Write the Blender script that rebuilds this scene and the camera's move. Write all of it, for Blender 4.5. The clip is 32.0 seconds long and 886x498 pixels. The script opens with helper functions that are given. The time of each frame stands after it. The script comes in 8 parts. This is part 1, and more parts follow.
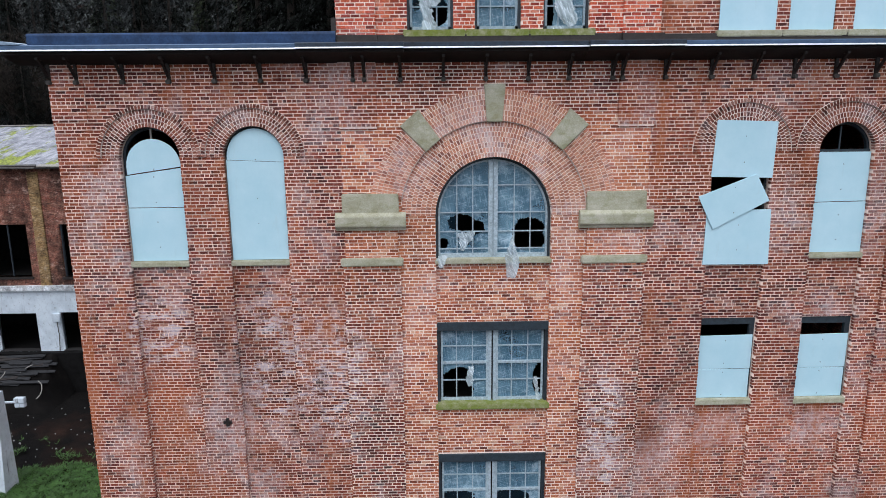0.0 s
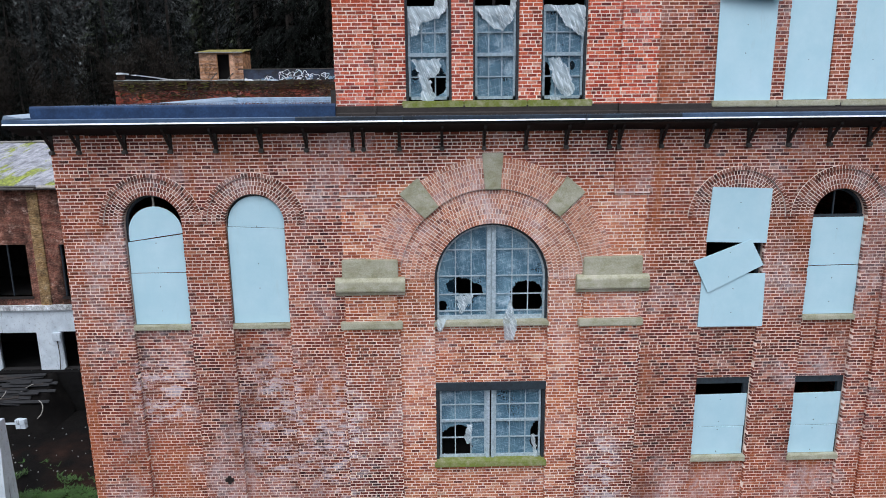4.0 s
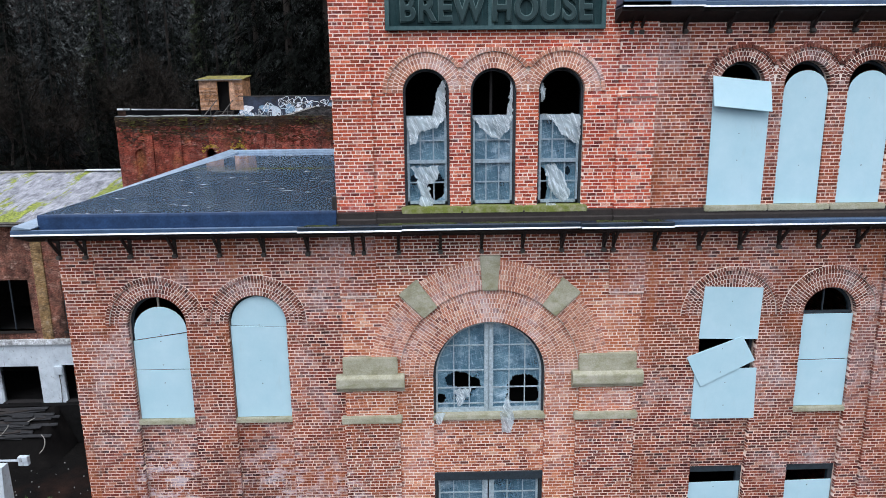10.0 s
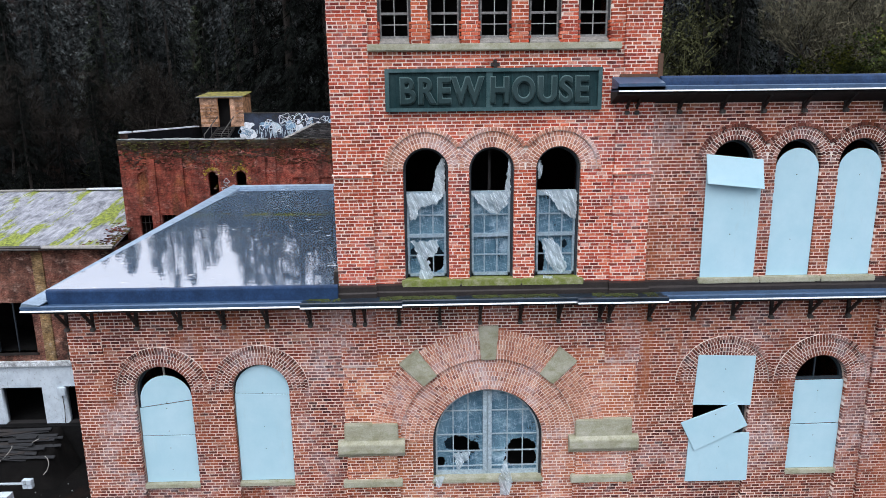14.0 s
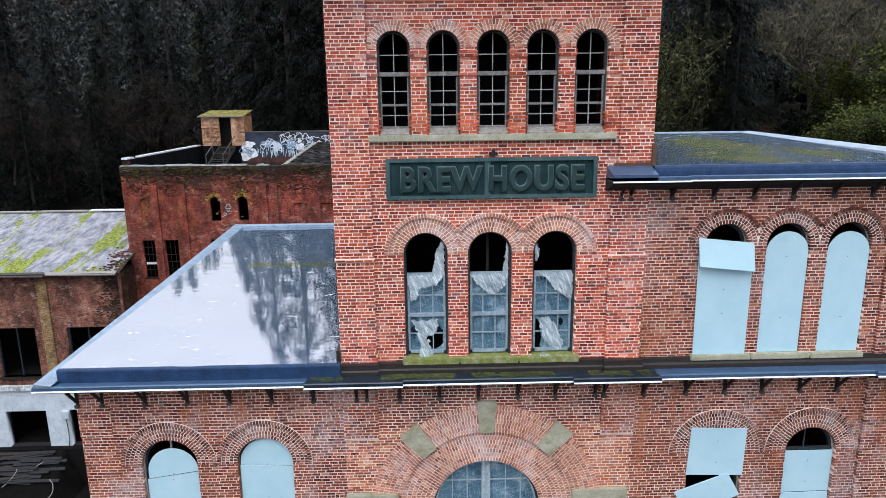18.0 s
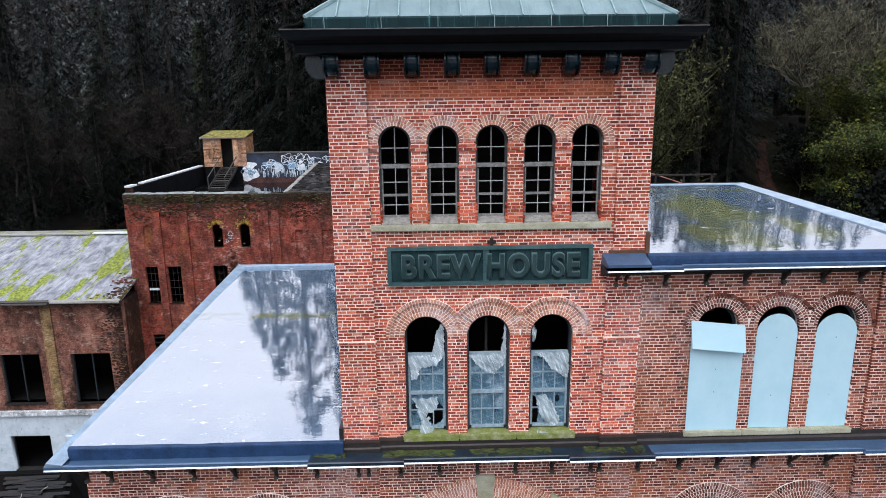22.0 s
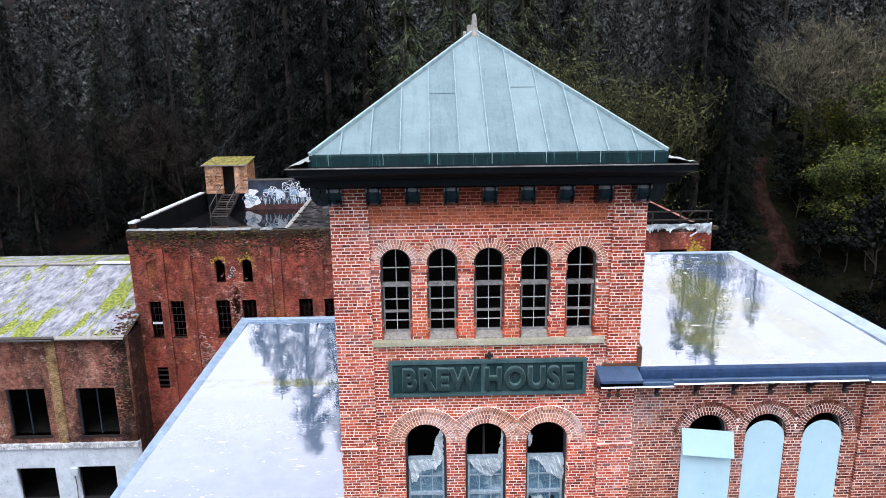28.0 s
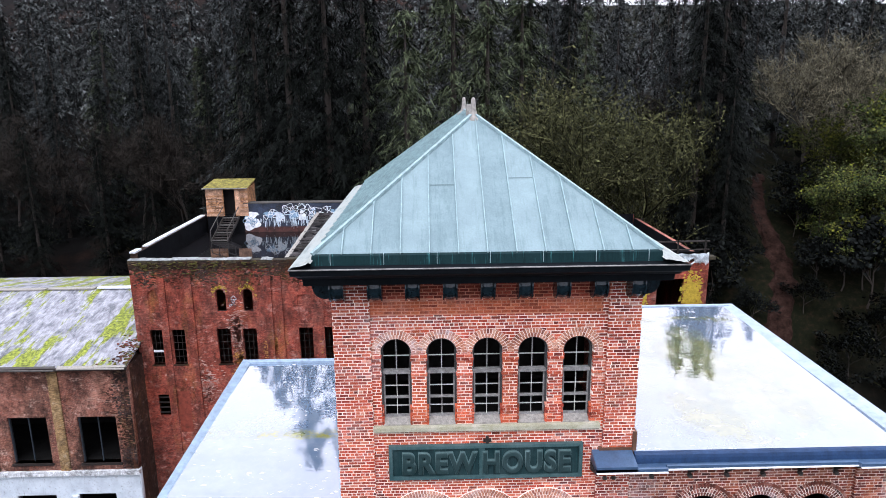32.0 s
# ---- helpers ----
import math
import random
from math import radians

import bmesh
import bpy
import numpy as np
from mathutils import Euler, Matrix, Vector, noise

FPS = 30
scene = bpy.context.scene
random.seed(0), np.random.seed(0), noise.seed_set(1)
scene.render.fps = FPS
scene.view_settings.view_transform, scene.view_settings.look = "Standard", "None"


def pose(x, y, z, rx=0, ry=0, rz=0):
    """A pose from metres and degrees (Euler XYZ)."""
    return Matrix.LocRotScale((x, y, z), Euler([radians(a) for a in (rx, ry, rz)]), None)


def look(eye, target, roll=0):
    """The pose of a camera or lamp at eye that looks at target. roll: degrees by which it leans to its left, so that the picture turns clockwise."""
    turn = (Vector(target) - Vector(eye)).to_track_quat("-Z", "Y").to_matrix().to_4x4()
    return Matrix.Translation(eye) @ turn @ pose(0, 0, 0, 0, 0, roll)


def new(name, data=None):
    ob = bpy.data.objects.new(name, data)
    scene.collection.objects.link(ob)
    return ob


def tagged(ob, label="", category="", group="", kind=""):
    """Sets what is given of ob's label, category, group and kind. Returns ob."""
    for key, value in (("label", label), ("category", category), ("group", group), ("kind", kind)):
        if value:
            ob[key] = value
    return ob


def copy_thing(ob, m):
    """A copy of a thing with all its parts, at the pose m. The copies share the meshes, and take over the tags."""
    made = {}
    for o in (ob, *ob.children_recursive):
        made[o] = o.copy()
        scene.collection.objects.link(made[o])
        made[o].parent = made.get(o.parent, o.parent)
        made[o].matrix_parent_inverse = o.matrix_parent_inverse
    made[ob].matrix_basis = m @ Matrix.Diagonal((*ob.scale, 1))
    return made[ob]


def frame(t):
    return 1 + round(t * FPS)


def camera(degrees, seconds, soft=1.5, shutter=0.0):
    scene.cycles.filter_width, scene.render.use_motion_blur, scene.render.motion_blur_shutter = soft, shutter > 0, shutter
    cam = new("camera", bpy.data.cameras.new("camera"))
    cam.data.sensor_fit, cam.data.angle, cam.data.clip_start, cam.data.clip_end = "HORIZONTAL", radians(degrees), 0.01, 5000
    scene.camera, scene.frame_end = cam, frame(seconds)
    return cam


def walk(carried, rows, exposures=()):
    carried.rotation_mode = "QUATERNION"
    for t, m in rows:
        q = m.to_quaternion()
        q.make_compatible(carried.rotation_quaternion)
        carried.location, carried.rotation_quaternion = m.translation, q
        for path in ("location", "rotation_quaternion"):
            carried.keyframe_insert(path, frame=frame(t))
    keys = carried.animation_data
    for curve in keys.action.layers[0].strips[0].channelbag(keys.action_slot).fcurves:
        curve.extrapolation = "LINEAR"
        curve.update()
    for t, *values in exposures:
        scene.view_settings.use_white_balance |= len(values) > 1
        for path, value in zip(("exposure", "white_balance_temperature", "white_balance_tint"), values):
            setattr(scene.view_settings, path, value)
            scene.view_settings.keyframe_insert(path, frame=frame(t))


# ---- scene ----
cam = camera(68.6, 32.0, 0.9)
# seconds, eye, degrees of pitch, yaw and roll: a flight straight up before the facade
PATH = [
    (0, -1.553, -15.142, 9.318, -11.58, -0.94, -0.57),
    (1, -1.552, -15.107, 9.750, -11.84, -0.98, -0.57),
    (2, -1.549, -15.073, 10.167, -11.97, -1.01, -0.58),
    (3, -1.545, -15.040, 10.573, -12.01, -1.04, -0.59),
    (4, -1.541, -15.008, 10.969, -12.01, -1.07, -0.59),
    (5, -1.535, -14.978, 11.359, -11.99, -1.09, -0.60),
    (6, -1.529, -14.949, 11.748, -11.97, -1.11, -0.61),
    (7, -1.522, -14.923, 12.138, -11.96, -1.12, -0.62),
    (8, -1.515, -14.900, 12.534, -11.98, -1.13, -0.63),
    (9, -1.507, -14.879, 12.939, -12.01, -1.14, -0.64),
    (10, -1.498, -14.860, 13.356, -12.06, -1.15, -0.65),
    (11, -1.490, -14.844, 13.786, -12.13, -1.15, -0.66),
    (12, -1.481, -14.830, 14.232, -12.21, -1.15, -0.67),
    (13, -1.472, -14.819, 14.694, -12.30, -1.16, -0.68),
    (14, -1.463, -14.809, 15.171, -12.39, -1.15, -0.69),
    (15, -1.454, -14.802, 15.663, -12.48, -1.15, -0.70),
    (16, -1.445, -14.796, 16.167, -12.56, -1.15, -0.71),
    (17, -1.435, -14.792, 16.681, -12.64, -1.14, -0.71),
    (18, -1.426, -14.789, 17.202, -12.70, -1.14, -0.72),
    (19, -1.417, -14.786, 17.727, -12.76, -1.13, -0.72),
    (20, -1.408, -14.783, 18.252, -12.81, -1.13, -0.72),
    (21, -1.400, -14.780, 18.773, -12.85, -1.13, -0.72),
    (22, -1.391, -14.776, 19.287, -12.89, -1.12, -0.72),
    (23, -1.383, -14.771, 19.792, -12.94, -1.12, -0.72),
    (24, -1.374, -14.762, 20.287, -12.99, -1.12, -0.71),
    (25, -1.367, -14.751, 20.770, -13.04, -1.12, -0.71),
    (26, -1.359, -14.736, 21.245, -13.11, -1.12, -0.70),
    (27, -1.351, -14.717, 21.714, -13.18, -1.13, -0.68),
    (28, -1.344, -14.691, 22.184, -13.26, -1.13, -0.67),
    (29, -1.337, -14.660, 22.667, -13.33, -1.14, -0.65),
    (30, -1.330, -14.620, 23.174, -13.37, -1.16, -0.63),
    (31, -1.323, -14.573, 23.725, -13.36, -1.17, -0.60),
    (32, -1.317, -14.515, 24.343, -13.28, -1.19, -0.57),
]
walk(cam, [(t, pose(x, y, z, 90 + p, 0, w) @ pose(0, 0, 0, 0, 0, r)) for t, x, y, z, p, w, r in PATH], [(0, -0.14, 6000, 11), (7, -0.09, 6000, 11), (13, 0.0, 6000, 11), (20, -0.03, 6000, 11), (26, 0.21, 6000, 14), (32, 0.41, 6000, 17)])

# ---- light: a bright overcast winter sky ----
SUN_ELEV, SUN_TURN = radians(57), radians(197)
world = bpy.data.worlds.new("overcast_sky")
scene.world = world
world.use_nodes = True
wn, wl = world.node_tree.nodes, world.node_tree.links
wn.clear()
sky = wn.new("ShaderNodeTexSky")
sky.sky_type, sky.sun_disc, sky.sun_elevation, sky.sun_rotation = "NISHITA", False, SUN_ELEV, SUN_TURN
sky.dust_density = 3.0
cloud = wn.new("ShaderNodeTexNoise")
cloud.inputs["Scale"].default_value, cloud.inputs["Detail"].default_value = 1.6, 3
cloud_ramp = wn.new("ShaderNodeValToRGB")
cloud_ramp.color_ramp.elements[0].position, cloud_ramp.color_ramp.elements[1].position = 0.3, 0.75
cloud_ramp.color_ramp.elements[0].color, cloud_ramp.color_ramp.elements[1].color = (14.6, 14.5, 15.1, 1), (18.7, 18.4, 18.9, 1)
cover = wn.new("ShaderNodeMix")
cover.data_type = "RGBA"
cover.inputs[0].default_value = 0.86
back, wout = wn.new("ShaderNodeBackground"), wn.new("ShaderNodeOutputWorld")
back.inputs["Strength"].default_value = 0.125
wl.new(cloud.outputs["Fac"], cloud_ramp.inputs["Fac"])
wl.new(sky.outputs["Color"], cover.inputs[6])
wl.new(cloud_ramp.outputs["Color"], cover.inputs[7])
# an overcast sky is brighter overhead than at the horizon
way, updown, rise = wn.new("ShaderNodeTexCoord"), wn.new("ShaderNodeSeparateXYZ"), wn.new("ShaderNodeValToRGB")
wl.new(way.outputs["Generated"], updown.inputs[0])
wl.new(updown.outputs["Z"], rise.inputs["Fac"])
rise.color_ramp.elements[0].color, rise.color_ramp.elements[1].color = (0.46, 0.46, 0.46, 1), (1, 1, 1, 1)
overhead = wn.new("ShaderNodeMix")
overhead.data_type, overhead.blend_type = "RGBA", "MULTIPLY"
overhead.inputs[0].default_value = 1.0
wl.new(cover.outputs[2], overhead.inputs[6])
wl.new(rise.outputs["Color"], overhead.inputs[7])
wl.new(overhead.outputs[2], back.inputs["Color"])
wl.new(back.outputs["Background"], wout.inputs["Surface"])
sun = new("sun", bpy.data.lights.new("sun", "SUN"))
sun.data.energy, sun.data.angle, sun.data.color = 1.65, radians(45), (1.0, 0.97, 0.93)
sun.matrix_world = look((-16, -58, 101), (0, 0, 8))

# ---- materials ----
class Nodes:
    """A small helper to write node materials."""

    def __init__(self, name, rough=0.7, metal=0.0, spec=0.5):
        self.m = bpy.data.materials.new(name)
        self.m.use_nodes = True
        self.n, self.l = self.m.node_tree.nodes, self.m.node_tree.links
        self.b = self.n["Principled BSDF"]
        self.b.inputs["Roughness"].default_value = rough
        self.b.inputs["Metallic"].default_value = metal
        self.b.inputs["Specular IOR Level"].default_value = spec

    def put(self, value, socket):
        if hasattr(value, "is_linked"):
            self.l.new(value, socket)
        else:
            socket.default_value = (*value, 1) if isinstance(value, tuple) and len(value) == 3 and socket.type == "RGBA" else value

    def pos(self, scale=(1, 1, 1)):
        g, mp = self.n.new("ShaderNodeNewGeometry"), self.n.new("ShaderNodeMapping")
        self.l.new(g.outputs["Position"], mp.inputs["Vector"])
        mp.inputs["Scale"].default_value = scale
        return mp.outputs["Vector"]

    def noise(self, scale, detail=4, rough=0.6, vec=None, stretch=(1, 1, 1)):
        t = self.n.new("ShaderNodeTexNoise")
        self.l.new(vec if vec is not None else self.pos(stretch), t.inputs["Vector"])
        t.inputs["Scale"].default_value, t.inputs["Detail"].default_value, t.inputs["Roughness"].default_value = scale, detail, rough
        return t.outputs["Fac"]

    def ramp(self, fac, *stops):
        r = self.n.new("ShaderNodeValToRGB")
        e = r.color_ramp.elements
        while len(e) < len(stops):
            e.new(0.5)
        for k, (p, c) in enumerate(stops):
            e[k].position = p
            e[k].color = (c, c, c, 1) if isinstance(c, (int, float)) else (*c, 1)
        self.l.new(fac, r.inputs["Fac"])
        return r.outputs["Color"]

    def mix(self, fac, a, b, blend="MIX"):
        x = self.n.new("ShaderNodeMix")
        x.data_type, x.blend_type = "RGBA", blend
        self.put(fac, x.inputs[0]), self.put(a, x.inputs[6]), self.put(b, x.inputs[7])
        return x.outputs[2]

    def math(self, op, a, b=0.0):
        x = self.n.new("ShaderNodeMath")
        x.operation = op
        self.put(a, x.inputs[0]), self.put(b, x.inputs[1])
        return x.outputs[0]

    def rand(self):
        o, g = self.n.new("ShaderNodeObjectInfo"), self.n.new("ShaderNodeNewGeometry")
        return self.math("FRACT", self.math("ADD", o.outputs["Random"], g.outputs["Random Per Island"]))

    def bump(self, height, strength=0.3, dist=0.01):
        x = self.n.new("ShaderNodeBump")
        x.inputs["Strength"].default_value, x.inputs["Distance"].default_value = strength, dist
        self.l.new(height, x.inputs["Height"])
        self.l.new(x.outputs["Normal"], self.b.inputs["Normal"])

    def done(self, color, rough=None):
        self.put(color, self.b.inputs["Base Color"])
        if rough is not None:
            self.put(rough, self.b.inputs["Roughness"])
        return self.m


SALT = ((-5.4, 3.4, 1.3, 1.9), (-4.0, 3.0, 0.9, 1.9), (-8.2, 4.2, 0.9, 1.0), (2.7, 1.4, 0.5, 1.8))


def weathered(k, c, pale, soot, rust, salt=0.0):
    """What rain, soot, rust and lime have left on a wall, over bricks and joints alike."""
    if salt:
        g, sep = k.n.new("ShaderNodeNewGeometry"), k.n.new("ShaderNodeSeparateXYZ")
        k.l.new(g.outputs["Position"], sep.inputs[0])
        crust = None
        for cx, cz, rx, rz in SALT:
            dx, dz = k.math("DIVIDE", k.math("SUBTRACT", sep.outputs["X"], cx), rx), k.math("DIVIDE", k.math("SUBTRACT", sep.outputs["Z"], cz), rz)
            far = k.math("ADD", k.math("MULTIPLY", dx, dx), k.math("MULTIPLY", dz, dz))
            spot = k.ramp(k.math("MULTIPLY", far, 0.5), (0.1, 1.0), (0.75, 0.0))
            crust = spot if crust is None else k.math("MAXIMUM", crust, spot)
        crust = k.math("MULTIPLY", crust, k.ramp(k.noise(4.2, 5, 0.75, stretch=(0.7, 1, 1.7)), (0.50, 0.0), (0.58, salt)))
        c = k.mix(crust, c, (0.66, 0.58, 0.64))
    run = k.ramp(k.noise(1.5, 5, 0.7, stretch=(1.5, 1, 0.10)), (0.50, 0.0), (0.64, 1.0))
    run = k.math("MULTIPLY", run, k.ramp(k.noise(0.28, 4, 0.6), (0.42, 0.0), (0.60, rust)))
    c = k.mix(run, c, (0.40, 0.115, 0.035))
    bloom = k.ramp(k.noise(0.40, 8, 0.74), (0.51, 0.0), (0.62, 1.0))
    bloom = k.math("MULTIPLY", bloom, k.ramp(k.noise(7, 5, 0.8), (0.40, 0.12), (0.60, 1.0)))
    c = k.mix(k.math("MULTIPLY", bloom, pale), c, (0.70, 0.61, 0.63))
    grime = k.ramp(k.noise(0.42, 7, 0.74, stretch=(1, 1, 0.5)), (0.50, 0.0), (0.70, soot))
    return k.mix(1.0, c, k.ramp(grime, (0.0, (1.0, 1.0, 1.0)), (1.0, (0.20, 0.14, 0.15))), "MULTIPLY")


def brick_material(name, tones, pale=0.5, glow=(0.36, 0.10, 0.04), wash=0.4, soot=0.6, rust=0.5, salt=0.0):
    """Fired clay: each brick its own tone, weathered in large clouds, with pale lime bloom."""
    k = Nodes(name, 0.85, 0, 0.25)
    r = k.rand()
    c = k.ramp(r, *tones)
    big = k.noise(0.33, 6, 0.7)
    c = k.mix(k.math("MULTIPLY", k.ramp(big, (0.46, 0.0), (0.62, 1.0)), wash), c, glow)
    c = k.mix(1.0, c, k.ramp(k.noise(0.21, 5, 0.7), (0.32, 0.62), (0.68, 1.36)), "MULTIPLY")
    fine = k.noise(30, 4, 0.75)
    c = k.mix(0.95, c, k.ramp(fine, (0.28, 0.35), (0.70, 1.45)), "MULTIPLY")
    smear = k.ramp(k.noise(6.5, 6, 0.8), (0.55, 0.0), (0.68, 0.6))
    c = k.mix(k.math("MULTIPLY", smear, 0.15 + 0.4 * pale), c, (0.60, 0.37, 0.29))
    c = weathered(k, c, pale, soot, rust, salt)
    k.bump(k.noise(70, 4, 0.7), 0.5, 0.005)
    return k.done(c)


def mortar_material(name, tone, pale=0.5, soot=0.7, rust=0.5, loss=0.75):
    """Lime joints: bright where sound, grey-brown where dirt has settled or the lime is gone."""
    k = Nodes(name, 0.95, 0, 0.1)
    c = k.mix(k.ramp(k.noise(0.6, 5, 0.7), (0.50, 0.0), (0.70, loss)), tone, tuple(v * 0.30 for v in tone))
    c = k.mix(k.ramp(k.noise(3.1, 6, 0.8), (0.57, 0.0), (0.70, loss)), c, (0.22, 0.10, 0.065))
    c = k.mix(0.6, c, k.ramp(k.noise(25, 4, 0.7), (0.3, 0.72), (0.7, 1.15)), "MULTIPLY")
    c = weathered(k, c, pale, soot, rust)
    k.bump(k.noise(120, 3, 0.7), 0.4, 0.004)
    return k.done(c)


RED = ((0.0, (0.050, 0.017, 0.017)), (0.12, (0.105, 0.027, 0.023)), (0.40, (0.185, 0.043, 0.030)), (0.66, (0.265, 0.064, 0.038)), (0.88, (0.38, 0.12, 0.065)), (1.0, (0.45, 0.23, 0.17)))
WARM = ((0.0, (0.11, 0.024, 0.019)), (0.12, (0.23, 0.038, 0.026)), (0.38, (0.40, 0.062, 0.035)), (0.68, (0.56, 0.102, 0.050)), (0.92, (0.66, 0.175, 0.092)), (1.0, (0.70, 0.36, 0.27)))
ARCH = ((0.0, (0.22, 0.085, 0.062)), (0.15, (0.39, 0.150, 0.100)), (0.5, (0.55, 0.235, 0.148)), (0.85, (0.66, 0.335, 0.225)), (1.0, (0.73, 0.48, 0.37)))
M_RED = brick_material("dark_red_brick", RED, 0.55, (0.42, 0.110, 0.040), 0.5, 0.55, 0.75, 0.8)
M_WARM = brick_material("orange_red_brick", WARM, 0.24, (0.56, 0.130, 0.048), 0.45, 0.3, 0.5)
BUFF = ((0.0, (0.12, 0.034, 0.024)), (0.12, (0.26, 0.066, 0.038)), (0.40, (0.42, 0.122, 0.060)), (0.70, (0.54, 0.185, 0.092)), (0.92, (0.62, 0.275, 0.155)), (1.0, (0.68, 0.42, 0.30)))
M_BUFF = brick_material("weathered_orange_brick", BUFF, 0.35, (0.56, 0.20, 0.085), 0.45, 0.35, 0.35)
M_ARCH = brick_material("pale_orange_arch_brick", ARCH, 0.85, (0.64, 0.32, 0.20), 0.4, 0.2, 0.2)
M_RING = brick_material("bloomed_red_arch_brick", ((0.0, (0.055, 0.020, 0.018)), (0.3, (0.15, 0.046, 0.034)), (0.7, (0.29, 0.10, 0.07)), (1.0, (0.46, 0.27, 0.22))), 0.7, (0.36, 0.13, 0.07), 0.35, 0.3, 0.3)
M_MORTAR = mortar_material("lime_mortar", (0.92, 0.74, 0.64), 0.55, 0.5, 0.6, 0.6)
M_MORTAR_WARM = mortar_material("pink_lime_mortar", (0.97, 0.84, 0.74), 0.4, 0.2, 0.25, 0.28)
# frieze brick, a darker red than the shaft below it
M_FRIEZE = brick_material("deep_red_frieze_brick", ((0.0, (0.09, 0.016, 0.013)), (0.5, (0.24, 0.036, 0.022)), (1.0, (0.40, 0.075, 0.040))), 0.0, (0.36, 0.06, 0.028), 0.4, 0.3, 0.4)
M_PANEL = brick_material("orange_washed_brick", ((0.0, (0.24, 0.05, 0.028)), (0.5, (0.44, 0.095, 0.042)), (1.0, (0.56, 0.16, 0.075))), 0.12, (0.58, 0.17, 0.065), 0.5, 0.2, 0.6)
M_MORTAR_RED = mortar_material("red_stained_mortar", (0.62, 0.27, 0.18), 0.15, 0.3, 0.5, 0.5)
M_MORTAR_ARCH = mortar_material("sound_lime_mortar", (0.98, 0.89, 0.82), 0.5, 0.1, 0.1, 0.1)


def stone_material():
    k = Nodes("mossy_sandstone", 0.9, 0, 0.2)
    c = k.ramp(k.noise(2.2, 6, 0.7), (0.3, (0.33, 0.32, 0.22)), (0.55, (0.46, 0.455, 0.35)), (0.75, (0.60, 0.58, 0.50)))
    moss = k.ramp(k.noise(3.5, 6, 0.75, stretch=(1, 1, 2)), (0.48, 0.0), (0.72, 0.6))
    c = k.mix(moss, c, (0.19, 0.20, 0.065))
    c = k.mix(0.6, c, k.ramp(k.noise(40, 4, 0.7), (0.3, 0.6), (0.7, 1.2)), "MULTIPLY")
    k.bump(k.noise(30, 5, 0.7), 0.5, 0.01)
    return k.done(c)


M_STONE = stone_material()


def moss_stone_material():
    k = Nodes("moss_covered_stone", 0.95, 0, 0.1)
    c = k.ramp(k.noise(5, 6, 0.75), (0.28, (0.40, 0.40, 0.28)), (0.44, (0.26, 0.28, 0.13)), (0.58, (0.17, 0.21, 0.045)), (0.74, (0.32, 0.37, 0.10)))
    k.bump(k.noise(45, 5, 0.7), 0.7, 0.015)
    return k.done(c)


M_MOSS_STONE = moss_stone_material()


def board_material():
    k = Nodes("pale_blue_painted_plywood", 0.55, 0, 0.4)
    c = k.mix(k.ramp(k.noise(1.3, 5, 0.7), (0.35, 0.0), (0.7, 1.0)), (0.45, 0.69, 0.785), (0.53, 0.75, 0.84))
    c = k.mix(k.ramp(k.noise(2.5, 6, 0.8, stretch=(1.5, 1, 0.3)), (0.58, 0.0), (0.8, 0.35)), c, (0.40, 0.52, 0.54))
    dirt = k.ramp(k.noise(22, 5, 0.8), (0.68, 0.0), (0.8, 0.5))
    c = k.mix(dirt, c, (0.33, 0.36, 0.33))
    k.bump(k.noise(60, 3, 0.6, stretch=(1, 1, 0.1)), 0.15, 0.003)
    return k.done(c)


M_BOARD = board_material()


def plain(name, color, rough=0.6, metal=0.0, var=0.25, scale=8.0, bump=0.15, spec=0.5):
    k = Nodes(name, rough, metal, spec)
    c = k.mix(1.0, color, k.ramp(k.noise(scale, 5, 0.7), (0.3, 1 - var), (0.7, 1 + var)), "MULTIPLY")
    c = k.mix(0.5, c, k.ramp(k.noise(scale * 9, 3, 0.6), (0.3, 1 - var), (0.7, 1 + var)), "MULTIPLY")
    k.bump(k.noise(scale * 6, 4, 0.6), bump, 0.006)
    return k.done(c)


M_DARK_WOOD = plain("dark_blue_grey_painted_wood", (0.022, 0.034, 0.045), 0.6, 0, 0.4)
M_OLD_WOOD = plain("weathered_grey_wood", (0.27, 0.26, 0.235), 0.85, 0, 0.4, 12)
M_GREY_WOOD = plain("dark_grey_weathered_wood", (0.22, 0.225, 0.22), 0.85, 0, 0.5, 10)
M_FRAME = plain("sooty_grey_wood", (0.05, 0.054, 0.056), 0.85, 0, 0.5, 10)
M_SASH = plain("flaking_pale_sash_paint", (0.36, 0.45, 0.50), 0.7, 0, 0.35, 14)
M_BAR = plain("worn_grey_bar_paint", (0.40, 0.42, 0.40), 0.7, 0, 0.4, 14)
M_SASH_BLUE = plain("dull_blue_sash_paint", (0.28, 0.37, 0.43), 0.7, 0, 0.35, 14)
M_STEP = plain("dull_grey_step_wood", (0.065, 0.062, 0.057), 0.85, 0, 0.5, 6)
M_PLANK = plain("black_rotten_plank_wood", (0.009, 0.010, 0.012), 0.7, 0, 0.6, 5)
M_IRON = plain("rusty_black_iron", (0.026, 0.021, 0.019), 0.6, 0.3, 0.4, 14)
M_GUTTER = plain("blue_grey_sheet_metal", (0.055, 0.105, 0.19), 0.36, 0.1, 0.25, 3, 0.08)
M_GUTTER_DARK = plain("black_mossy_gutter_metal", (0.014, 0.026, 0.042), 0.3, 0.1, 0.6, 2, 0.15)
M_GUTTER_MOSS = plain("wet_gutter_moss", (0.045, 0.058, 0.012), 0.9, 0, 0.7, 4, 0.8)
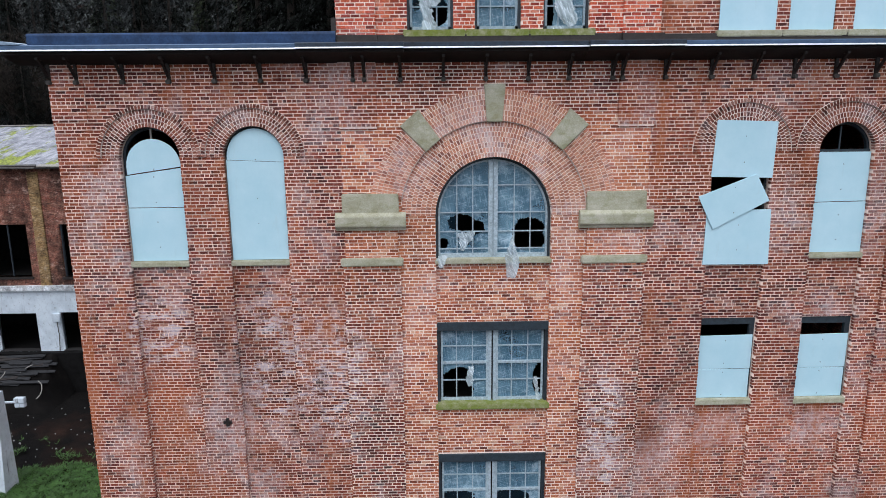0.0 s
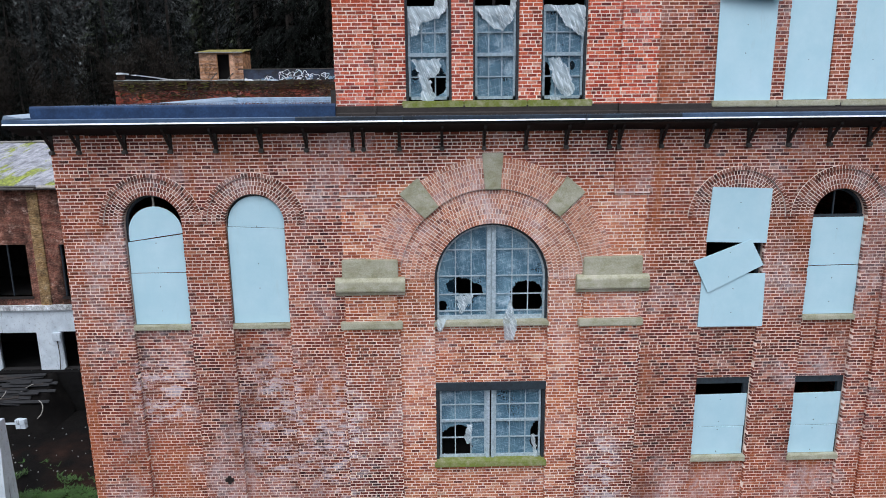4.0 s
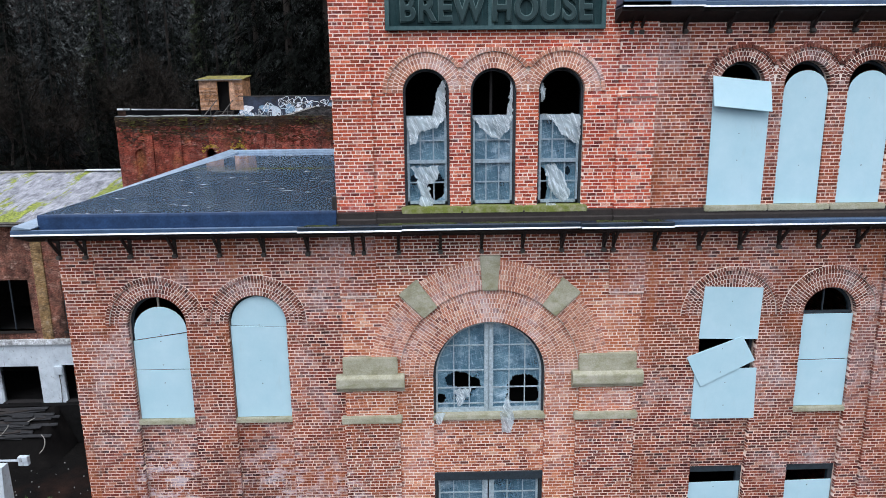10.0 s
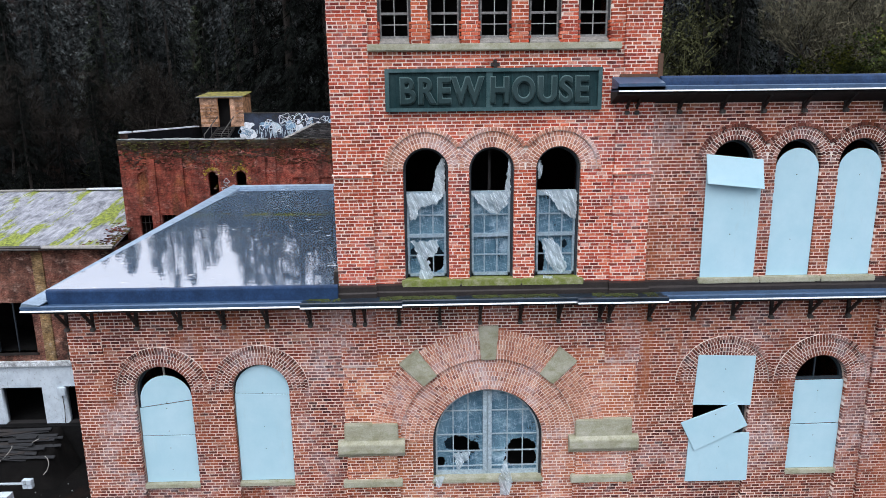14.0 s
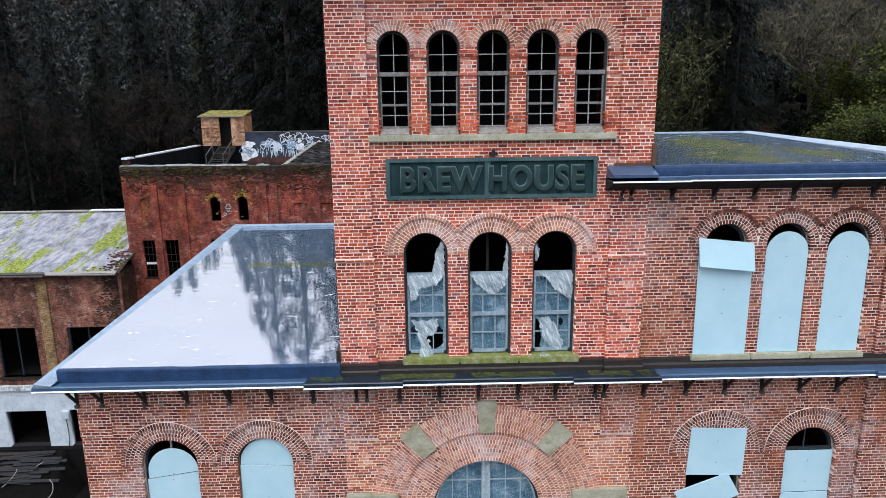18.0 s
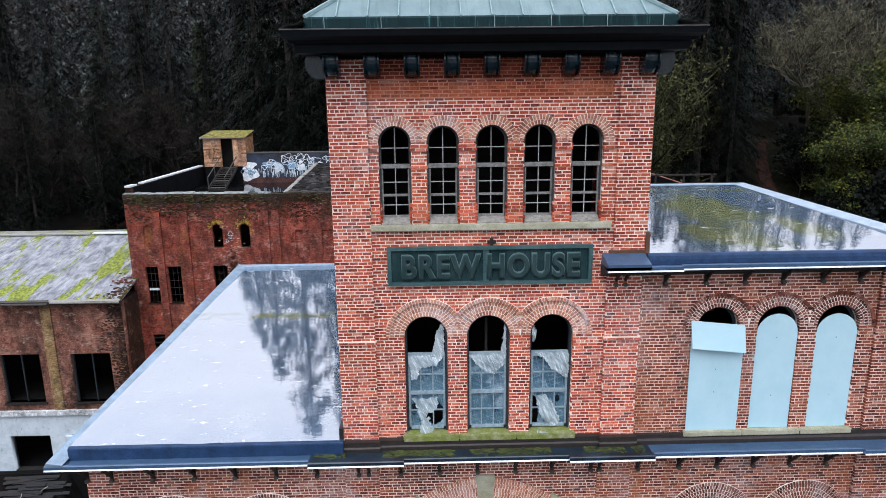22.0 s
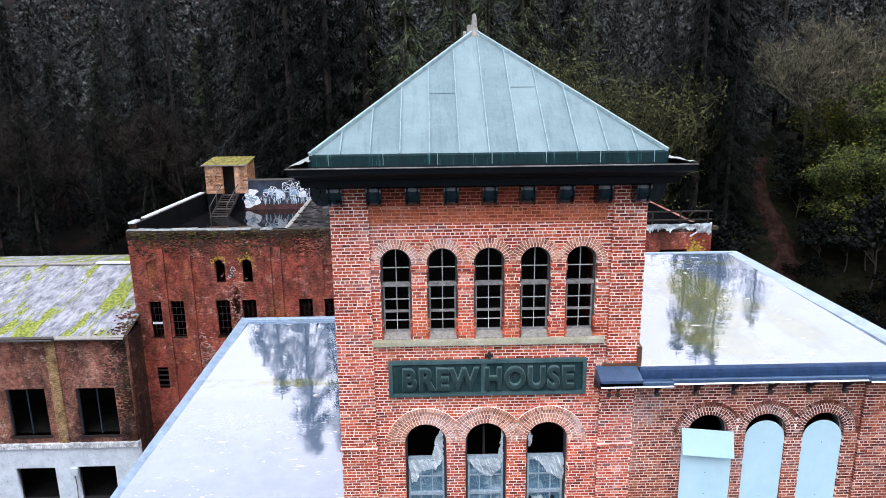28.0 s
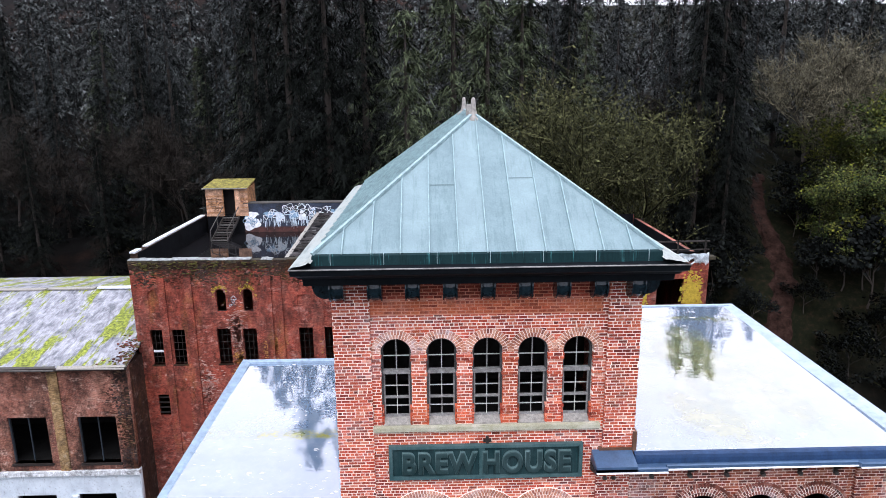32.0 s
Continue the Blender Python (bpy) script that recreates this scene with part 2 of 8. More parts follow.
M_LIP = plain("pale_metal_drip_edge", (0.72, 0.77, 0.82), 0.4, 0.1, 0.25, 6, 0.08)
M_BROWN_TRIM = plain("brown_flashing", (0.026, 0.021, 0.019), 0.5, 0.1, 0.4, 6)
M_RUST_TRIM = plain("rusty_brown_flashing", (0.11, 0.055, 0.032), 0.6, 0.1, 0.4, 5)
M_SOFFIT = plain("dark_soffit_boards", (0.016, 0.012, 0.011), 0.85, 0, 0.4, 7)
# near-black: the darkness of the closed rooms is put into this colour
M_INSIDE = plain("room_shade_plaster", (0.010, 0.009, 0.009), 0.95, 0, 0.5, 2)
M_CORNICE = plain("black_green_cornice_paint", (0.004, 0.006, 0.008), 0.6, 0, 0.5, 5, 0.2, 0.12)
M_BLUE_RISER = plain("dark_blue_roof_membrane", (0.018, 0.045, 0.110), 0.55, 0, 0.35, 3, 0.25, 0.25)
M_KERB_BLUE = plain("blue_grey_kerb_metal", (0.24, 0.33, 0.43), 0.4, 0.2, 0.3, 3, 0.1)
M_KERB = plain("pale_blue_grey_kerb_metal", (0.34, 0.43, 0.53), 0.4, 0.2, 0.25, 3, 0.1)


def wet_roof_material():
    """Aluminium-coated membrane under standing rain water, with algae and drowned leaves."""
    k = Nodes("rain_wet_roof_membrane", 0.05, 0.8, 0.5)
    c = k.mix(k.ramp(k.noise(0.5, 6, 0.7), (0.42, 0.0), (0.7, 1.0)), (0.68, 0.70, 0.73), (0.74, 0.75, 0.76))
    g, sep = k.n.new("ShaderNodeNewGeometry"), k.n.new("ShaderNodeSeparateXYZ")
    k.l.new(g.outputs["Position"], sep.inputs[0])
    # a silted trough across the deck and algae over the higher roof
    wander = k.math("MULTIPLY", k.noise(0.9, 4, 0.7), 1.6)
    trough = k.ramp(k.math("ABSOLUTE", k.math("SUBTRACT", k.math("ADD", sep.outputs["Y"], wander), 9.7)), (0.12, 1.0), (0.42, 0.0))
    trough = k.math("MULTIPLY", trough, k.ramp(k.noise(1.2, 4, 0.7), (0.42, 0.0), (0.58, 1.0)))
    fray = k.math("MULTIPLY", k.noise(1.1, 6, 0.72, stretch=(1, 0.6, 1)), 1.7)
    bloom = None
    for cx, cy, rx, ry in ((6.3, 1.5, 1.5, 1.9), (7.3, 5.0, 1.7, 3.6), (8.8, 2.3, 0.75, 2.2)):
        dx = k.math("DIVIDE", k.math("SUBTRACT", sep.outputs["X"], cx), rx)
        dy = k.math("DIVIDE", k.math("SUBTRACT", sep.outputs["Y"], cy), ry)
        far = k.math("SQRT", k.math("ADD", k.math("MULTIPLY", dx, dx), k.math("MULTIPLY", dy, dy)))
        patch = k.ramp(k.math("SUBTRACT", k.math("ADD", far, fray), 0.85), (0.55, 1.0), (0.95, 0.0))
        bloom = patch if bloom is None else k.math("MAXIMUM", bloom, patch)
    algae = k.math("MAXIMUM", k.math("MULTIPLY", trough, 0.9), k.math("MULTIPLY", bloom, 0.65))
    base = k.mix(k.ramp(k.noise(0.6, 6, 0.75), (0.4, 0.0), (0.65, 1.0)), (0.13, 0.205, 0.31), (0.21, 0.28, 0.37))
    base = k.mix(algae, base, k.ramp(k.noise(1.7, 5, 0.7), (0.35, (0.13, 0.16, 0.012)), (0.65, (0.34, 0.32, 0.02))))
    leaf = k.ramp(k.noise(3.6, 3, 0.6, stretch=(0.7, 1.5, 1)), (0.655, 0.0), (0.675, 1.0))
    leaf = k.math("MULTIPLY", leaf, k.ramp(k.noise(0.7, 3, 0.6), (0.40, 0.0), (0.54, 1.0)))
    base = k.mix(leaf, base, (0.75, 0.76, 0.76))
    rough = k.ramp(k.noise(0.8, 5, 0.75), (0.40, 0.012), (0.60, 0.032), (0.75, 0.08))
    water, film = k.n.new("ShaderNodeBsdfGlossy"), k.n.new("ShaderNodeMixShader")
    k.put(k.mix(0.7, c, (0.94, 0.925, 0.935)), water.inputs["Color"])
    k.put(rough, water.inputs["Roughness"])
    fres = k.n.new("ShaderNodeFresnel")
    fres.inputs["IOR"].default_value = 1.33
    k.l.new(k.math("MULTIPLY", k.ramp(fres.outputs[0], (0.03, 0.27), (0.09, 0.58), (0.30, 0.72)), k.math("SUBTRACT", 1.0, k.math("MAXIMUM", k.math("MULTIPLY", algae, 0.25), k.math("MULTIPLY", leaf, 0.45)))), film.inputs[0])
    k.b.inputs["Specular IOR Level"].default_value = 0.0
    k.b.inputs["Metallic"].default_value = 0.0
    k.bump(k.noise(2.2, 3, 0.6, stretch=(1, 2.2, 1)), 0.05, 0.02)
    k.l.new(k.b.inputs["Normal"].links[0].from_socket, water.inputs["Normal"])
    k.l.new(k.b.outputs[0], film.inputs[1])
    k.l.new(water.outputs[0], film.inputs[2])
    k.l.new(film.outputs[0], k.n["Material Output"].inputs["Surface"])
    return k.done(base, 0.8)


M_WET = wet_roof_material()
M_DARK_WET = plain("black_flooded_roof", (0.008, 0.008, 0.009), 0.05, 0, 0.4, 1.0, 0.05, 0.5)


def copper_material(name, low, high, streak, patina=0.45, drip=0.0):
    k = Nodes(name, 0.62, 0.0 if drip else 0.15, 0.12 if drip else 0.4)
    c = k.ramp(k.rand(), (0.0, low), (1.0, high))
    c = k.mix(k.ramp(k.noise(1.1, 6, 0.75), (0.35, 0.0), (0.7, patina)), c, (0.29, 0.41, 0.43))
    s = k.ramp(k.noise(7, 5, 0.75, stretch=(1, 0.12, 0.12)), (0.5, 0.0), (0.75, streak))
    c = k.mix(s, c, (0.025, 0.075, 0.075) if not drip else (0.002, 0.010, 0.012))
    if drip:
        c = k.mix(k.ramp(k.noise(13, 5, 0.75, stretch=(1, 0.1, 0.05)), (0.58, 0.0), (0.70, drip)), c, (0.08, 0.27, 0.28))
    c = k.mix(0.5, c, k.ramp(k.noise(30, 4, 0.7), (0.3, 0.7), (0.7, 1.15)), "MULTIPLY")
    k.bump(k.noise(2.0, 4, 0.6), 0.25, 0.03)
    return k.done(c)


M_COPPER = copper_material("verdigris_copper", (0.135, 0.205, 0.225), (0.185, 0.265, 0.285), 0.4, 0.42)
M_COPPER_DARK = copper_material("streaked_dark_copper", (0.004, 0.022, 0.025), (0.008, 0.033, 0.037), 1.0, 0.02, 0.6)
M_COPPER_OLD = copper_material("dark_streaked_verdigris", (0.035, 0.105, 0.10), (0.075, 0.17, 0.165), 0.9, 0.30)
M_SIGN = copper_material("dark_green_sign_metal", (0.005, 0.026, 0.029), (0.009, 0.036, 0.040), 0.9, 0.12, 0.3)
M_SIGN_LETTER = copper_material("green_letter_metal", (0.007, 0.030, 0.032), (0.010, 0.036, 0.038), 0.5, 0.10)
# pale teal that stands for light caught on the letter edges
M_LETTER_HIGHLIGHT = copper_material("letter_edge_highlight_teal", (0.045, 0.095, 0.095), (0.085, 0.15, 0.15), 0.9, 0.2)
M_SIGN_FRAME = copper_material("teal_sign_frame_metal", (0.02, 0.07, 0.075), (0.03, 0.085, 0.09), 0.7, 0.3)
M_EDGE = plain("dull_grey_edge_metal", (0.20, 0.20, 0.19), 0.5, 0.1, 0.6, 3)
M_LEAD = copper_material("crumpled_verdigris_lead", (0.20, 0.24, 0.22), (0.44, 0.45, 0.42), 0.6, 0.35)
M_SEAM = plain("bright_copper_seam", (0.24, 0.35, 0.37), 0.5, 0.1, 0.3, 6)
M_BRACKET = plain("dark_teal_bracket_paint", (0.010, 0.022, 0.030), 0.2, 0.1, 0.5, 6, 0.1)


def glass_material():
    k = Nodes("dusty_window_glass", 0.10, 0, 0.5)
    k.b.inputs["Alpha"].default_value = 0.06
    return k.done(k.mix(k.ramp(k.noise(6, 5, 0.8), (0.4, 0.0), (0.7, 1.0)), (0.035, 0.10, 0.17), (0.08, 0.18, 0.27)))


M_GLASS = glass_material()


def streaks(k, turn, scale, stretch, lo, mid, hi, top):
    """Thin straight creases running at an angle across the upright plane."""
    g, mp = k.n.new("ShaderNodeNewGeometry"), k.n.new("ShaderNodeMapping")
    mp.vector_type = "TEXTURE"
    k.l.new(g.outputs["Position"], mp.inputs["Vector"])
    mp.inputs["Rotation"].default_value = (0, radians(turn), 0)
    mp.inputs["Scale"].default_value = stretch
    return k.ramp(k.noise(scale, 2, 0.5, mp.outputs["Vector"]), (lo, 0.0), (mid, top), (hi, 0.0))


def sheet_material():
    k = Nodes("cloudy_plastic_sheet", 0.25, 0, 0.5)
    f = k.noise(1.3, 3, 0.5)
    crease = k.math("ADD", streaks(k, -14, 3.4, (1.8, 1, 0.15), 0.57, 0.63, 0.71, 0.17), streaks(k, 24, 3.2, (1.8, 1, 0.16), 0.58, 0.64, 0.72, 0.13))
    crease = k.math("ADD", crease, streaks(k, 80, 3.6, (1.6, 1, 0.09), 0.57, 0.63, 0.70, 0.22))
    crease = k.math("ADD", crease, k.ramp(k.noise(1.7, 5, 0.62), (0.54, 0.0), (0.68, 0.38)))
    k.put(k.math("ADD", k.ramp(f, (0.35, 0.56), (0.7, 0.76)), crease), k.b.inputs["Alpha"])
    k.bump(k.math("ADD", k.noise(3, 2, 0.5), crease), 0.5, 0.03)
    return k.done(k.mix(crease, k.mix(k.ramp(f, (0.4, 0.0), (0.7, 1.0)), (0.14, 0.285, 0.40), (0.25, 0.43, 0.54)), (0.70, 0.82, 0.90)))


M_SHEET = sheet_material()


def rag_material():
    k = Nodes("torn_white_plastic", 0.32, 0, 0.5)
    fold = k.math("ADD", streaks(k, 68, 4.2, (1.6, 1, 0.14), 0.54, 0.61, 0.68, 0.34), streaks(k, 35, 4.6, (1.6, 1, 0.12), 0.57, 0.63, 0.69, 0.24))
    k.put(k.math("ADD", k.ramp(k.noise(2.2, 3, 0.5), (0.3, 0.34), (0.65, 0.66)), fold), k.b.inputs["Alpha"])
    k.bump(fold, 0.5, 0.03)
    return k.done(k.mix(fold, (0.62, 0.74, 0.80), (0.90, 0.94, 0.95)))


M_RAG = rag_material()


def far_brick_material(name, tones, mortar, yellow=0.0, dark=0.5):
    """Brickwork too far off to build brick by brick."""
    k = Nodes(name, 0.9, 0, 0.2)
    g, sep, com = k.n.new("ShaderNodeNewGeometry"), k.n.new("ShaderNodeSeparateXYZ"), k.n.new("ShaderNodeCombineXYZ")
    k.l.new(g.outputs["Position"], sep.inputs[0])
    k.l.new(k.math("ADD", sep.outputs["X"], sep.outputs["Y"]), com.inputs[0])
    k.l.new(sep.outputs["Z"], com.inputs[1])
    t = k.n.new("ShaderNodeTexBrick")
    k.l.new(com.outputs[0], t.inputs["Vector"])
    t.inputs["Scale"].default_value = 1.0
    t.inputs["Brick Width"].default_value, t.inputs["Row Height"].default_value = 0.215, 0.075
    t.inputs["Mortar Size"].default_value = 0.009
    t.inputs["Color1"].default_value, t.inputs["Color2"].default_value, t.inputs["Mortar"].default_value = (*tones[0], 1), (*tones[1], 1), (*mortar, 1)
    c = t.outputs["Color"]
    c = k.mix(k.ramp(k.noise(0.25, 6, 0.7), (0.4, 0.0), (0.7, 0.8)), c, tones[2])
    c = k.mix(k.ramp(k.noise(0.4, 6, 0.75, stretch=(1, 1, 0.5)), (0.42, 0.0), (0.62, dark)), c, (0.035, 0.020, 0.016))
    c = k.mix(k.ramp(k.noise(0.33, 6, 0.75, stretch=(1.3, 1.3, 0.5)), (0.55, 0.0), (0.66, yellow)), c, (0.36, 0.22, 0.03))
    c = k.mix(k.ramp(k.noise(1.1, 6, 0.8, stretch=(1, 1, 1.6)), (0.56, 0.0), (0.66, 0.55)), c, tuple(min(1.0, 0.12 + v * 1.2) for v in mortar))
    c = k.mix(0.95, c, k.ramp(k.noise(7, 6, 0.85, stretch=(0.6, 0.6, 1.6)), (0.34, 0.2), (0.66, 1.75)), "MULTIPLY")
    c = k.mix(0.85, c, k.ramp(k.noise(1.1, 8, 0.8, stretch=(1, 1, 0.6)), (0.36, 0.35), (0.64, 1.5)), "MULTIPLY")
    k.bump(t.outputs["Fac"], 0.3, -0.006)
    return k.done(c)


M_FAR_RED = far_brick_material("weathered_crimson_brick", ((0.28, 0.045, 0.028), (0.13, 0.024, 0.018), (0.34, 0.070, 0.040)), (0.36, 0.17, 0.13), 0.2, 0.75)
M_FAR_OLD = far_brick_material("worn_brown_brick", ((0.23, 0.068, 0.046), (0.11, 0.034, 0.026), (0.33, 0.15, 0.10)), (0.40, 0.26, 0.20), 0.10, 0.95)
M_FAR_YELLOW = far_brick_material("ochre_quoin_brick", ((0.30, 0.18, 0.07), (0.17, 0.095, 0.04), (0.38, 0.26, 0.12)), (0.36, 0.28, 0.17), 0.35, 0.9)


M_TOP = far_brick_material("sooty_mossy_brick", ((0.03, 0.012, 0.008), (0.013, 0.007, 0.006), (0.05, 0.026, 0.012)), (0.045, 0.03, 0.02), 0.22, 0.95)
M_BLACK_BRICK = far_brick_material("black_side_wall_brick", ((0.05, 0.018, 0.012), (0.02, 0.010, 0.008), (0.09, 0.04, 0.024)), (0.07, 0.045, 0.03), 0.12, 0.95)


def moss_roof_material():
    k = Nodes("mossy_weathered_roofing", 0.7, 0, 0.4)
    c = k.ramp(k.noise(1.4, 6, 0.75, stretch=(1.2, 0.5, 1)), (0.32, (0.035, 0.038, 0.045)), (0.44, (0.17, 0.18, 0.205)), (0.62, (0.37, 0.38, 0.42)))
    moss = k.ramp(k.noise(0.50, 9, 0.72, stretch=(1.35, 0.32, 0.4)), (0.515, 0.0), (0.545, 1.0))
    c = k.mix(moss, c, k.ramp(k.noise(5, 4, 0.7), (0.34, (0.045, 0.055, 0.008)), (0.5, (0.17, 0.21, 0.018)), (0.68, (0.36, 0.41, 0.04))))
    c = k.mix(0.9, c, k.ramp(k.noise(9, 5, 0.8, stretch=(1.6, 0.1, 0.1)), (0.34, 0.6), (0.56, 1.15)), "MULTIPLY")
    c = k.mix(0.5, c, k.ramp(k.noise(16, 5, 0.8), (0.35, 0.6), (0.65, 1.3)), "MULTIPLY")
    k.bump(k.noise(12, 5, 0.7), 0.4, 0.03)
    return k.done(c)


M_MOSS_ROOF = moss_roof_material()
M_MOSS = plain("roof_moss", (0.17, 0.15, 0.025), 0.95, 0, 0.95, 3.0, 0.8)


def white_wall_material():
    """Old white paint with black water runs and patches of bare render."""
    k = Nodes("streaked_white_paint", 0.75, 0, 0.3)
    c = k.ramp(k.noise(0.9, 6, 0.7), (0.3, (0.42, 0.49, 0.55)), (0.6, (0.60, 0.68, 0.74)))
    run = k.ramp(k.noise(1.6, 6, 0.75, stretch=(2.2, 2.2, 0.18)), (0.60, 0.0), (0.70, 0.95))
    c = k.mix(run, c, (0.035, 0.035, 0.038))
    c = k.mix(k.ramp(k.noise(6, 5, 0.8), (0.58, 0.0), (0.7, 0.8)), c, (0.12, 0.12, 0.12))
    k.bump(k.noise(20, 4, 0.7), 0.3, 0.01)
    return k.done(c)


M_WHITE = white_wall_material()


def ground_material():
    k = Nodes("wet_leaf_strewn_ground", 0.9, 0, 0.05)
    c = k.ramp(k.noise(0.8, 6, 0.75), (0.3, (0.004, 0.004, 0.004)), (0.6, (0.008, 0.0075, 0.007)), (0.8, (0.018, 0.016, 0.014)))
    earth = k.ramp(k.noise(0.06, 5, 0.7), (0.5, 0.0), (0.62, 0.9))
    c = k.mix(earth, c, k.ramp(k.noise(2.5, 6, 0.8), (0.3, (0.012, 0.008, 0.006)), (0.7, (0.045, 0.024, 0.018))))
    # ivy and leaf litter on the bank
    g, sep = k.n.new("ShaderNodeNewGeometry"), k.n.new("ShaderNodeSeparateXYZ")
    k.l.new(g.outputs["Position"], sep.inputs[0])
    bank = k.math("MULTIPLY", k.ramp(k.math("DIVIDE", k.math("SUBTRACT", sep.outputs["Y"], 42.0), 8.0), (0.0, 0.0), (1.0, 1.0)), k.ramp(k.math("DIVIDE", k.math("SUBTRACT", sep.outputs["X"], 14.0), 10.0), (0.0, 0.0), (1.0, 1.0)))
    cover = k.ramp(k.noise(1.3, 8, 0.8), (0.36, (0.003, 0.004, 0.002)), (0.52, (0.007, 0.008, 0.004)), (0.62, (0.018, 0.013, 0.008)), (0.74, (0.040, 0.025, 0.017)))
    c = k.mix(bank, c, cover)
    k.bump(k.noise(6, 6, 0.75), 0.6, 0.06)
    return k.done(c)


M_GROUND = ground_material()
M_GRASS = plain("wet_grass_blades", (0.036, 0.095, 0.012), 0.7, 0, 0.5, 3)
M_BARK = plain("dark_wet_bark", (0.035, 0.028, 0.023), 0.9, 0, 0.5, 6, 0.6)


def leaf_material(name, dark, light):
    k = Nodes(name, 0.85, 0, 0.06)
    c = k.ramp(k.rand(), (0.0, tuple(v * 0.6 for v in dark)), (0.5, tuple(v * 0.5 for v in light)), (0.85, light), (1.0, tuple(v * 1.5 for v in light)))
    c = k.mix(0.8, c, k.ramp(k.noise(0.25, 4, 0.7), (0.3, 0.5), (0.7, 1.4)), "MULTIPLY")
    return k.done(c)


# fir tones carry the forest light: shade below, brighter crowns and haze above
M_FIR = leaf_material("shaded_fir_needles", (0.002, 0.003, 0.0028), (0.009, 0.0115, 0.0095))
M_FIR_MID = leaf_material("shaded_green_fir_needles", (0.002, 0.003, 0.0027), (0.010, 0.0125, 0.0115))
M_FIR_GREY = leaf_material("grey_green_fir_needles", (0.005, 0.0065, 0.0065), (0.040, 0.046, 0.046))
M_FIR_FAR = leaf_material("lightened_grey_green_fir_needles", (0.011, 0.014, 0.014), (0.098, 0.108, 0.106))
M_FIR_LIGHT = leaf_material("olive_cedar_needles", (0.014, 0.022, 0.013), (0.085, 0.105, 0.058))
M_TWIG = leaf_material("grey_brown_twigs", (0.008, 0.007, 0.006), (0.036, 0.031, 0.026))
M_TWIG_MOSS = leaf_material("mossy_green_twigs", (0.014, 0.015, 0.008), (0.074, 0.078, 0.034))
M_TWIG_PALE = leaf_material("pale_winter_twigs", (0.022, 0.020, 0.015), (0.15, 0.14, 0.095))


def ivy_material():
    k = Nodes("ivy_and_yellow_leaves", 0.8, 0, 0.1)
    c = k.ramp(k.rand(), (0.0, (0.008, 0.014, 0.006)), (0.7, (0.042, 0.062, 0.018)), (1.0, (0.12, 0.145, 0.034)))
    c = k.mix(k.ramp(k.noise(0.33, 4, 0.7), (0.50, 0.0), (0.60, 0.6)), c, k.ramp(k.rand(), (0.0, (0.045, 0.06, 0.010)), (1.0, (0.25, 0.245, 0.025))))
    return k.done(c)


M_IVY = ivy_material()

# ---- builders ----
def mesh_of(name, verts, faces, mat, smooth=False):
    me = bpy.data.meshes.new(name)
    me.from_pydata(verts, [], faces)
    me.materials.append(mat)
    if smooth:
        me.shade_smooth()
    return me


def child(name, me, parent, label="", kind=""):
    ob = new(name, me)
    ob.parent = parent
    return tagged(ob, label, "", "", kind)


def part(name, bm, mat, parent, label="", smooth=False):
    me = bpy.data.meshes.new(name)
    bm.to_mesh(me)
    bm.free()
    me.materials.append(mat)
    if smooth:
        me.shade_smooth()
    return child(name, me, parent, label)


def thing(name, label, category, place=(0, 0, 0), group="", kind=""):
    ob = new(name)
    ob.location = place
    ob.empty_display_size = 0.2
    return tagged(ob, label, category, group, kind)


HEX = ((0, 1, 2, 3), (4, 7, 6, 5), (0, 4, 5, 1), (1, 5, 6, 2), (2, 6, 7, 3), (3, 7, 4, 0))


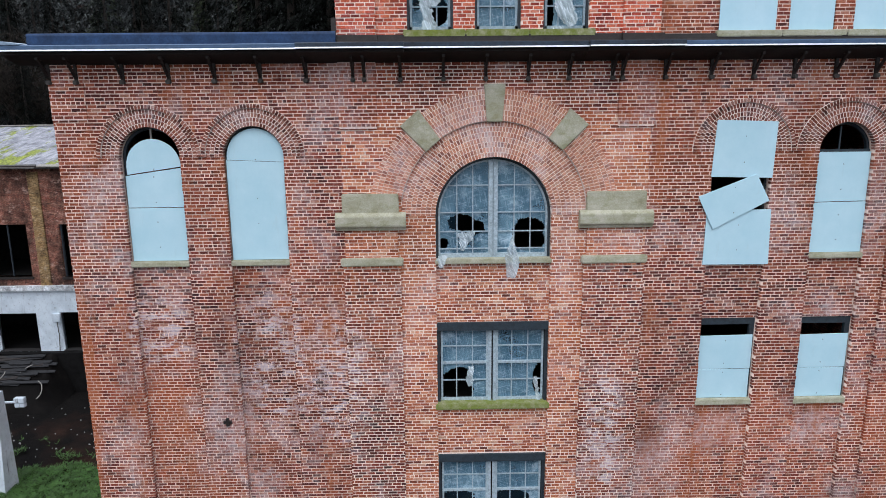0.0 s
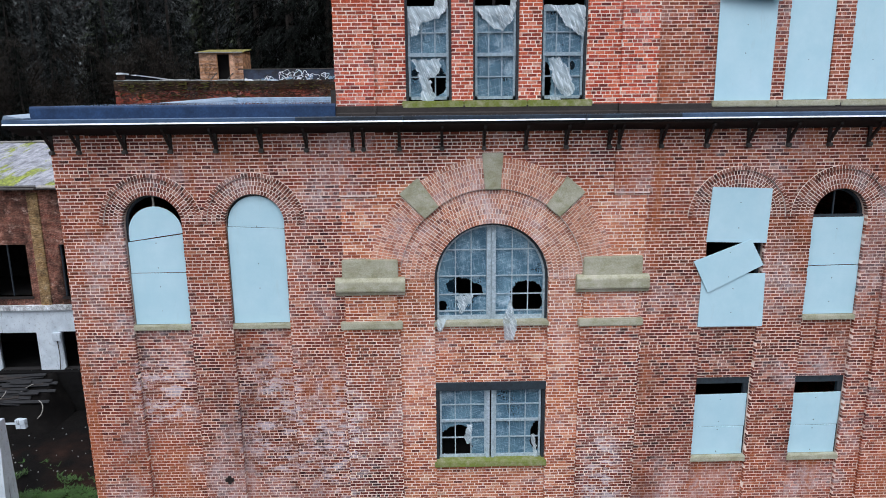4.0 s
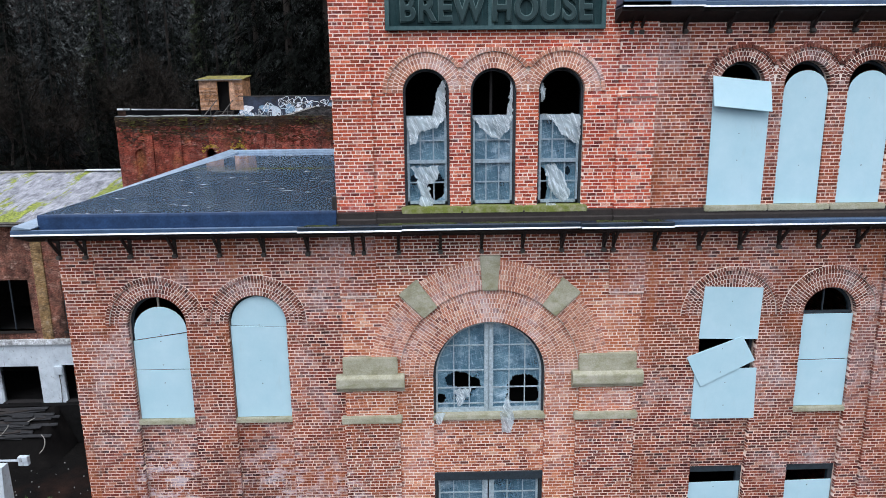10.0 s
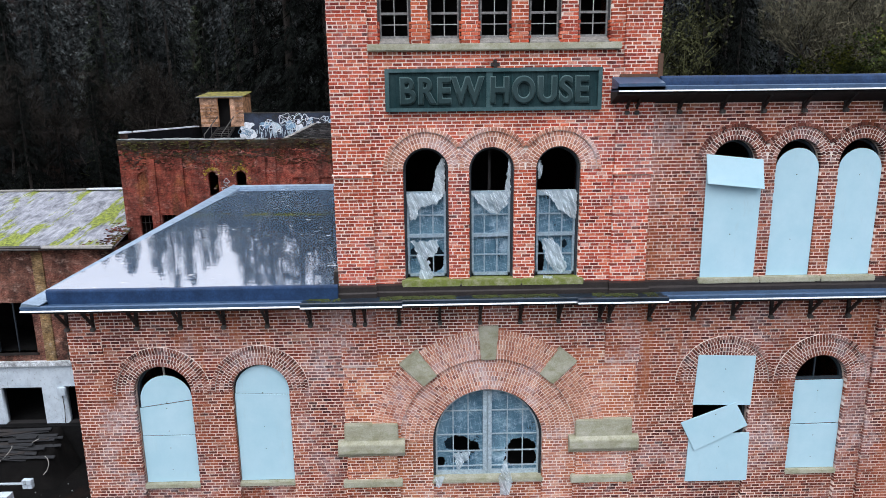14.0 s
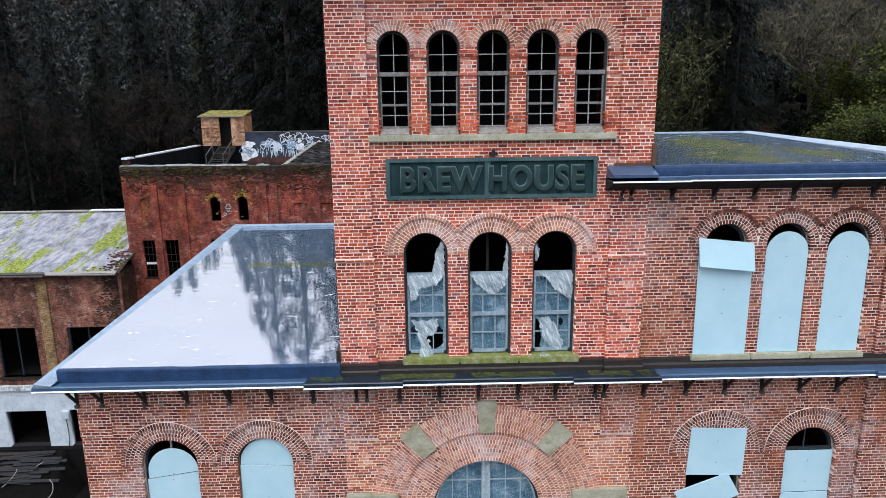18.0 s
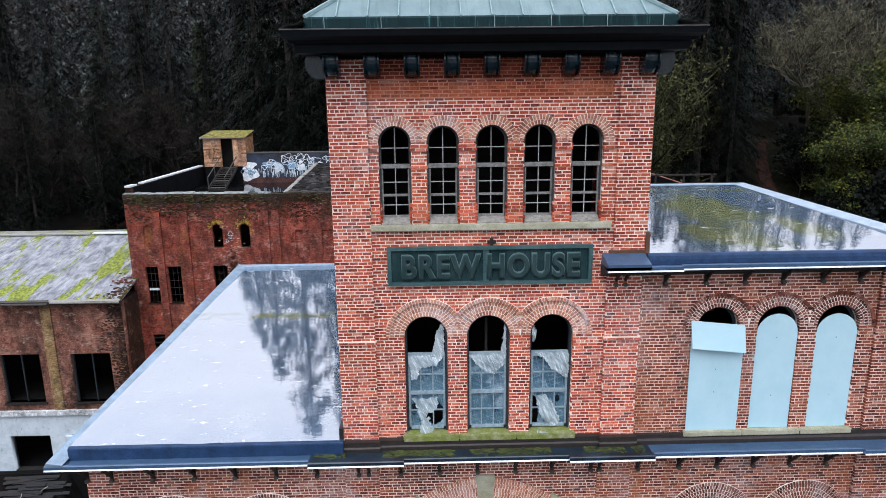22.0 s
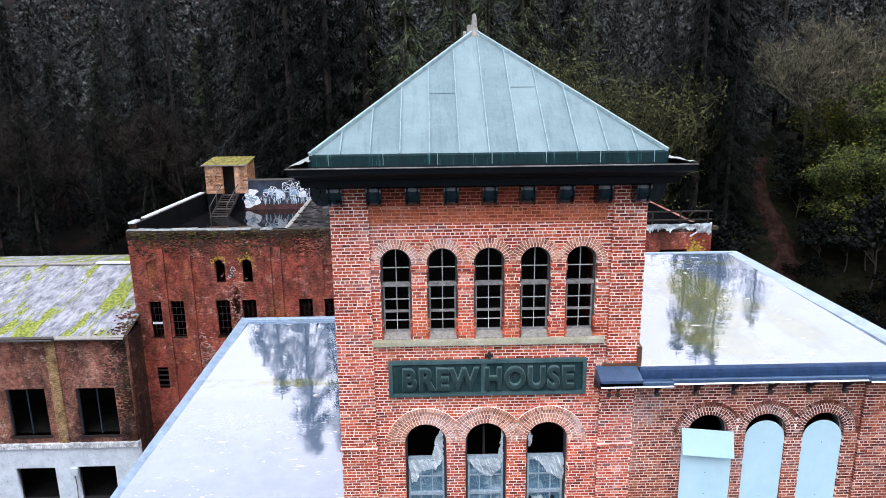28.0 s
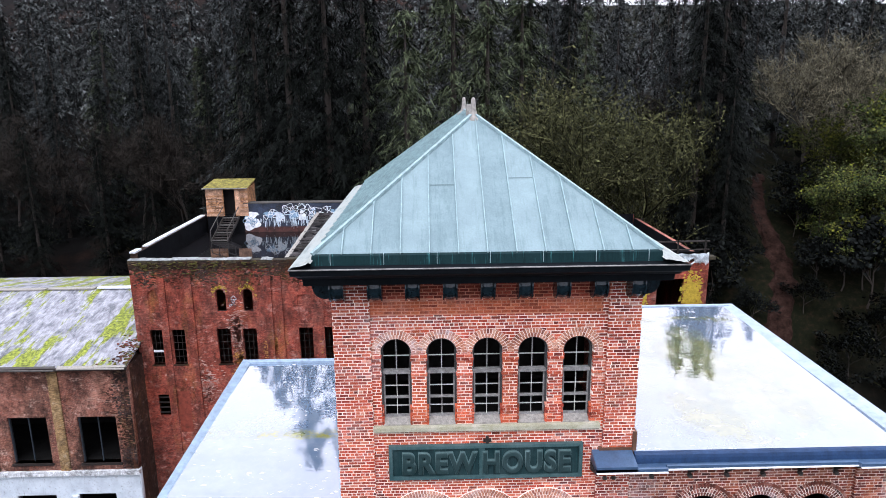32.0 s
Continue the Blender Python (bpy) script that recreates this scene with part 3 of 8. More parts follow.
class Pack:
    """Collects six-sided blocks and other faces into one mesh."""

    def __init__(self):
        self.v, self.f = [], []

    def hexa(self, corners, faces=HEX):
        k = len(self.v)
        self.v.extend(corners)
        self.f.extend([tuple(k + i for i in q) for q in faces])
        return self

    def box(self, x0, x1, y0, y1, z0, z1):
        return self.hexa([(x0, y0, z0), (x1, y0, z0), (x1, y0, z1), (x0, y0, z1), (x0, y1, z0), (x1, y1, z0), (x1, y1, z1), (x0, y1, z1)])

    def beam(self, a, b, w, h=None):
        """A square bar from a to b."""
        a, b = Vector(a), Vector(b)
        d = (b - a).normalized()
        s = d.cross(Vector((0, 0, 1)))
        s = (s if s.length > 0.05 else Vector((1, 0, 0))).normalized()
        u = s.cross(d).normalized()
        s, u = s * w / 2, u * (h or w) / 2
        return self.hexa([tuple(p) for p in (a - s - u, a + s - u, a + s + u, a - s + u, b - s - u, b + s - u, b + s + u, b - s + u)])

    def sweep(self, profile, x0, x1, axis=0):
        """A closed profile of (y, z) drawn from x0 to x1."""
        n, k = len(profile), len(self.v)
        for x in (x0, x1):
            self.v.extend([(x, p, q) if axis == 0 else (p, x, q) for p, q in profile])
        self.f.extend([(k + i, k + (i + 1) % n, k + n + (i + 1) % n, k + n + i) for i in range(n)])
        self.f.append(tuple(range(k + n - 1, k - 1, -1)))
        self.f.append(tuple(range(k + n, k + 2 * n)))
        return self

    def tube(self, pts, radius, sides=6):
        k = len(self.v)
        rs = radius if isinstance(radius, (list, tuple)) else [radius] * len(pts)
        for i, p in enumerate(pts):
            a, b = Vector(pts[max(i - 1, 0)]), Vector(pts[min(i + 1, len(pts) - 1)])
            d = (b - a).normalized()
            s = d.cross(Vector((0.13, 0.21, 0.97))).normalized()
            u = s.cross(d)
            for j in range(sides):
                t = math.tau * j / sides
                self.v.append(tuple(Vector(p) + rs[i] * (math.cos(t) * s + math.sin(t) * u)))
        for i in range(len(pts) - 1):
            for j in range(sides):
                q = (j + 1) % sides
                self.f.append((k + i * sides + j, k + i * sides + q, k + (i + 1) * sides + q, k + (i + 1) * sides + j))
        return self

    def mesh(self, name, mat, smooth=False, recalc=True):
        me = mesh_of(name, self.v, self.f, mat, smooth)
        if recalc and len(self.f) < 60000:
            bm = bmesh.new()
            bm.from_mesh(me)
            bmesh.ops.recalc_face_normals(bm, faces=bm.faces)
            bm.to_mesh(me)
            bm.free()
        return me

    def split(self, name, mat, parent, label=""):
        """Each block becomes a part of its own."""
        for k in range(0, len(self.v), 8):
            Pack().hexa(self.v[k:k + 8]).put(name, mat, parent, label)

    def put(self, name, mat, parent, label="", smooth=False, kind=""):
        return child(name, self.mesh(name, mat, smooth), parent, label, kind)


def soft_box(name, mat, parent, x0, x1, y0, y1, z0, z1, bevel=0.01, label="", rough=0.0, seed=0):
    """A block with rounded, slightly worn edges."""
    bm = bmesh.new()
    bmesh.ops.create_cube(bm, size=1)
    for v in bm.verts:
        v.co = Vector(((x0 + x1) / 2 + v.co.x * (x1 - x0), (y0 + y1) / 2 + v.co.y * (y1 - y0), (z0 + z1) / 2 + v.co.z * (z1 - z0)))
    bmesh.ops.bevel(bm, geom=bm.edges[:], offset=bevel, segments=2, affect="EDGES")
    if rough:
        bmesh.ops.subdivide_edges(bm, edges=[e for e in bm.edges if e.calc_length() > 0.3], cuts=4, use_grid_fill=True)
        for v in bm.verts:
            v.co += rough * noise.noise_vector(v.co * 4 + Vector((seed, 0, 0)))
    return part(name, bm, mat, parent, label)


def outline(shape):
    """The corners of an opening: ('rect', u0, u1, v0, v1) or ('arch', centre, half width, bottom, springing)."""
    if shape[0] == "rect":
        _, a, b, c, d = shape
        return [(a, c), (b, c), (b, d), (a, d)]
    _, uc, r, v0, vs = shape
    return [(uc - r, v0), (uc + r, v0)] + [(uc + r * math.cos(math.pi * k / 20), vs + r * math.sin(math.pi * k / 20)) for k in range(21)]


def plate(name, edge, holes, y0, y1, mat, parent, grow=0.007, label=""):
    """A wall of real thickness in the plane of x and z, from y0 to y1, with openings through it."""
    cu = bpy.data.curves.new(name, "CURVE")
    cu.dimensions, cu.fill_mode, cu.extrude = "2D", "BOTH", abs(y1 - y0) / 2
    loops = [edge]
    for h in holes:
        if h[0] == "rect":
            h = ("rect", h[1] - grow, h[2] + grow, h[3] - grow, h[4] + grow)
        else:
            h = ("arch", h[1], h[2] + grow, h[3] - grow, h[4])
        loops.append(outline(h))
    for lp in loops:
        sp = cu.splines.new("POLY")
        sp.points.add(len(lp) - 1)
        for p, (u, v) in zip(sp.points, lp):
            p.co = (u, v, 0, 1)
        sp.use_cyclic_u = True
    tmp = new("wall_outline", cu)
    bpy.context.view_layer.update()
    me = bpy.data.meshes.new_from_object(tmp.evaluated_get(bpy.context.evaluated_depsgraph_get()))
    bpy.data.objects.remove(tmp)
    bpy.data.curves.remove(cu)
    me.transform(Matrix(((1, 0, 0, 0), (0, 0, 1, (y0 + y1) / 2), (0, 1, 0, 0), (0, 0, 0, 1))))
    bm = bmesh.new()
    bm.from_mesh(me)
    bmesh.ops.remove_doubles(bm, verts=bm.verts, dist=0.0005)
    bmesh.ops.recalc_face_normals(bm, faces=bm.faces)
    bm.to_mesh(me)
    bm.free()
    me.materials.clear()
    me.materials.append(mat)
    me.name = name
    return child(name, me, parent, label)


# Brickwork is noted down while the walls are built, and laid at the end of the file.
BRICKWORK = []
LONG, HEAD, COURSE, JOINT = 0.2145, 0.1075, 0.0790, 0.0200


def lay(parent, mat, u0, u1, v0, v1, y, holes=(), pick=None, deep=0.105):
    """Notes a field of bricks in the plane y, round its openings; pick: the stretch whose bricks are parts of their own."""
    BRICKWORK.append((parent, mat, u0, u1, v0, v1, y, holes, pick, deep))


def free_spans(u0, u1, v, holes):
    spans = [(u0, u1)]
    for h in holes:
        if h[0] == "rect":
            cut = (h[1], h[2]) if h[3] - 0.02 < v < h[4] + 0.02 else None
        elif h[0] == "disc":
            dz = v - h[3]
            if len(h) > 4 and v < h[4]:
                continue
            r = h[2] - 0.035
            cut = (h[1] - math.sqrt(r ** 2 - dz ** 2), h[1] + math.sqrt(r ** 2 - dz ** 2)) if 0.0 <= dz < r else None
        else:
            _, uc, r, b, vs = h
            dz = max(v - vs, 0)
            cut = (uc - math.sqrt(r * r - dz * dz), uc + math.sqrt(r * r - dz * dz)) if v > b - 0.02 and dz < r else None
        if cut:
            spans = [s for a, b in spans for s in ((a, min(b, cut[0])), (max(a, cut[1]), b)) if s[1] - s[0] > 0.03]
    return spans


def course_bricks(u0, u1, v0, v1, holes):
    row0 = math.floor(v0 / COURSE)
    for row in range(row0, math.ceil(v1 / COURSE)):
        a, b = max(row * COURSE, v0) + JOINT / 2, min((row + 1) * COURSE, v1) - JOINT / 2
        if b - a < 0.02:
            continue
        head = row % 7 == 3
        step = HEAD if head else LONG
        shift = (row % 2) * step / 2 + (0.03 if row % 3 else 0.0)
        for s, e in free_spans(u0, u1, (a + b) / 2, holes):
            k = math.floor((s - shift) / step)
            while k * step + shift < e:
                p, q = k * step + shift, (k + 1) * step + shift
                p, q = (p + JOINT / 2 if p > s else s), (q - JOINT / 2 if q < e else e)
                if q - p > 0.022:
                    yield p, q, a, b
                k += 1


def ring_bricks(pack, uc, vc, r0, r1, y, deep=0.1, rows=1, a0=0.0, a1=math.pi, skip=()):
    """Voussoirs set on edge round an arch, in rows."""
    dr = (r1 - r0) / rows
    for i in range(rows):
        p, q = r0 + i * dr + 0.005, r0 + (i + 1) * dr - 0.005
        n = max(6, round((a1 - a0) * (p + q) / 2 / 0.0745))
        for k in range(n):
            b0, b1 = a0 + (a1 - a0) * k / n, a0 + (a1 - a0) * (k + 1) / n
            g = 0.0085 / ((p + q) / 2)
            b0, b1 = b0 + g, b1 - g
            if any(s0 < (b0 + b1) / 2 < s1 for s0, s1 in skip):
                continue
            f = y - 0.006 + random.uniform(-0.003, 0.002)
            ring = [(uc + r * math.cos(b), vc + r * math.sin(b)) for r, b in ((p, b0), (q, b0), (q, b1), (p, b1))]
            pack.hexa([(u, f, v) for u, v in ring] + [(u, y + deep, v) for u, v in ring])


def ring_band(pack, uc, vc, r0, r1, y0, y1, a0=0.0, a1=math.pi, n=40):
    """The mortar bed under a ring of voussoirs."""
    for k in range(n):
        b0, b1 = a0 + (a1 - a0) * k / n, a0 + (a1 - a0) * (k + 1) / n
        ring = [(uc + r * math.cos(b), vc + r * math.sin(b)) for r, b in ((r0, b0), (r1, b0), (r1, b1), (r0, b1))]
        pack.hexa([(u, y0, v) for u, v in ring] + [(u, y1, v) for u, v in ring], HEX[:1] + ((0, 3, 7, 4), (1, 5, 6, 2)))


def arch(parent, uc, vc, r0, r1, rows, y, mat, mortar, hood=0.0, hood_out=0.03, label=""):
    """A round brick arch: rows of headers, and a proud hood row outside them."""
    bricks, bed = Pack(), Pack()
    top = r1 - hood
    ring_bricks(bricks, uc, vc, r0, top, y, 0.14, rows)
    ring_band(bed, uc, vc, r0 + 0.006, r1, y - 0.001, y + 0.14)
    if hood:
        ring_bricks(bricks, uc, vc, top, r1, y - hood_out, 0.1)
        ring_band(bed, uc, vc, top + 0.004, r1 - 0.004, y - hood_out + 0.004, y)
    ob = tagged(bricks.put("arch", mat, parent, label), kind="stuff")
    bed.put("arch_bed", mortar, ob)
    return ob

# ---- the brewhouse ----
# The facade lies in the plane y = 0; z = -9.2 is the yard.
YARD = -9.2
brew = thing("brewhouse", "abandoned five-storey red brick brewhouse with a copper-roofed tower", "building")


def wall_part(name, label):
    w = new(name)
    w.parent = brew
    w.empty_display_size = 0.2
    return tagged(w, label)


lower_left = wall_part("wall", "dark red brick wing wall with two arched windows")
lower_mid = wall_part("wall", "orange brick centre bay with a great arch")
lower_right = wall_part("wall", "dark red brick wing wall with boarded windows")
tower_wall = wall_part("tower", "orange brick tower shaft with arched windows")
upper_right = wall_part("wall", "dark red brick upper storey with boarded arched windows")

BOT = YARD
EAVE = 10.62
# openings and recessed bays
A_, B_ = ("arch", -8.02, 0.69, BOT, 8.44), ("arch", -5.65, 0.69, BOT, 8.44)
C_, D_ = ("arch", 5.72, 0.70, BOT, 8.44), ("arch", 8.16, 0.65, BOT, 8.44)
MID = ("arch", -0.10, 1.37, BOT, 7.0)
T3 = [("arch", u, 0.515, 11.18, 13.74) for u in (-1.54, -0.03, 1.50)]
T5 = [("arch", u, 0.365, 16.50, 18.37) for u in (-2.17, -1.075, 0.03, 1.125, 2.21)]
R3 = [("arch", u, 0.52, 11.12, 13.83) for u in (5.55, 7.03, 8.50)]
XL, XR = -10.1, 10.45


def rect(a, b, c, d):
    return [(a, c), (b, c), (b, d), (a, d)]


def disc(uc, r, vc):
    return ("disc", uc, r, vc)


# mortar cores, 35 cm thick, with the openings through them
plate("wall_core", rect(XL + 0.005, -3.6, BOT, EAVE + 0.2), [A_, B_], 0.004, 0.36, M_MORTAR, lower_left)
plate("wall_core", rect(-3.6, 3.5, BOT, EAVE + 0.4), [MID], 0.004, 0.36, M_MORTAR_WARM, lower_mid)
plate("wall_core", rect(3.5, XR, BOT, EAVE + 0.4), [C_, D_], 0.004, 0.36, M_MORTAR, lower_right)
plate("wall_core", rect(-3.55, 3.55, EAVE + 0.4, 20.4), T3 + T5, 0.004, 0.36, M_MORTAR_WARM, tower_wall)
plate("wall_core", rect(3.55, XR, EAVE + 0.4, 15.5), R3, 0.004, 0.36, M_MORTAR, upper_right)

# left wing
ringout = 1.19
lay(lower_left, M_RED, XL, -3.62, BOT, EAVE, 0, [A_, B_, disc(-8.02, ringout, 8.44), disc(-5.65, ringout, 8.44)], (-9.9, -4.2, 5.2, 8.0))
for bay in (A_, B_):
    arch(lower_left, bay[1], 8.44, 0.69, ringout, 4, 0.0, M_RING, M_MORTAR_ARCH, 0.10, 0.035)
    u0, u1 = bay[1] - 0.69, bay[1] + 0.69
    Pack().box(u0 - 0.05, u1 + 0.05, 0.119, 0.36, BOT, 5.84).put("spandrel_core", M_MORTAR, lower_left)
    lay(lower_left, M_RED, u0, u1, BOT, 5.86, 0.115)
# centre
SEAM = COURSE * round(9.35 / COURSE)
for mat, z0, z1 in ((M_BUFF, BOT, SEAM), (M_RED, SEAM, EAVE)):
    lay(lower_mid, mat, -3.64, 3.52, z0, z1, 0, [MID, disc(-0.10, 2.2, 7.0), ("disc", -0.1, 2.92, 7.0, 7.5)], (-2.3, 2.0, 4.4, 6.4))
for z0, z1 in ((4.36, 5.84), (0.84, 2.10), (-2.68, -1.42), (BOT, -4.95)):
    Pack().box(-1.52, 1.32, 0.096, 0.36, z0, z1).put("spandrel_core", M_MORTAR_WARM, lower_mid)
    lay(lower_mid, M_BUFF, -1.47, 1.27, z0, z1, 0.092)
great = Pack()
keys = ((math.pi / 2 - 0.068, math.pi / 2 + 0.068), (radians(44.7), radians(54.3)), (radians(125.7), radians(135.3)))
ring_bricks(great, -0.10, 7.0, 1.37, 2.19, -0.004, 0.2, 7)
ring_bricks(great, -0.10, 7.0, 2.2, 2.92, -0.065, 0.15, 6, radians(10.9), radians(169.1), keys)
ob = tagged(great.put("great_arch", M_ARCH, lower_mid, "pale orange double brick arch"), kind="stuff")
bed = Pack()
ring_band(bed, -0.10, 7.0, 1.376, 2.2, -0.003, 0.3)
ring_band(bed, -0.10, 7.0, 2.2, 2.915, -0.060, 0.1, radians(11), radians(169))
bed.put("arch_bed", M_MORTAR_ARCH, ob)


def keystone(angle, r0, r1, w0, w1, proud):
    bm = bmesh.new()
    d, s = Vector((math.cos(angle), 0, math.sin(angle))), Vector((math.sin(angle), 0, -math.cos(angle)))
    c = Vector((-0.10, 0, 7.0))
    q = [c + r0 * d - w0 / 2 * s, c + r0 * d + w0 / 2 * s, c + r1 * d + w1 / 2 * s, c + r1 * d - w1 / 2 * s]
    vs = [bm.verts.new(p + Vector((0, y, 0))) for y in (-proud, 0.1) for p in q]
    for f in HEX:
        bm.faces.new([vs[i] for i in f])
    bmesh.ops.recalc_face_normals(bm, faces=bm.faces)
    bmesh.ops.bevel(bm, geom=bm.edges[:], offset=0.018, segments=2, affect="EDGES")
    part("keystone", bm, M_STONE, lower_mid, "mossy sandstone keystone")


keystone(math.pi / 2, 2.17, 3.02, 0.36, 0.49, 0.10)
keystone(radians(49.5), 2.17, 3.0, 0.43, 0.57, 0.11)
keystone(radians(130.5), 2.17, 3.0, 0.43, 0.57, 0.11)


def impost(x0, x1):
    """The stone springers of the great arch: block, moulded cap, brick panel, lower string."""
    soft_box("impost_block", M_STONE, lower_mid, x0 + 0.02, x1 - 0.02, -0.12, 0.05, 7.08, 7.56, 0.02, "stained sandstone impost block", 0.006, x0)
    cap = Pack().sweep([(0.05, 6.70), (-0.12, 6.70), (-0.15, 6.76), (-0.19, 6.80), (-0.20, 6.84), (-0.20, 7.02), (-0.19, 7.05), (-0.12, 7.12), (0.05, 7.12)], x0 - 0.14, x1 + 0.14)
    cap.put("impost_cap", M_STONE, lower_mid, "moulded sandstone cap")
    soft_box("string_stone", M_STONE, lower_mid, x0 - 0.06, x1 + 0.06, -0.15, 0.05, 5.84, 6.03, 0.025, "weathered sandstone string", 0.006, x0 + 3)
    Pack().box(x0 + 0.005, x1 - 0.005, -0.076, 0.06, BOT, 5.84).put("pilaster_core", M_MORTAR_WARM, lower_mid)
    Pack().box(x0 + 0.065, x1 - 0.065, -0.056, 0.06, 6.03, 6.70).put("pilaster_core", M_MORTAR_WARM, lower_mid)
    lay(lower_mid, M_RED, x0, x1, BOT, 5.78, -0.08)
    lay(lower_mid, M_BUFF, x0 - 0.02, x1 + 0.02, 5.78, 5.855, -0.11)
    lay(lower_mid, M_BUFF, x0 + 0.06, x1 - 0.06, 6.03, 6.70, -0.06)


impost(-3.67, -2.31)
impost(2.05, 3.50)
for a, b in ((-3.64, -2.78), (2.74, 3.58)):
    Pack().box(a + 0.005, b - 0.005, -0.046, 0.05, 9.05, EAVE).put("pilaster_core", M_MORTAR, lower_mid)
    lay(lower_mid, M_RED, a, b, 9.05, EAVE, -0.05)
# right wing
lay(lower_right, M_RED, 3.52, XR, BOT, EAVE, 0, [C_, D_, disc(5.72, 1.22, 8.44), disc(8.16, 1.21, 8.44)], (3.7, 9.0, 4.5, 7.6))
for bay in (C_, D_):
    r = bay[2]
    arch(lower_right, bay[1], 8.44, r, 1.21, 4, 0.0, M_RING, M_MORTAR_ARCH, 0.10, 0.035)
    for z0, z1 in ((4.36, 5.84), (BOT, 2.10)):
        Pack().box(bay[1] - r - 0.05, bay[1] + r + 0.05, 0.119, 0.36, z0, z1).put("spandrel_core", M_MORTAR, lower_right)
        lay(lower_right, M_RED, bay[1] - r, bay[1] + r, z0, z1, 0.115)
Pack().box(9.37, XR, -0.076, 0.06, BOT, EAVE).put("pilaster_core", M_MORTAR, lower_right)
lay(lower_right, M_RED, 9.36, XR, BOT, EAVE, -0.08)
# corner strip of the left wing, only under the eaves
Pack().box(XL, -9.32, -0.026, 0.03, 9.3, EAVE).put("pilaster_core", M_MORTAR, lower_left)
lay(lower_left, M_RED, XL, -9.32, 9.3, EAVE, -0.03)

# tower shaft
TB = 11.08
lay(tower_wall, M_WARM, -3.60, 3.56, TB, 20.35, 0, T3 + T5 + [disc(h[1], 0.97, 13.74) for h in T3] + [disc(h[1], 0.60, 18.37) for h in T5], (-2.7, 2.8, 13.9, 17.2))
for k, h in enumerate(T3):
    ring = Pack()
    lo = 0.0 if k == 2 else math.acos(0.76 / 0.97)
    hi = math.pi if k == 0 else math.pi - math.acos(0.76 / 0.97)
    bed = Pack()
    off = -0.002 * k
    ring_bricks(ring, h[1], 13.74, 0.515, 0.755, off, 0.14, 2)
    ring_bricks(ring, h[1], 13.74, 0.755, 0.87, off, 0.14, 1, lo * 0.3, math.pi - (math.pi - hi) * 0.3)
    ring_bricks(ring, h[1], 13.74, 0.87, 0.97, -0.045 + off, 0.14, 1, lo * 0.93, math.pi - (math.pi - hi) * 0.93)
    ob = tagged(ring.put("arch", M_ARCH, tower_wall, "pale orange brick arch with a proud hood"), kind="stuff")
    ring_band(bed, h[1], 13.74, 0.521, 0.87, -0.002 * k - 0.001, 0.2)
    ring_band(bed, h[1], 13.74, 0.87, 0.966, -0.037, 0.1, lo, hi)
    bed.put("arch_bed", M_MORTAR_ARCH, ob)
for k, h in enumerate(T5):
    ring, bed = Pack(), Pack()
    c = math.acos(0.5475 / 0.60)
    ring_bricks(ring, h[1], 18.37, 0.365, 0.475, 0.0, 0.14, 1)
    ring_bricks(ring, h[1], 18.37, 0.475, 0.60, -0.012 - 0.003 * (k % 2), 0.14, 1)
    ob = tagged(ring.put("arch", M_ARCH, tower_wall, "pale brick arch of two rows"), kind="stuff")
    ring_band(bed, h[1], 18.37, 0.371, 0.475, -0.001, 0.19)
    ring_band(bed, h[1], 18.37, 0.475, 0.596, -0.008 + 0.0025 * (k % 2), 0.2)
    bed.put("arch_bed", M_MORTAR_ARCH, ob)
# piers between the five lights: corbelled bands, wider feet
for a, b in [(-2.72, -2.535)] + [(T5[k][1] + 0.365, T5[k + 1][1] - 0.365) for k in range(4)] + [(2.575, 2.78)]:
    for z0, z1, o in ((18.17, 18.328, 0.035), (17.775, 17.854, 0.022)):
        Pack().box(a - 0.008, b + 0.008, 0.016 - o, 0.12, z0 + 0.012, z1 - 0.012).put("corbel_core", M_MORTAR_WARM, tower_wall)
        lay(tower_wall, M_WARM, a - 0.02, b + 0.02, z0, z1, -o, (), None, 0.1)
    lay(tower_wall, M_WARM, a - 0.045, b + 0.045, 16.50, 17.0, -0.008, (), None, 0.2)
for a, b, z0, z1 in ((-3.63, -2.75, TB, 20.3), (2.76, 3.60, TB, 15.35), (2.88, 3.66, 15.35, 20.3)):
    Pack().box(a + 0.006, b - 0.006, -0.066, 0.3, z0, z1).put("pilaster_core", M_MORTAR_WARM, tower_wall)
    lay(tower_wall, M_WARM, a, b, z0, z1, -0.07)
    if z0 < 12:
        Pack().box(a - 0.024, b + 0.024, -0.099, 0.03, 13.604, 13.686).put("corbel_core", M_MORTAR_WARM, tower_wall)
        lay(tower_wall, M_WARM, a - 0.03, b + 0.03, 13.60, 13.69, -0.105)
Pack().box(-2.76, 2.89, -0.066, 0.03, 19.72, 20.3).put("frieze_core", M_MORTAR_RED, tower_wall)
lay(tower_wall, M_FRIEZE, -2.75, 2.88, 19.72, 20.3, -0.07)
Pack().box(-2.74, 2.75, -0.017, 0.03, 19.33, 19.68).put("panel_core", M_MORTAR_RED, tower_wall)
lay(tower_wall, M_PANEL, -2.74, 2.75, 19.33, 19.68, -0.02)
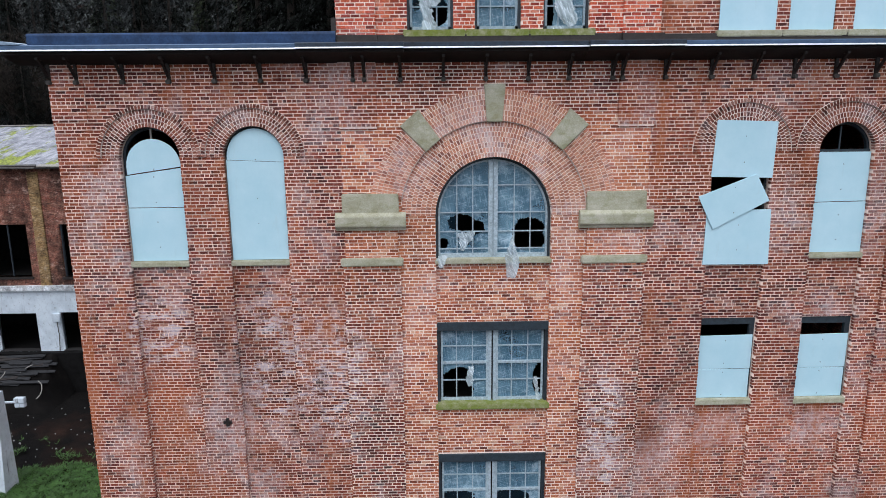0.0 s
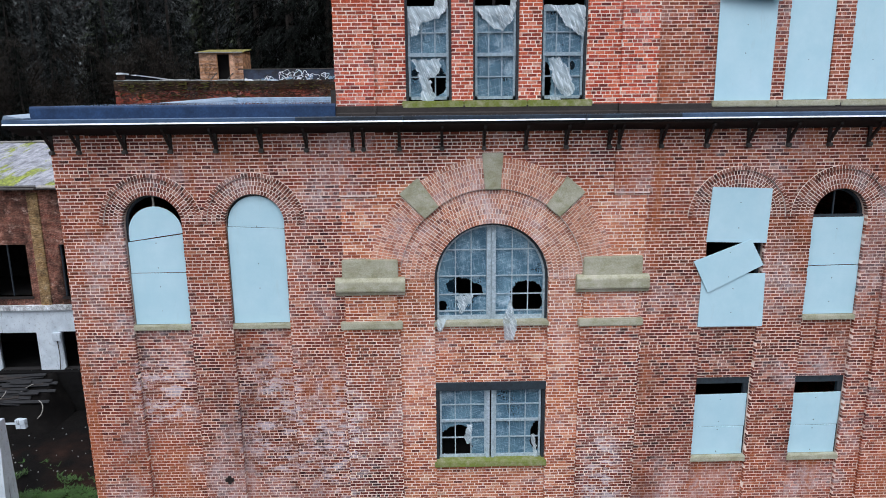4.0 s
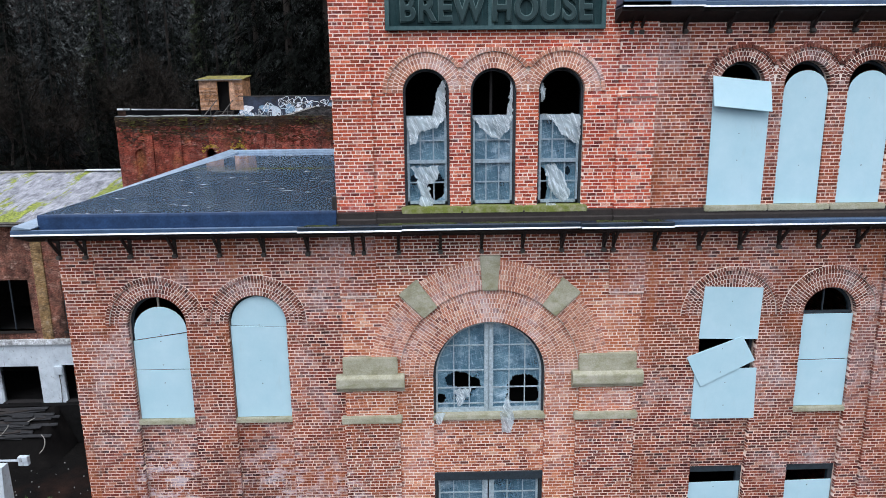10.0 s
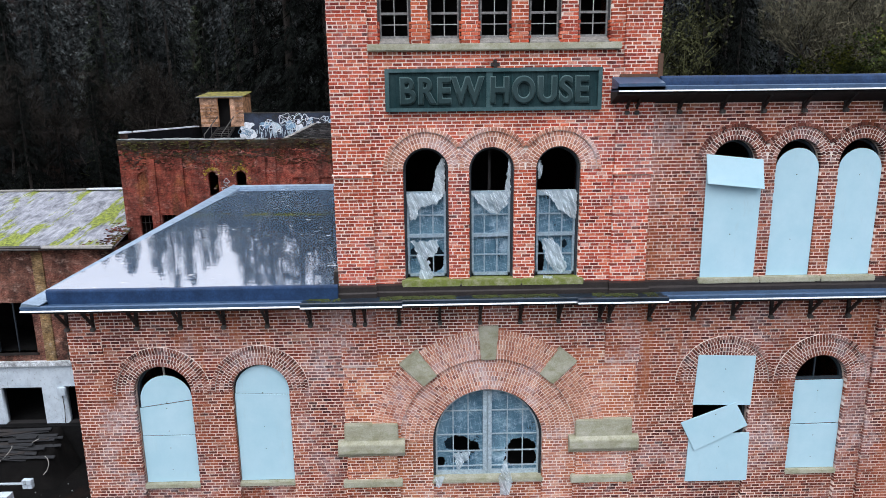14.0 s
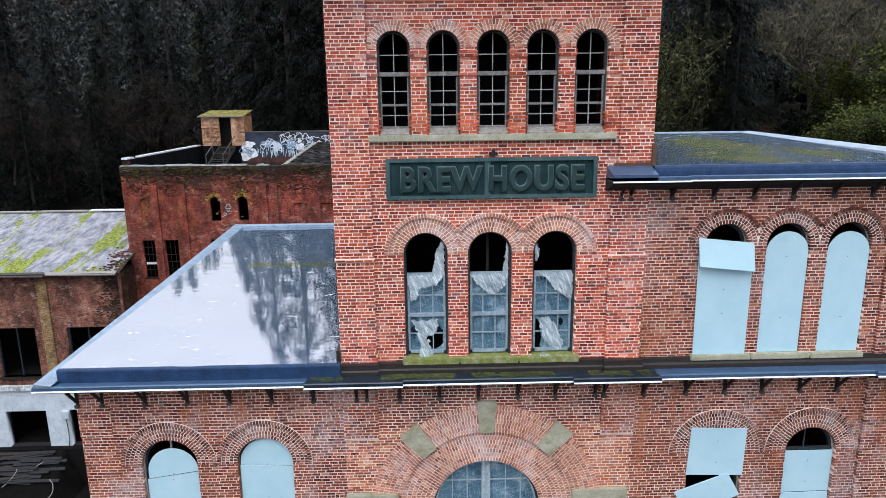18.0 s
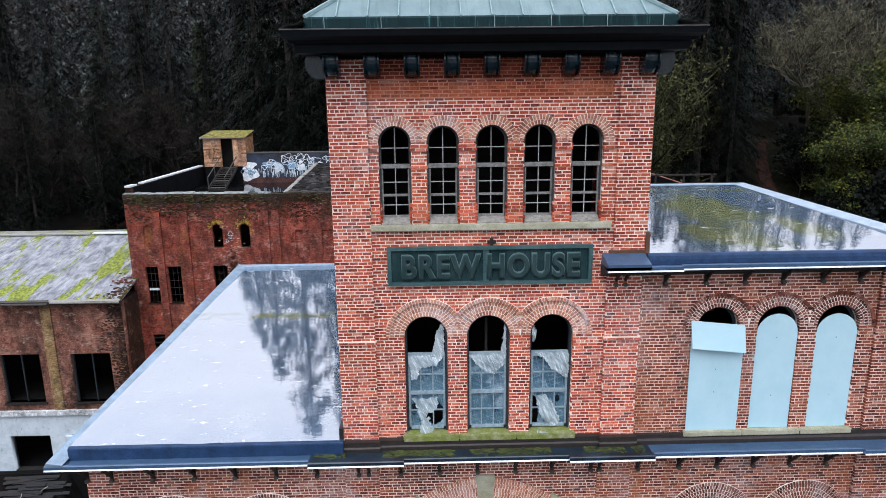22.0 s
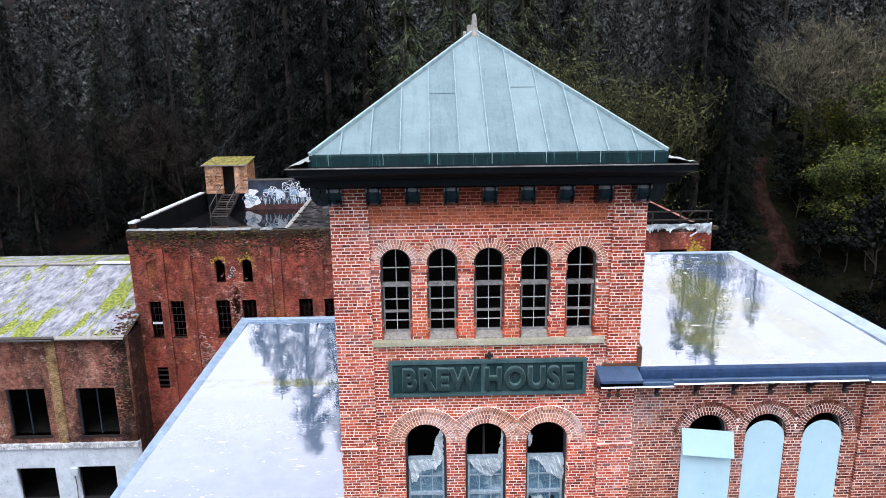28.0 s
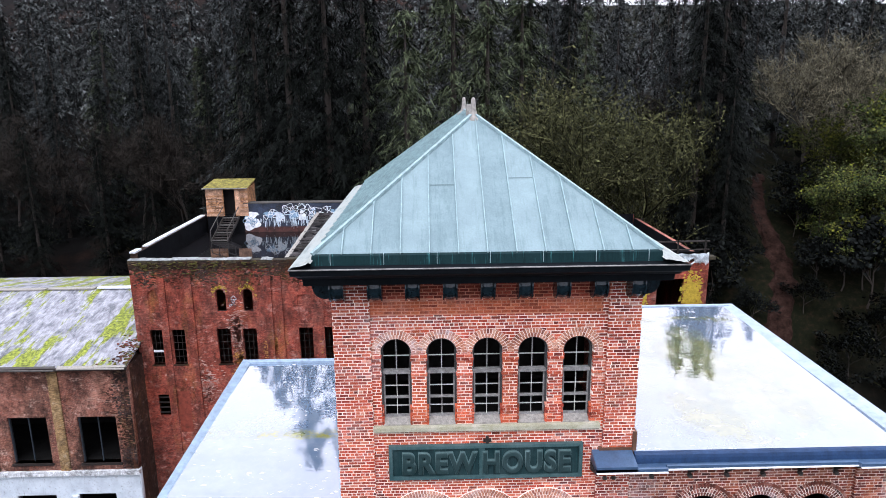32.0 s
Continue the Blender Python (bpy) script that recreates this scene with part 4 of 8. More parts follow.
# upper storey of the right wing
lay(upper_right, M_RED, 3.57, XR, TB, 15.45, 0, R3 + [disc(h[1], 0.89, 13.83) for h in R3], (3.7, 9.2, 11.4, 13.6))
for k, h in enumerate(R3):
    ring, bed = Pack(), Pack()
    c = math.acos(0.737 / 0.89)
    lo, hi = (0.0 if k == 2 else c), (math.pi if k == 0 else math.pi - c)
    off = -0.002 * k
    ring_bricks(ring, h[1], 13.83, 0.52, 0.735, off, 0.14, 2)
    ring_bricks(ring, h[1], 13.83, 0.735, 0.80, off, 0.14, 1, lo * 0.5, math.pi - (math.pi - hi) * 0.5)
    ring_bricks(ring, h[1], 13.83, 0.80, 0.89, -0.035 + off, 0.14, 1, lo * 0.9, math.pi - (math.pi - hi) * 0.9)
    ob = tagged(ring.put("arch", M_RING, upper_right, "dark red brick arch with a hood row"), kind="stuff")
    ring_band(bed, h[1], 13.83, 0.526, 0.886, -0.002 * k - 0.001, 0.2)
    bed.put("arch_bed", M_MORTAR_ARCH, ob)
Pack().box(9.40, XR, -0.076, 0.06, TB, 15.45).put("pilaster_core", M_MORTAR, upper_right)
lay(upper_right, M_RED, 9.39, XR, TB, 15.45, -0.08)

# side and back walls, floors: they close the shell and keep it dark inside
plate_side = Pack().box(XL, XL + 0.4, 0.36, 15.6, BOT, 10.9).box(XL, XR, 15.2, 15.6, BOT, 10.9)
plate_side.put("side_wall", M_FAR_RED, brew, "red brick side and rear walls")
Pack().box(XR - 0.4, XR, 0.36, 10.35, BOT, 15.4).box(XR - 0.4, XR, 10.35, 15.6, BOT, 10.9).box(3.2, XR, 10.0, 10.35, 10.9, 15.4).put("side_wall", M_FAR_RED, brew)
Pack().box(-3.6, -3.2, 0.36, 11.4, EAVE, 20.4).box(3.2, 3.6, 0.36, 11.4, EAVE, 20.4).box(-3.2, 3.2, 11.0, 11.4, EAVE, 20.4).put("tower_side_wall", M_FAR_RED, brew)
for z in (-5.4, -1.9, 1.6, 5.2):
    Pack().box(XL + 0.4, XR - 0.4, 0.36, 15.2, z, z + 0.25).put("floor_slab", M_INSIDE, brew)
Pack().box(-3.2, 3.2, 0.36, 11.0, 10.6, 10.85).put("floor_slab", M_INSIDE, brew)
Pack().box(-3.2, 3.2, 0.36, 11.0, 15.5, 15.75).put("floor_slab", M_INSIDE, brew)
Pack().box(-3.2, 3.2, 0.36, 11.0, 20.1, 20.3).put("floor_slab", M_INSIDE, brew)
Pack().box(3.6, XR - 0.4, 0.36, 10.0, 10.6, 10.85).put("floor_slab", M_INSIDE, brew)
# added near-black partitions that keep the rooms dark
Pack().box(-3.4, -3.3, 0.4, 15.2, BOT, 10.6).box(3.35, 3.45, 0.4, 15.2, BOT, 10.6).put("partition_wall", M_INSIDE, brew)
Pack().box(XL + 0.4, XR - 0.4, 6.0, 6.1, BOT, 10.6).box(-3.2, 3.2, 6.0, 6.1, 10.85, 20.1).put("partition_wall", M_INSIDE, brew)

# ---- eaves, gutters and roofs of the brewhouse ----
def eave(parent, x0, x1, out, z, metal=M_GUTTER):
    """One length of metal eave: soffit, tray, upturned lip with a pale drip edge."""
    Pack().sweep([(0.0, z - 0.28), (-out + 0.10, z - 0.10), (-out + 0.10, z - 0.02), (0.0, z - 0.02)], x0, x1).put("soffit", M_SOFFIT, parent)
    Pack().sweep([(0.0, z - 0.02), (-out, z - 0.02), (-out, z + 0.075), (-out + 0.02, z + 0.095), (-out + 0.06, z + 0.095), (-out + 0.07, z + 0.05), (0.0, z + 0.04)], x0, x1).put("gutter", metal, parent)
    Pack().sweep([(-out - 0.026, z - 0.03), (-out - 0.02, z - 0.036), (-out, z - 0.02), (-out - 0.002, z + 0.0)], x0, x1).put("drip_edge", M_LIP, parent, "pale metal drip edge")


def bracket(parent, x, z, out=0.45, drop=0.42):
    """An iron eave bracket with a curled foot on a stone pad."""
    b = new("eave_bracket")
    b.parent = parent
    p = Pack().box(x - 0.03, x + 0.03, -out, 0.0, z - 0.03, z + 0.02)
    p.beam((x, -out + 0.05, z - 0.02), (x, -0.03, z - drop), 0.05, 0.06)
    p.box(x - 0.035, x + 0.035, -0.06, 0.0, z - drop - 0.05, z)
    p.put("arm", M_IRON, b)
    soft_box("foot", M_STEP, b, x - 0.05, x + 0.05, -0.13, 0.0, z - drop - 0.12, z - drop - 0.03, 0.015, "grey worn bracket foot")
    return b


EZ = 10.78
for x0, x1, out in ((-10.72, -4.42, 0.62), (-4.42, -2.12, 0.74), (-2.12, 1.88, 0.64), (1.88, 3.95, 0.74), (3.95, 9.1, 0.62), (9.1, 10.95, 0.72)):
    eave(brew, x0, x1, out, EZ, M_GUTTER_DARK if -4.5 < x0 < 3 else M_GUTTER)
for x in [-9.45 + 1.022 * k for k in range(6)] + [-3.29, -3.04, -2.23, -1.26, -0.30, 0.66, 1.58, 2.57, 2.79, 3.77, 4.82, 5.79, 6.72, 7.67, 8.6]:
    bracket(brew, x, EZ - 0.16)
bracket(brew, -10.05, EZ - 0.16)
random.seed(17)
moss = Pack()
for _ in range(1300):
    x, y = random.uniform(-4.3, 3.8), -0.18 - abs(random.gauss(0, 0.16))
    if noise.noise(Vector((x * 0.8, 3, 0))) > -0.15 and y > -0.6:
        w = random.uniform(0.012, 0.045)
        moss.box(x - w, x + w, y - w * 0.7, y + w * 0.7, EZ + 0.035, EZ + 0.05 + 0.25 * w)
tagged(moss.put("gutter_moss", M_GUTTER_MOSS, brew, "dark green moss lying in the gutter"), kind="stuff")
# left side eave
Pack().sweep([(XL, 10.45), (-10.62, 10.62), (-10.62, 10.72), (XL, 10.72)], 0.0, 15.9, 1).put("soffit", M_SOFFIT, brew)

UZ = 15.46
for x0, x1, out in ((2.62, 4.36, 0.62), (4.36, 9.1, 0.50), (9.1, 10.95, 0.6)):
    eave(brew, x0, x1, out, UZ)
for x in (2.98, 3.2, 4.17, 5.14, 6.08, 7.0, 7.95, 8.86):
    bracket(brew, x, UZ - 0.10, 0.4, 0.30)
Pack().hexa([(2.62, -0.62, UZ), (3.62, -0.62, UZ), (3.62, -0.62, UZ + 0.14), (2.62, -0.62, UZ + 0.14), (2.62, -0.06, UZ), (3.62, -0.06, UZ), (3.62, -0.06, UZ + 0.30), (2.62, -0.06, UZ + 0.30)]).put("eave_return", M_GUTTER, brew, "sloping sheet metal eave return")
Pack().box(2.80, 3.66, -0.10, 0.0, 15.68, 15.82).box(3.62, 3.72, -0.12, 0.3, 15.62, 16.25).split("flashing", M_RUST_TRIM, brew, "rusty brown flashing at the tower corner")


def deck(name, x0, x1, y0, y1, z0, z1, label):
    """A roof deck that rises gently to the back, with uneven puddled surface."""
    bm = bmesh.new()
    nx, ny = 40, 60
    grid = [[bm.verts.new((x0 + (x1 - x0) * i / nx, y0 + (y1 - y0) * j / ny, z0 + (z1 - z0) * j / ny + 0.004 * noise.noise(Vector((i * 0.13, j * 0.13, x0))))) for i in range(nx + 1)] for j in range(ny + 1)]
    for j in range(ny):
        for i in range(nx):
            bm.faces.new((grid[j][i], grid[j][i + 1], grid[j + 1][i + 1], grid[j + 1][i]))
    ob = part(name, bm, M_WET, brew, label, True)
    Pack().box(x0 + 0.02, x1 - 0.02, y0 + 0.02, y1 - 0.02, z0 - 0.45, z0 - 0.03).put("roof_slab", M_INSIDE, ob)
    return ob


left_deck = deck("roof", -10.30, -3.62, -0.20, 15.75, 11.15, 11.52, "flat dark membrane roof covered with rain water")
Pack().sweep([(-0.16, 10.82), (-0.28, 10.82), (-0.28, 11.10), (-0.27, 11.135), (-0.25, 11.152), (-0.16, 11.152)], -10.3, -3.62).put("roof_edge", M_BLUE_RISER, left_deck, "dark blue membrane upstand")
Pack().hexa([(-10.70, -0.62, 10.88), (-10.28, -0.62, 10.88), (-10.28, -0.62, 10.90), (-10.66, -0.62, 10.96), (-10.70, 15.85, 11.40), (-10.28, 15.85, 11.40), (-10.28, 15.85, 11.58), (-10.66, 15.85, 11.70)]).put("roof_kerb", M_KERB_BLUE, left_deck, "blue-grey metal roof kerb")
Pack().hexa([(-10.69, 15.62, 11.40), (-3.6, 15.62, 11.40), (-3.6, 15.62, 11.62), (-10.69, 15.62, 11.62), (-10.69, 15.88, 11.40), (-3.6, 15.88, 11.40), (-3.6, 15.88, 11.66), (-10.69, 15.88, 11.66)]).put("roof_kerb", M_KERB_BLUE, left_deck)
right_deck = deck("roof", 3.64, 10.50, -0.22, 10.30, 15.75, 15.96, "flat membrane roof under a sheet of rain water")
Pack().sweep([(-0.18, 15.50), (-0.33, 15.50), (-0.32, 15.64), (-0.30, 15.72), (-0.26, 15.762), (-0.18, 15.768)], 3.64, 10.7).put("roof_edge", M_BLUE_RISER, right_deck, "dark blue membrane upstand")
Pack().hexa([(10.46, -0.5, 15.5), (10.92, -0.5, 15.5), (10.92, -0.5, 15.86), (10.46, -0.5, 15.80), (10.46, 10.4, 15.6), (10.92, 10.4, 15.6), (10.92, 10.4, 16.0), (10.46, 10.4, 15.93)]).put("roof_kerb", M_KERB, right_deck, "blue-grey metal roof kerb")
Pack().box(3.62, 10.9, 10.26, 10.44, 15.6, 15.99).put("roof_kerb", M_KERB, right_deck)
# brown base flashing round the tower foot and the upper storey
Pack().sweep([(0.0, 10.80), (-0.16, 10.80), (-0.16, 10.92), (-0.12, 10.95), (-0.12, 11.08), (0.0, 11.10)], -2.75, 2.76).put("base_flashing", M_BROWN_TRIM, brew, "brown base flashing")
for a, b in ((-3.68, -2.72), (2.72, 3.66)):
    Pack().sweep([(0.0, 10.80), (-0.23, 10.80), (-0.23, 10.92), (-0.19, 10.95), (-0.19, 11.08), (0.0, 11.10)], a, b).put("base_flashing", M_BROWN_TRIM, brew)
Pack().sweep([(0.0, 10.82), (-0.14, 10.82), (-0.14, 10.92), (-0.08, 10.96), (-0.08, 11.06), (0.0, 11.08)], 3.66, 10.45).put("base_flashing", M_BROWN_TRIM, brew)
Pack().box(-3.72, -3.62, -0.14, 0.3, 11.05, 11.45).put("flashing", M_BROWN_TRIM, brew)

# tower cornice, brackets, copper roof


def cornice_ring(profile, mat, name, label=""):
    """A moulding of (outset, z) carried round the tower head."""
    p, n = Pack(), len(profile)
    for o, z in profile:
        f, z = o * 1.3, z - 0.08
        p.v += [(-3.6 - o, -f, z), (3.6 + o, -f, z), (3.6 + o, 11.4 + o, z), (-3.6 - o, 11.4 + o, z)]
    for k in range(n - 1):
        for j in range(4):
            q = (j + 1) % 4
            p.f.append((k * 4 + j, k * 4 + q, k * 4 + 4 + q, k * 4 + 4 + j))
    return p.put(name, mat, brew, label)


cornice_ring([(0.0, 20.26), (0.10, 20.26), (0.12, 20.33), (0.52, 20.36), (0.54, 20.52), (0.60, 20.54), (0.64, 20.60), (0.74, 20.66), (0.76, 20.78), (0.70, 20.80), (0.30, 20.84), (0.0, 20.86)], M_CORNICE, "cornice", "black-green moulded cornice")
cornice_ring([(0.765, 20.785), (0.776, 20.79), (0.778, 20.803), (0.74, 20.81)], M_EDGE, "cornice_edge", "pale drip edge on the cornice")
sk = Pack()
for x0, x1, y0, y1, z in ((-3.93, 3.85, -0.70, 11.76, 20.73), (-3.91, 3.83, -0.68, 11.74, 20.95), (-3.88, 3.80, -0.64, 11.70, 20.99)):
    sk.v += [(x0, y0, z), (x1, y0, z), (x1, y1, z), (x0, y1, z)]
for k in range(2):
    sk.f += [(k * 4 + j, k * 4 + (j + 1) % 4, k * 4 + 4 + (j + 1) % 4, k * 4 + 4 + j) for j in range(4)]
sk.put("copper_skirt", M_COPPER_DARK, brew, "dark streaked copper skirt")
scroll = Pack()
pts = [(-0.40, 20.36), (-0.44, 20.30), (-0.46, 20.22), (-0.455, 20.13), (-0.43, 20.04), (-0.385, 19.96), (-0.32, 19.90), (-0.24, 19.865), (-0.14, 19.855), (-0.05, 19.87), (0.0, 19.91), (0.0, 20.36)]
stations = [(-0.165, 1.0), (-0.135, 1.0), (-0.128, 0.90), (-0.085, 0.945), (-0.03, 0.97), (0.03, 0.97), (0.085, 0.945), (0.128, 0.90), (0.135, 1.0), (0.165, 1.0)]
n = len(pts)
for x, f in stations:
    scroll.v += [(x, y * f, 20.36 + (z - 20.36) * f) for y, z in pts]
for k in range(len(stations) - 1):
    scroll.f += [(k * n + q, k * n + (q + 1) % n, k * n + n + (q + 1) % n, k * n + n + q) for q in range(n)]
scroll.f += [tuple(range(n)), tuple(range(len(stations) * n - 1, len(stations) * n - n - 1, -1))]
scroll_mesh = scroll.mesh("cornice_bracket", M_BRACKET)
for k in range(9):
    o = child("cornice_bracket", scroll_mesh, brew, "black-green scrolled bracket")
    o.location = (-3.44 + 0.857 * k, -0.07, -0.08)
for k in range(13):
    for side in (-1, 1):
        o = child("cornice_bracket", scroll_mesh, brew)
        o.location, o.rotation_euler = (3.6 * side, 0.12 + 0.92 * k, -0.08), (0, 0, radians(90 * side))

for x0, x1, up0, up1 in ((-4.37, -3.88, 0.0, 0.12), (3.80, 4.37, 0.10, 0.0)):
    bm = bmesh.new()
    rows = []
    for j in range(70):
        y = -0.985 + 13.1 * j / 69
        rows.append([bm.verts.new((x0 + (x1 - x0) * i / 10, y, 20.742 + (up0 + (up1 - up0) * i / 10) + 0.05 * abs(noise.noise(Vector((i * 0.45, y * 1.7, x0)))) * (0 < i < 10))) for i in range(11)])
    for r0, r1 in zip(rows[:-1], rows[1:]):
        for i in range(10):
            bm.faces.new((r0[i], r0[i + 1], r1[i + 1], r1[i]))
    part("cornice_lead", bm, M_LEAD, brew, "crumpled pale sheet lead beside the skirt")
roof = new("tower_roof")
roof.parent = brew
tagged(roof, "steep hipped copper roof with green patina")
E0X, E1X, E0Y, E1Y, RZ0, RZ1 = -3.90, 3.82, -0.66, 11.72, 20.97, 23.84
RX, RY0, RY1 = -0.09, 3.40, 8.05


def slope_panels(a, b, apex_a, apex_b, n, metal):
    """Copper bays between standing seams on one slope; a-b the eave, apex_a-apex_b the top edge."""
    a, b, ta, tb = (Vector(v) for v in (a, b, apex_a, apex_b))
    run = b - a
    length = run.length
    ex = run.normalized()
    h0, h1 = (ta - a).dot(ex), (tb - a).dot(ex)
    rise = (ta - a) - h0 * ex
    nrm = ex.cross(rise).normalized()

    def top(u):
        return 1.0 if h0 <= u <= h1 else (u / h0 if u < h0 else (length - u) / (length - h1))

    def at(u, f, lift=0.0):
        return tuple(a + ex * u + rise * f + nrm * lift)

    for k in range(n):
        u0, u1 = length * k / n, length * (k + 1) / n
        cuts = sorted({u0, u1} | {u for u in (h0, h1) if u0 < u < u1})
        p = Pack()
        steps = 1
        for s, e in zip(cuts[:-1], cuts[1:]):
            for j in range(steps):
                s1, e1 = s + (0.006 if s == u0 else 0), e - (0.006 if e == u1 else 0)
                q = [(s1, top(s) * j / steps), (e1, top(e) * j / steps), (e1, top(e) * (j + 1) / steps), (s1, top(s) * (j + 1) / steps)]
                i = len(p.v)
                p.v += [at(u, f) for u, f in q]
                p.f.append((i, i + 1, i + 2, i + 3))
        p.put("copper_panel", metal, roof)
        if k and top(u0) > 0.05:
            Pack().beam(at(u0, 0.0, 0.02), at(u0, top(u0), 0.02), 0.024, 0.045).put("seam", M_SEAM, roof)
        if top((u0 + u1) / 2) > 0.35 and k % 3 == 1:
            f = 0.25 + 0.4 * ((k * 0.37) % 1.0)
            if f < min(top(u0), top(u1)) - 0.05:
                Pack().beam(at(u0 + 0.03, f, 0.012), at(u1 - 0.03, f, 0.012), 0.012, 0.012).put("cross_welt", M_COPPER, roof)


front_l, front_r, back_l, back_r = (E0X, E0Y, RZ0), (E1X, E0Y, RZ0), (E0X, E1Y, RZ0), (E1X, E1Y, RZ0)
apex_f, apex_b = (RX, RY0, RZ1), (RX, RY1, RZ1)
slope_panels(front_l, front_r, apex_f, apex_f, 12, M_COPPER)
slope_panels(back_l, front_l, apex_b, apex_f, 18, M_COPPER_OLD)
slope_panels(front_r, back_r, apex_f, apex_b, 18, M_COPPER)
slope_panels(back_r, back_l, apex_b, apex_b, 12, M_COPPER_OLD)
for a, b in ((front_l, apex_f), (front_r, apex_f), (back_l, apex_b), (back_r, apex_b), (apex_f, apex_b)):
    Pack().beam(Vector(a) + Vector((0, 0, 0.03)), Vector(b) + Vector((0, 0, 0.03)), 0.085, 0.07).put("hip_roll", M_SEAM, roof, "copper hip roll")
for k in range(7):
    x = -3.5 + 1.17 * k
    Pack().box(x - 0.006, x + 0.006, E0Y - 0.05, E0Y + 0.02, 20.75, 21.0).put("skirt_strap", M_SEAM, roof)


def finial(y):
    f = new("finial")
    f.parent = roof
    p = Pack()
    sides = 10
    for r, z in ((0.24, 23.66), (0.22, 23.75), (0.15, 23.80), (0.105, 23.87), (0.08, 23.96), (0.065, 24.14), (0.05, 24.26), (0.0, 24.30)):
        p.v += [(RX + r * math.cos(math.tau * j / sides), y + r * math.sin(math.tau * j / sides), z) for j in range(sides)]
    for k in range(7):
        for j in range(sides):
            q = (j + 1) % sides
            p.f.append((k * sides + j, k * sides + q, k * sides + sides + q, k * sides + sides + j))
    p.put("spike", M_OLD_WOOD, f, "grey metal roof finial", True)


finial(RY0)
finial(RY1)
Pack().box(RX - 0.13, RX + 0.13, RY0 + 0.9, RY0 + 1.25, 23.72, 24.10).put("ridge_vent", M_OLD_WOOD, roof, "small grey ridge vent")

# ---- windows of the brewhouse ----
def arch_ring(pack, uc, vs, r, w, y0, y1, n=16):
    for k in range(n):
        b0, b1 = math.pi * k / n, math.pi * (k + 1) / n
        q = [(uc + s * math.cos(b), vs + s * math.sin(b)) for s, b in ((r - w, b0), (r, b0), (r, b1), (r - w, b1))]
        pack.hexa([(u, y0, v) for u, v in q] + [(u, y1, v) for u, v in q])


def window_thing(name, label):
    w = new(name)
    w.parent = brew
    return tagged(w, label)


def bars(w, xs, zs, x0, x1, z0, z1, y, t=0.026, mat=None):
    p = Pack()
    for x in xs:
        p.box(x - t / 2, x + t / 2, y, y + 0.035, z0, z1)
    for z in zs:
        p.box(x0, x1, y + 0.003, y + 0.038, z - t / 2, z + t / 2)
    p.split("glazing_bar", mat or M_SASH, w)


def panes(w, xs, zs, y, uc=None, vs=None, r=None, skip=(), mat=None):
    """One thin pane between each pair of bars; those that are broken out are left open."""
    for i, (a, b) in enumerate(zip(xs[:-1], xs[1:])):
        for j, (c, d) in enumerate(zip(zs[:-1], zs[1:])):
            if (i, j) in skip:
                continue
            if r:
                top = vs + math.sqrt(max(r * r - max(abs(a - uc), abs(b - uc)) ** 2, 0)) if max(abs(a - uc), abs(b - uc)) < r else vs
                d = min(d, max(top, vs))
                if d - c < 0.05:
                    continue
            ob = Pack().box(a, b, y, y + 0.004, c, d).put("pane", mat or M_GLASS, w)
            ob.visible_shadow = False


def sheet(w, x0, x1, z0, z1, y, holes=(), uc=None, vs=None, r=None, seed=0, bulge=0.03, label="torn cloudy plastic sheeting"):
    """Plastic film stretched over a window, torn open at the holes (x, z, half width, half height)."""
    nx = 56
    nz = int(nx * (z1 - z0) / (x1 - x0))
    bm = bmesh.new()
    vs_, inside = {}, {}
    for j in range(nz + 1):
        for i in range(nx + 1):
            x, z = x0 + (x1 - x0) * i / nx, z0 + (z1 - z0) * j / nz
            far = math.hypot(x - uc, z - vs) if r and z > vs else 0.0
            inside[i, j] = not r or far <= r
            if not inside[i, j]:
                x, z = uc + (x - uc) * r / far, vs + (z - vs) * r / far
            fold = noise.noise(Vector((x * 7 + seed, z * 1.6, seed))) + 0.5 * noise.noise(Vector((x * 3 + z * 9, seed, z * 4)))
            vs_[i, j] = bm.verts.new((x, y - bulge * (0.5 + fold), z))
    for j in range(nz):
        for i in range(nx):
            c = (vs_[i, j].co + vs_[i + 1, j + 1].co) / 2
            if sum(inside[q] for q in ((i, j), (i + 1, j), (i, j + 1), (i + 1, j + 1))) == 0:
                continue
            jag = 0.30 * noise.noise(Vector((c.x * 6, c.z * 6, seed + 5))) + 0.2 * noise.noise(Vector((c.x * 19, c.z * 19, seed + 5)))
            if any(((c.x - hx) / hw) ** 2 + ((c.z - hz) / hh) ** 2 < 1 + jag for hx, hz, hw, hh in holes):
                continue
            bm.faces.new((vs_[i, j], vs_[i + 1, j], vs_[i + 1, j + 1], vs_[i, j + 1]))
    for v in [v for v in bm.verts if not v.link_faces]:
        bm.verts.remove(v)
    ob = part("plastic_sheet", bm, M_SHEET, w, label, True)
    return ob


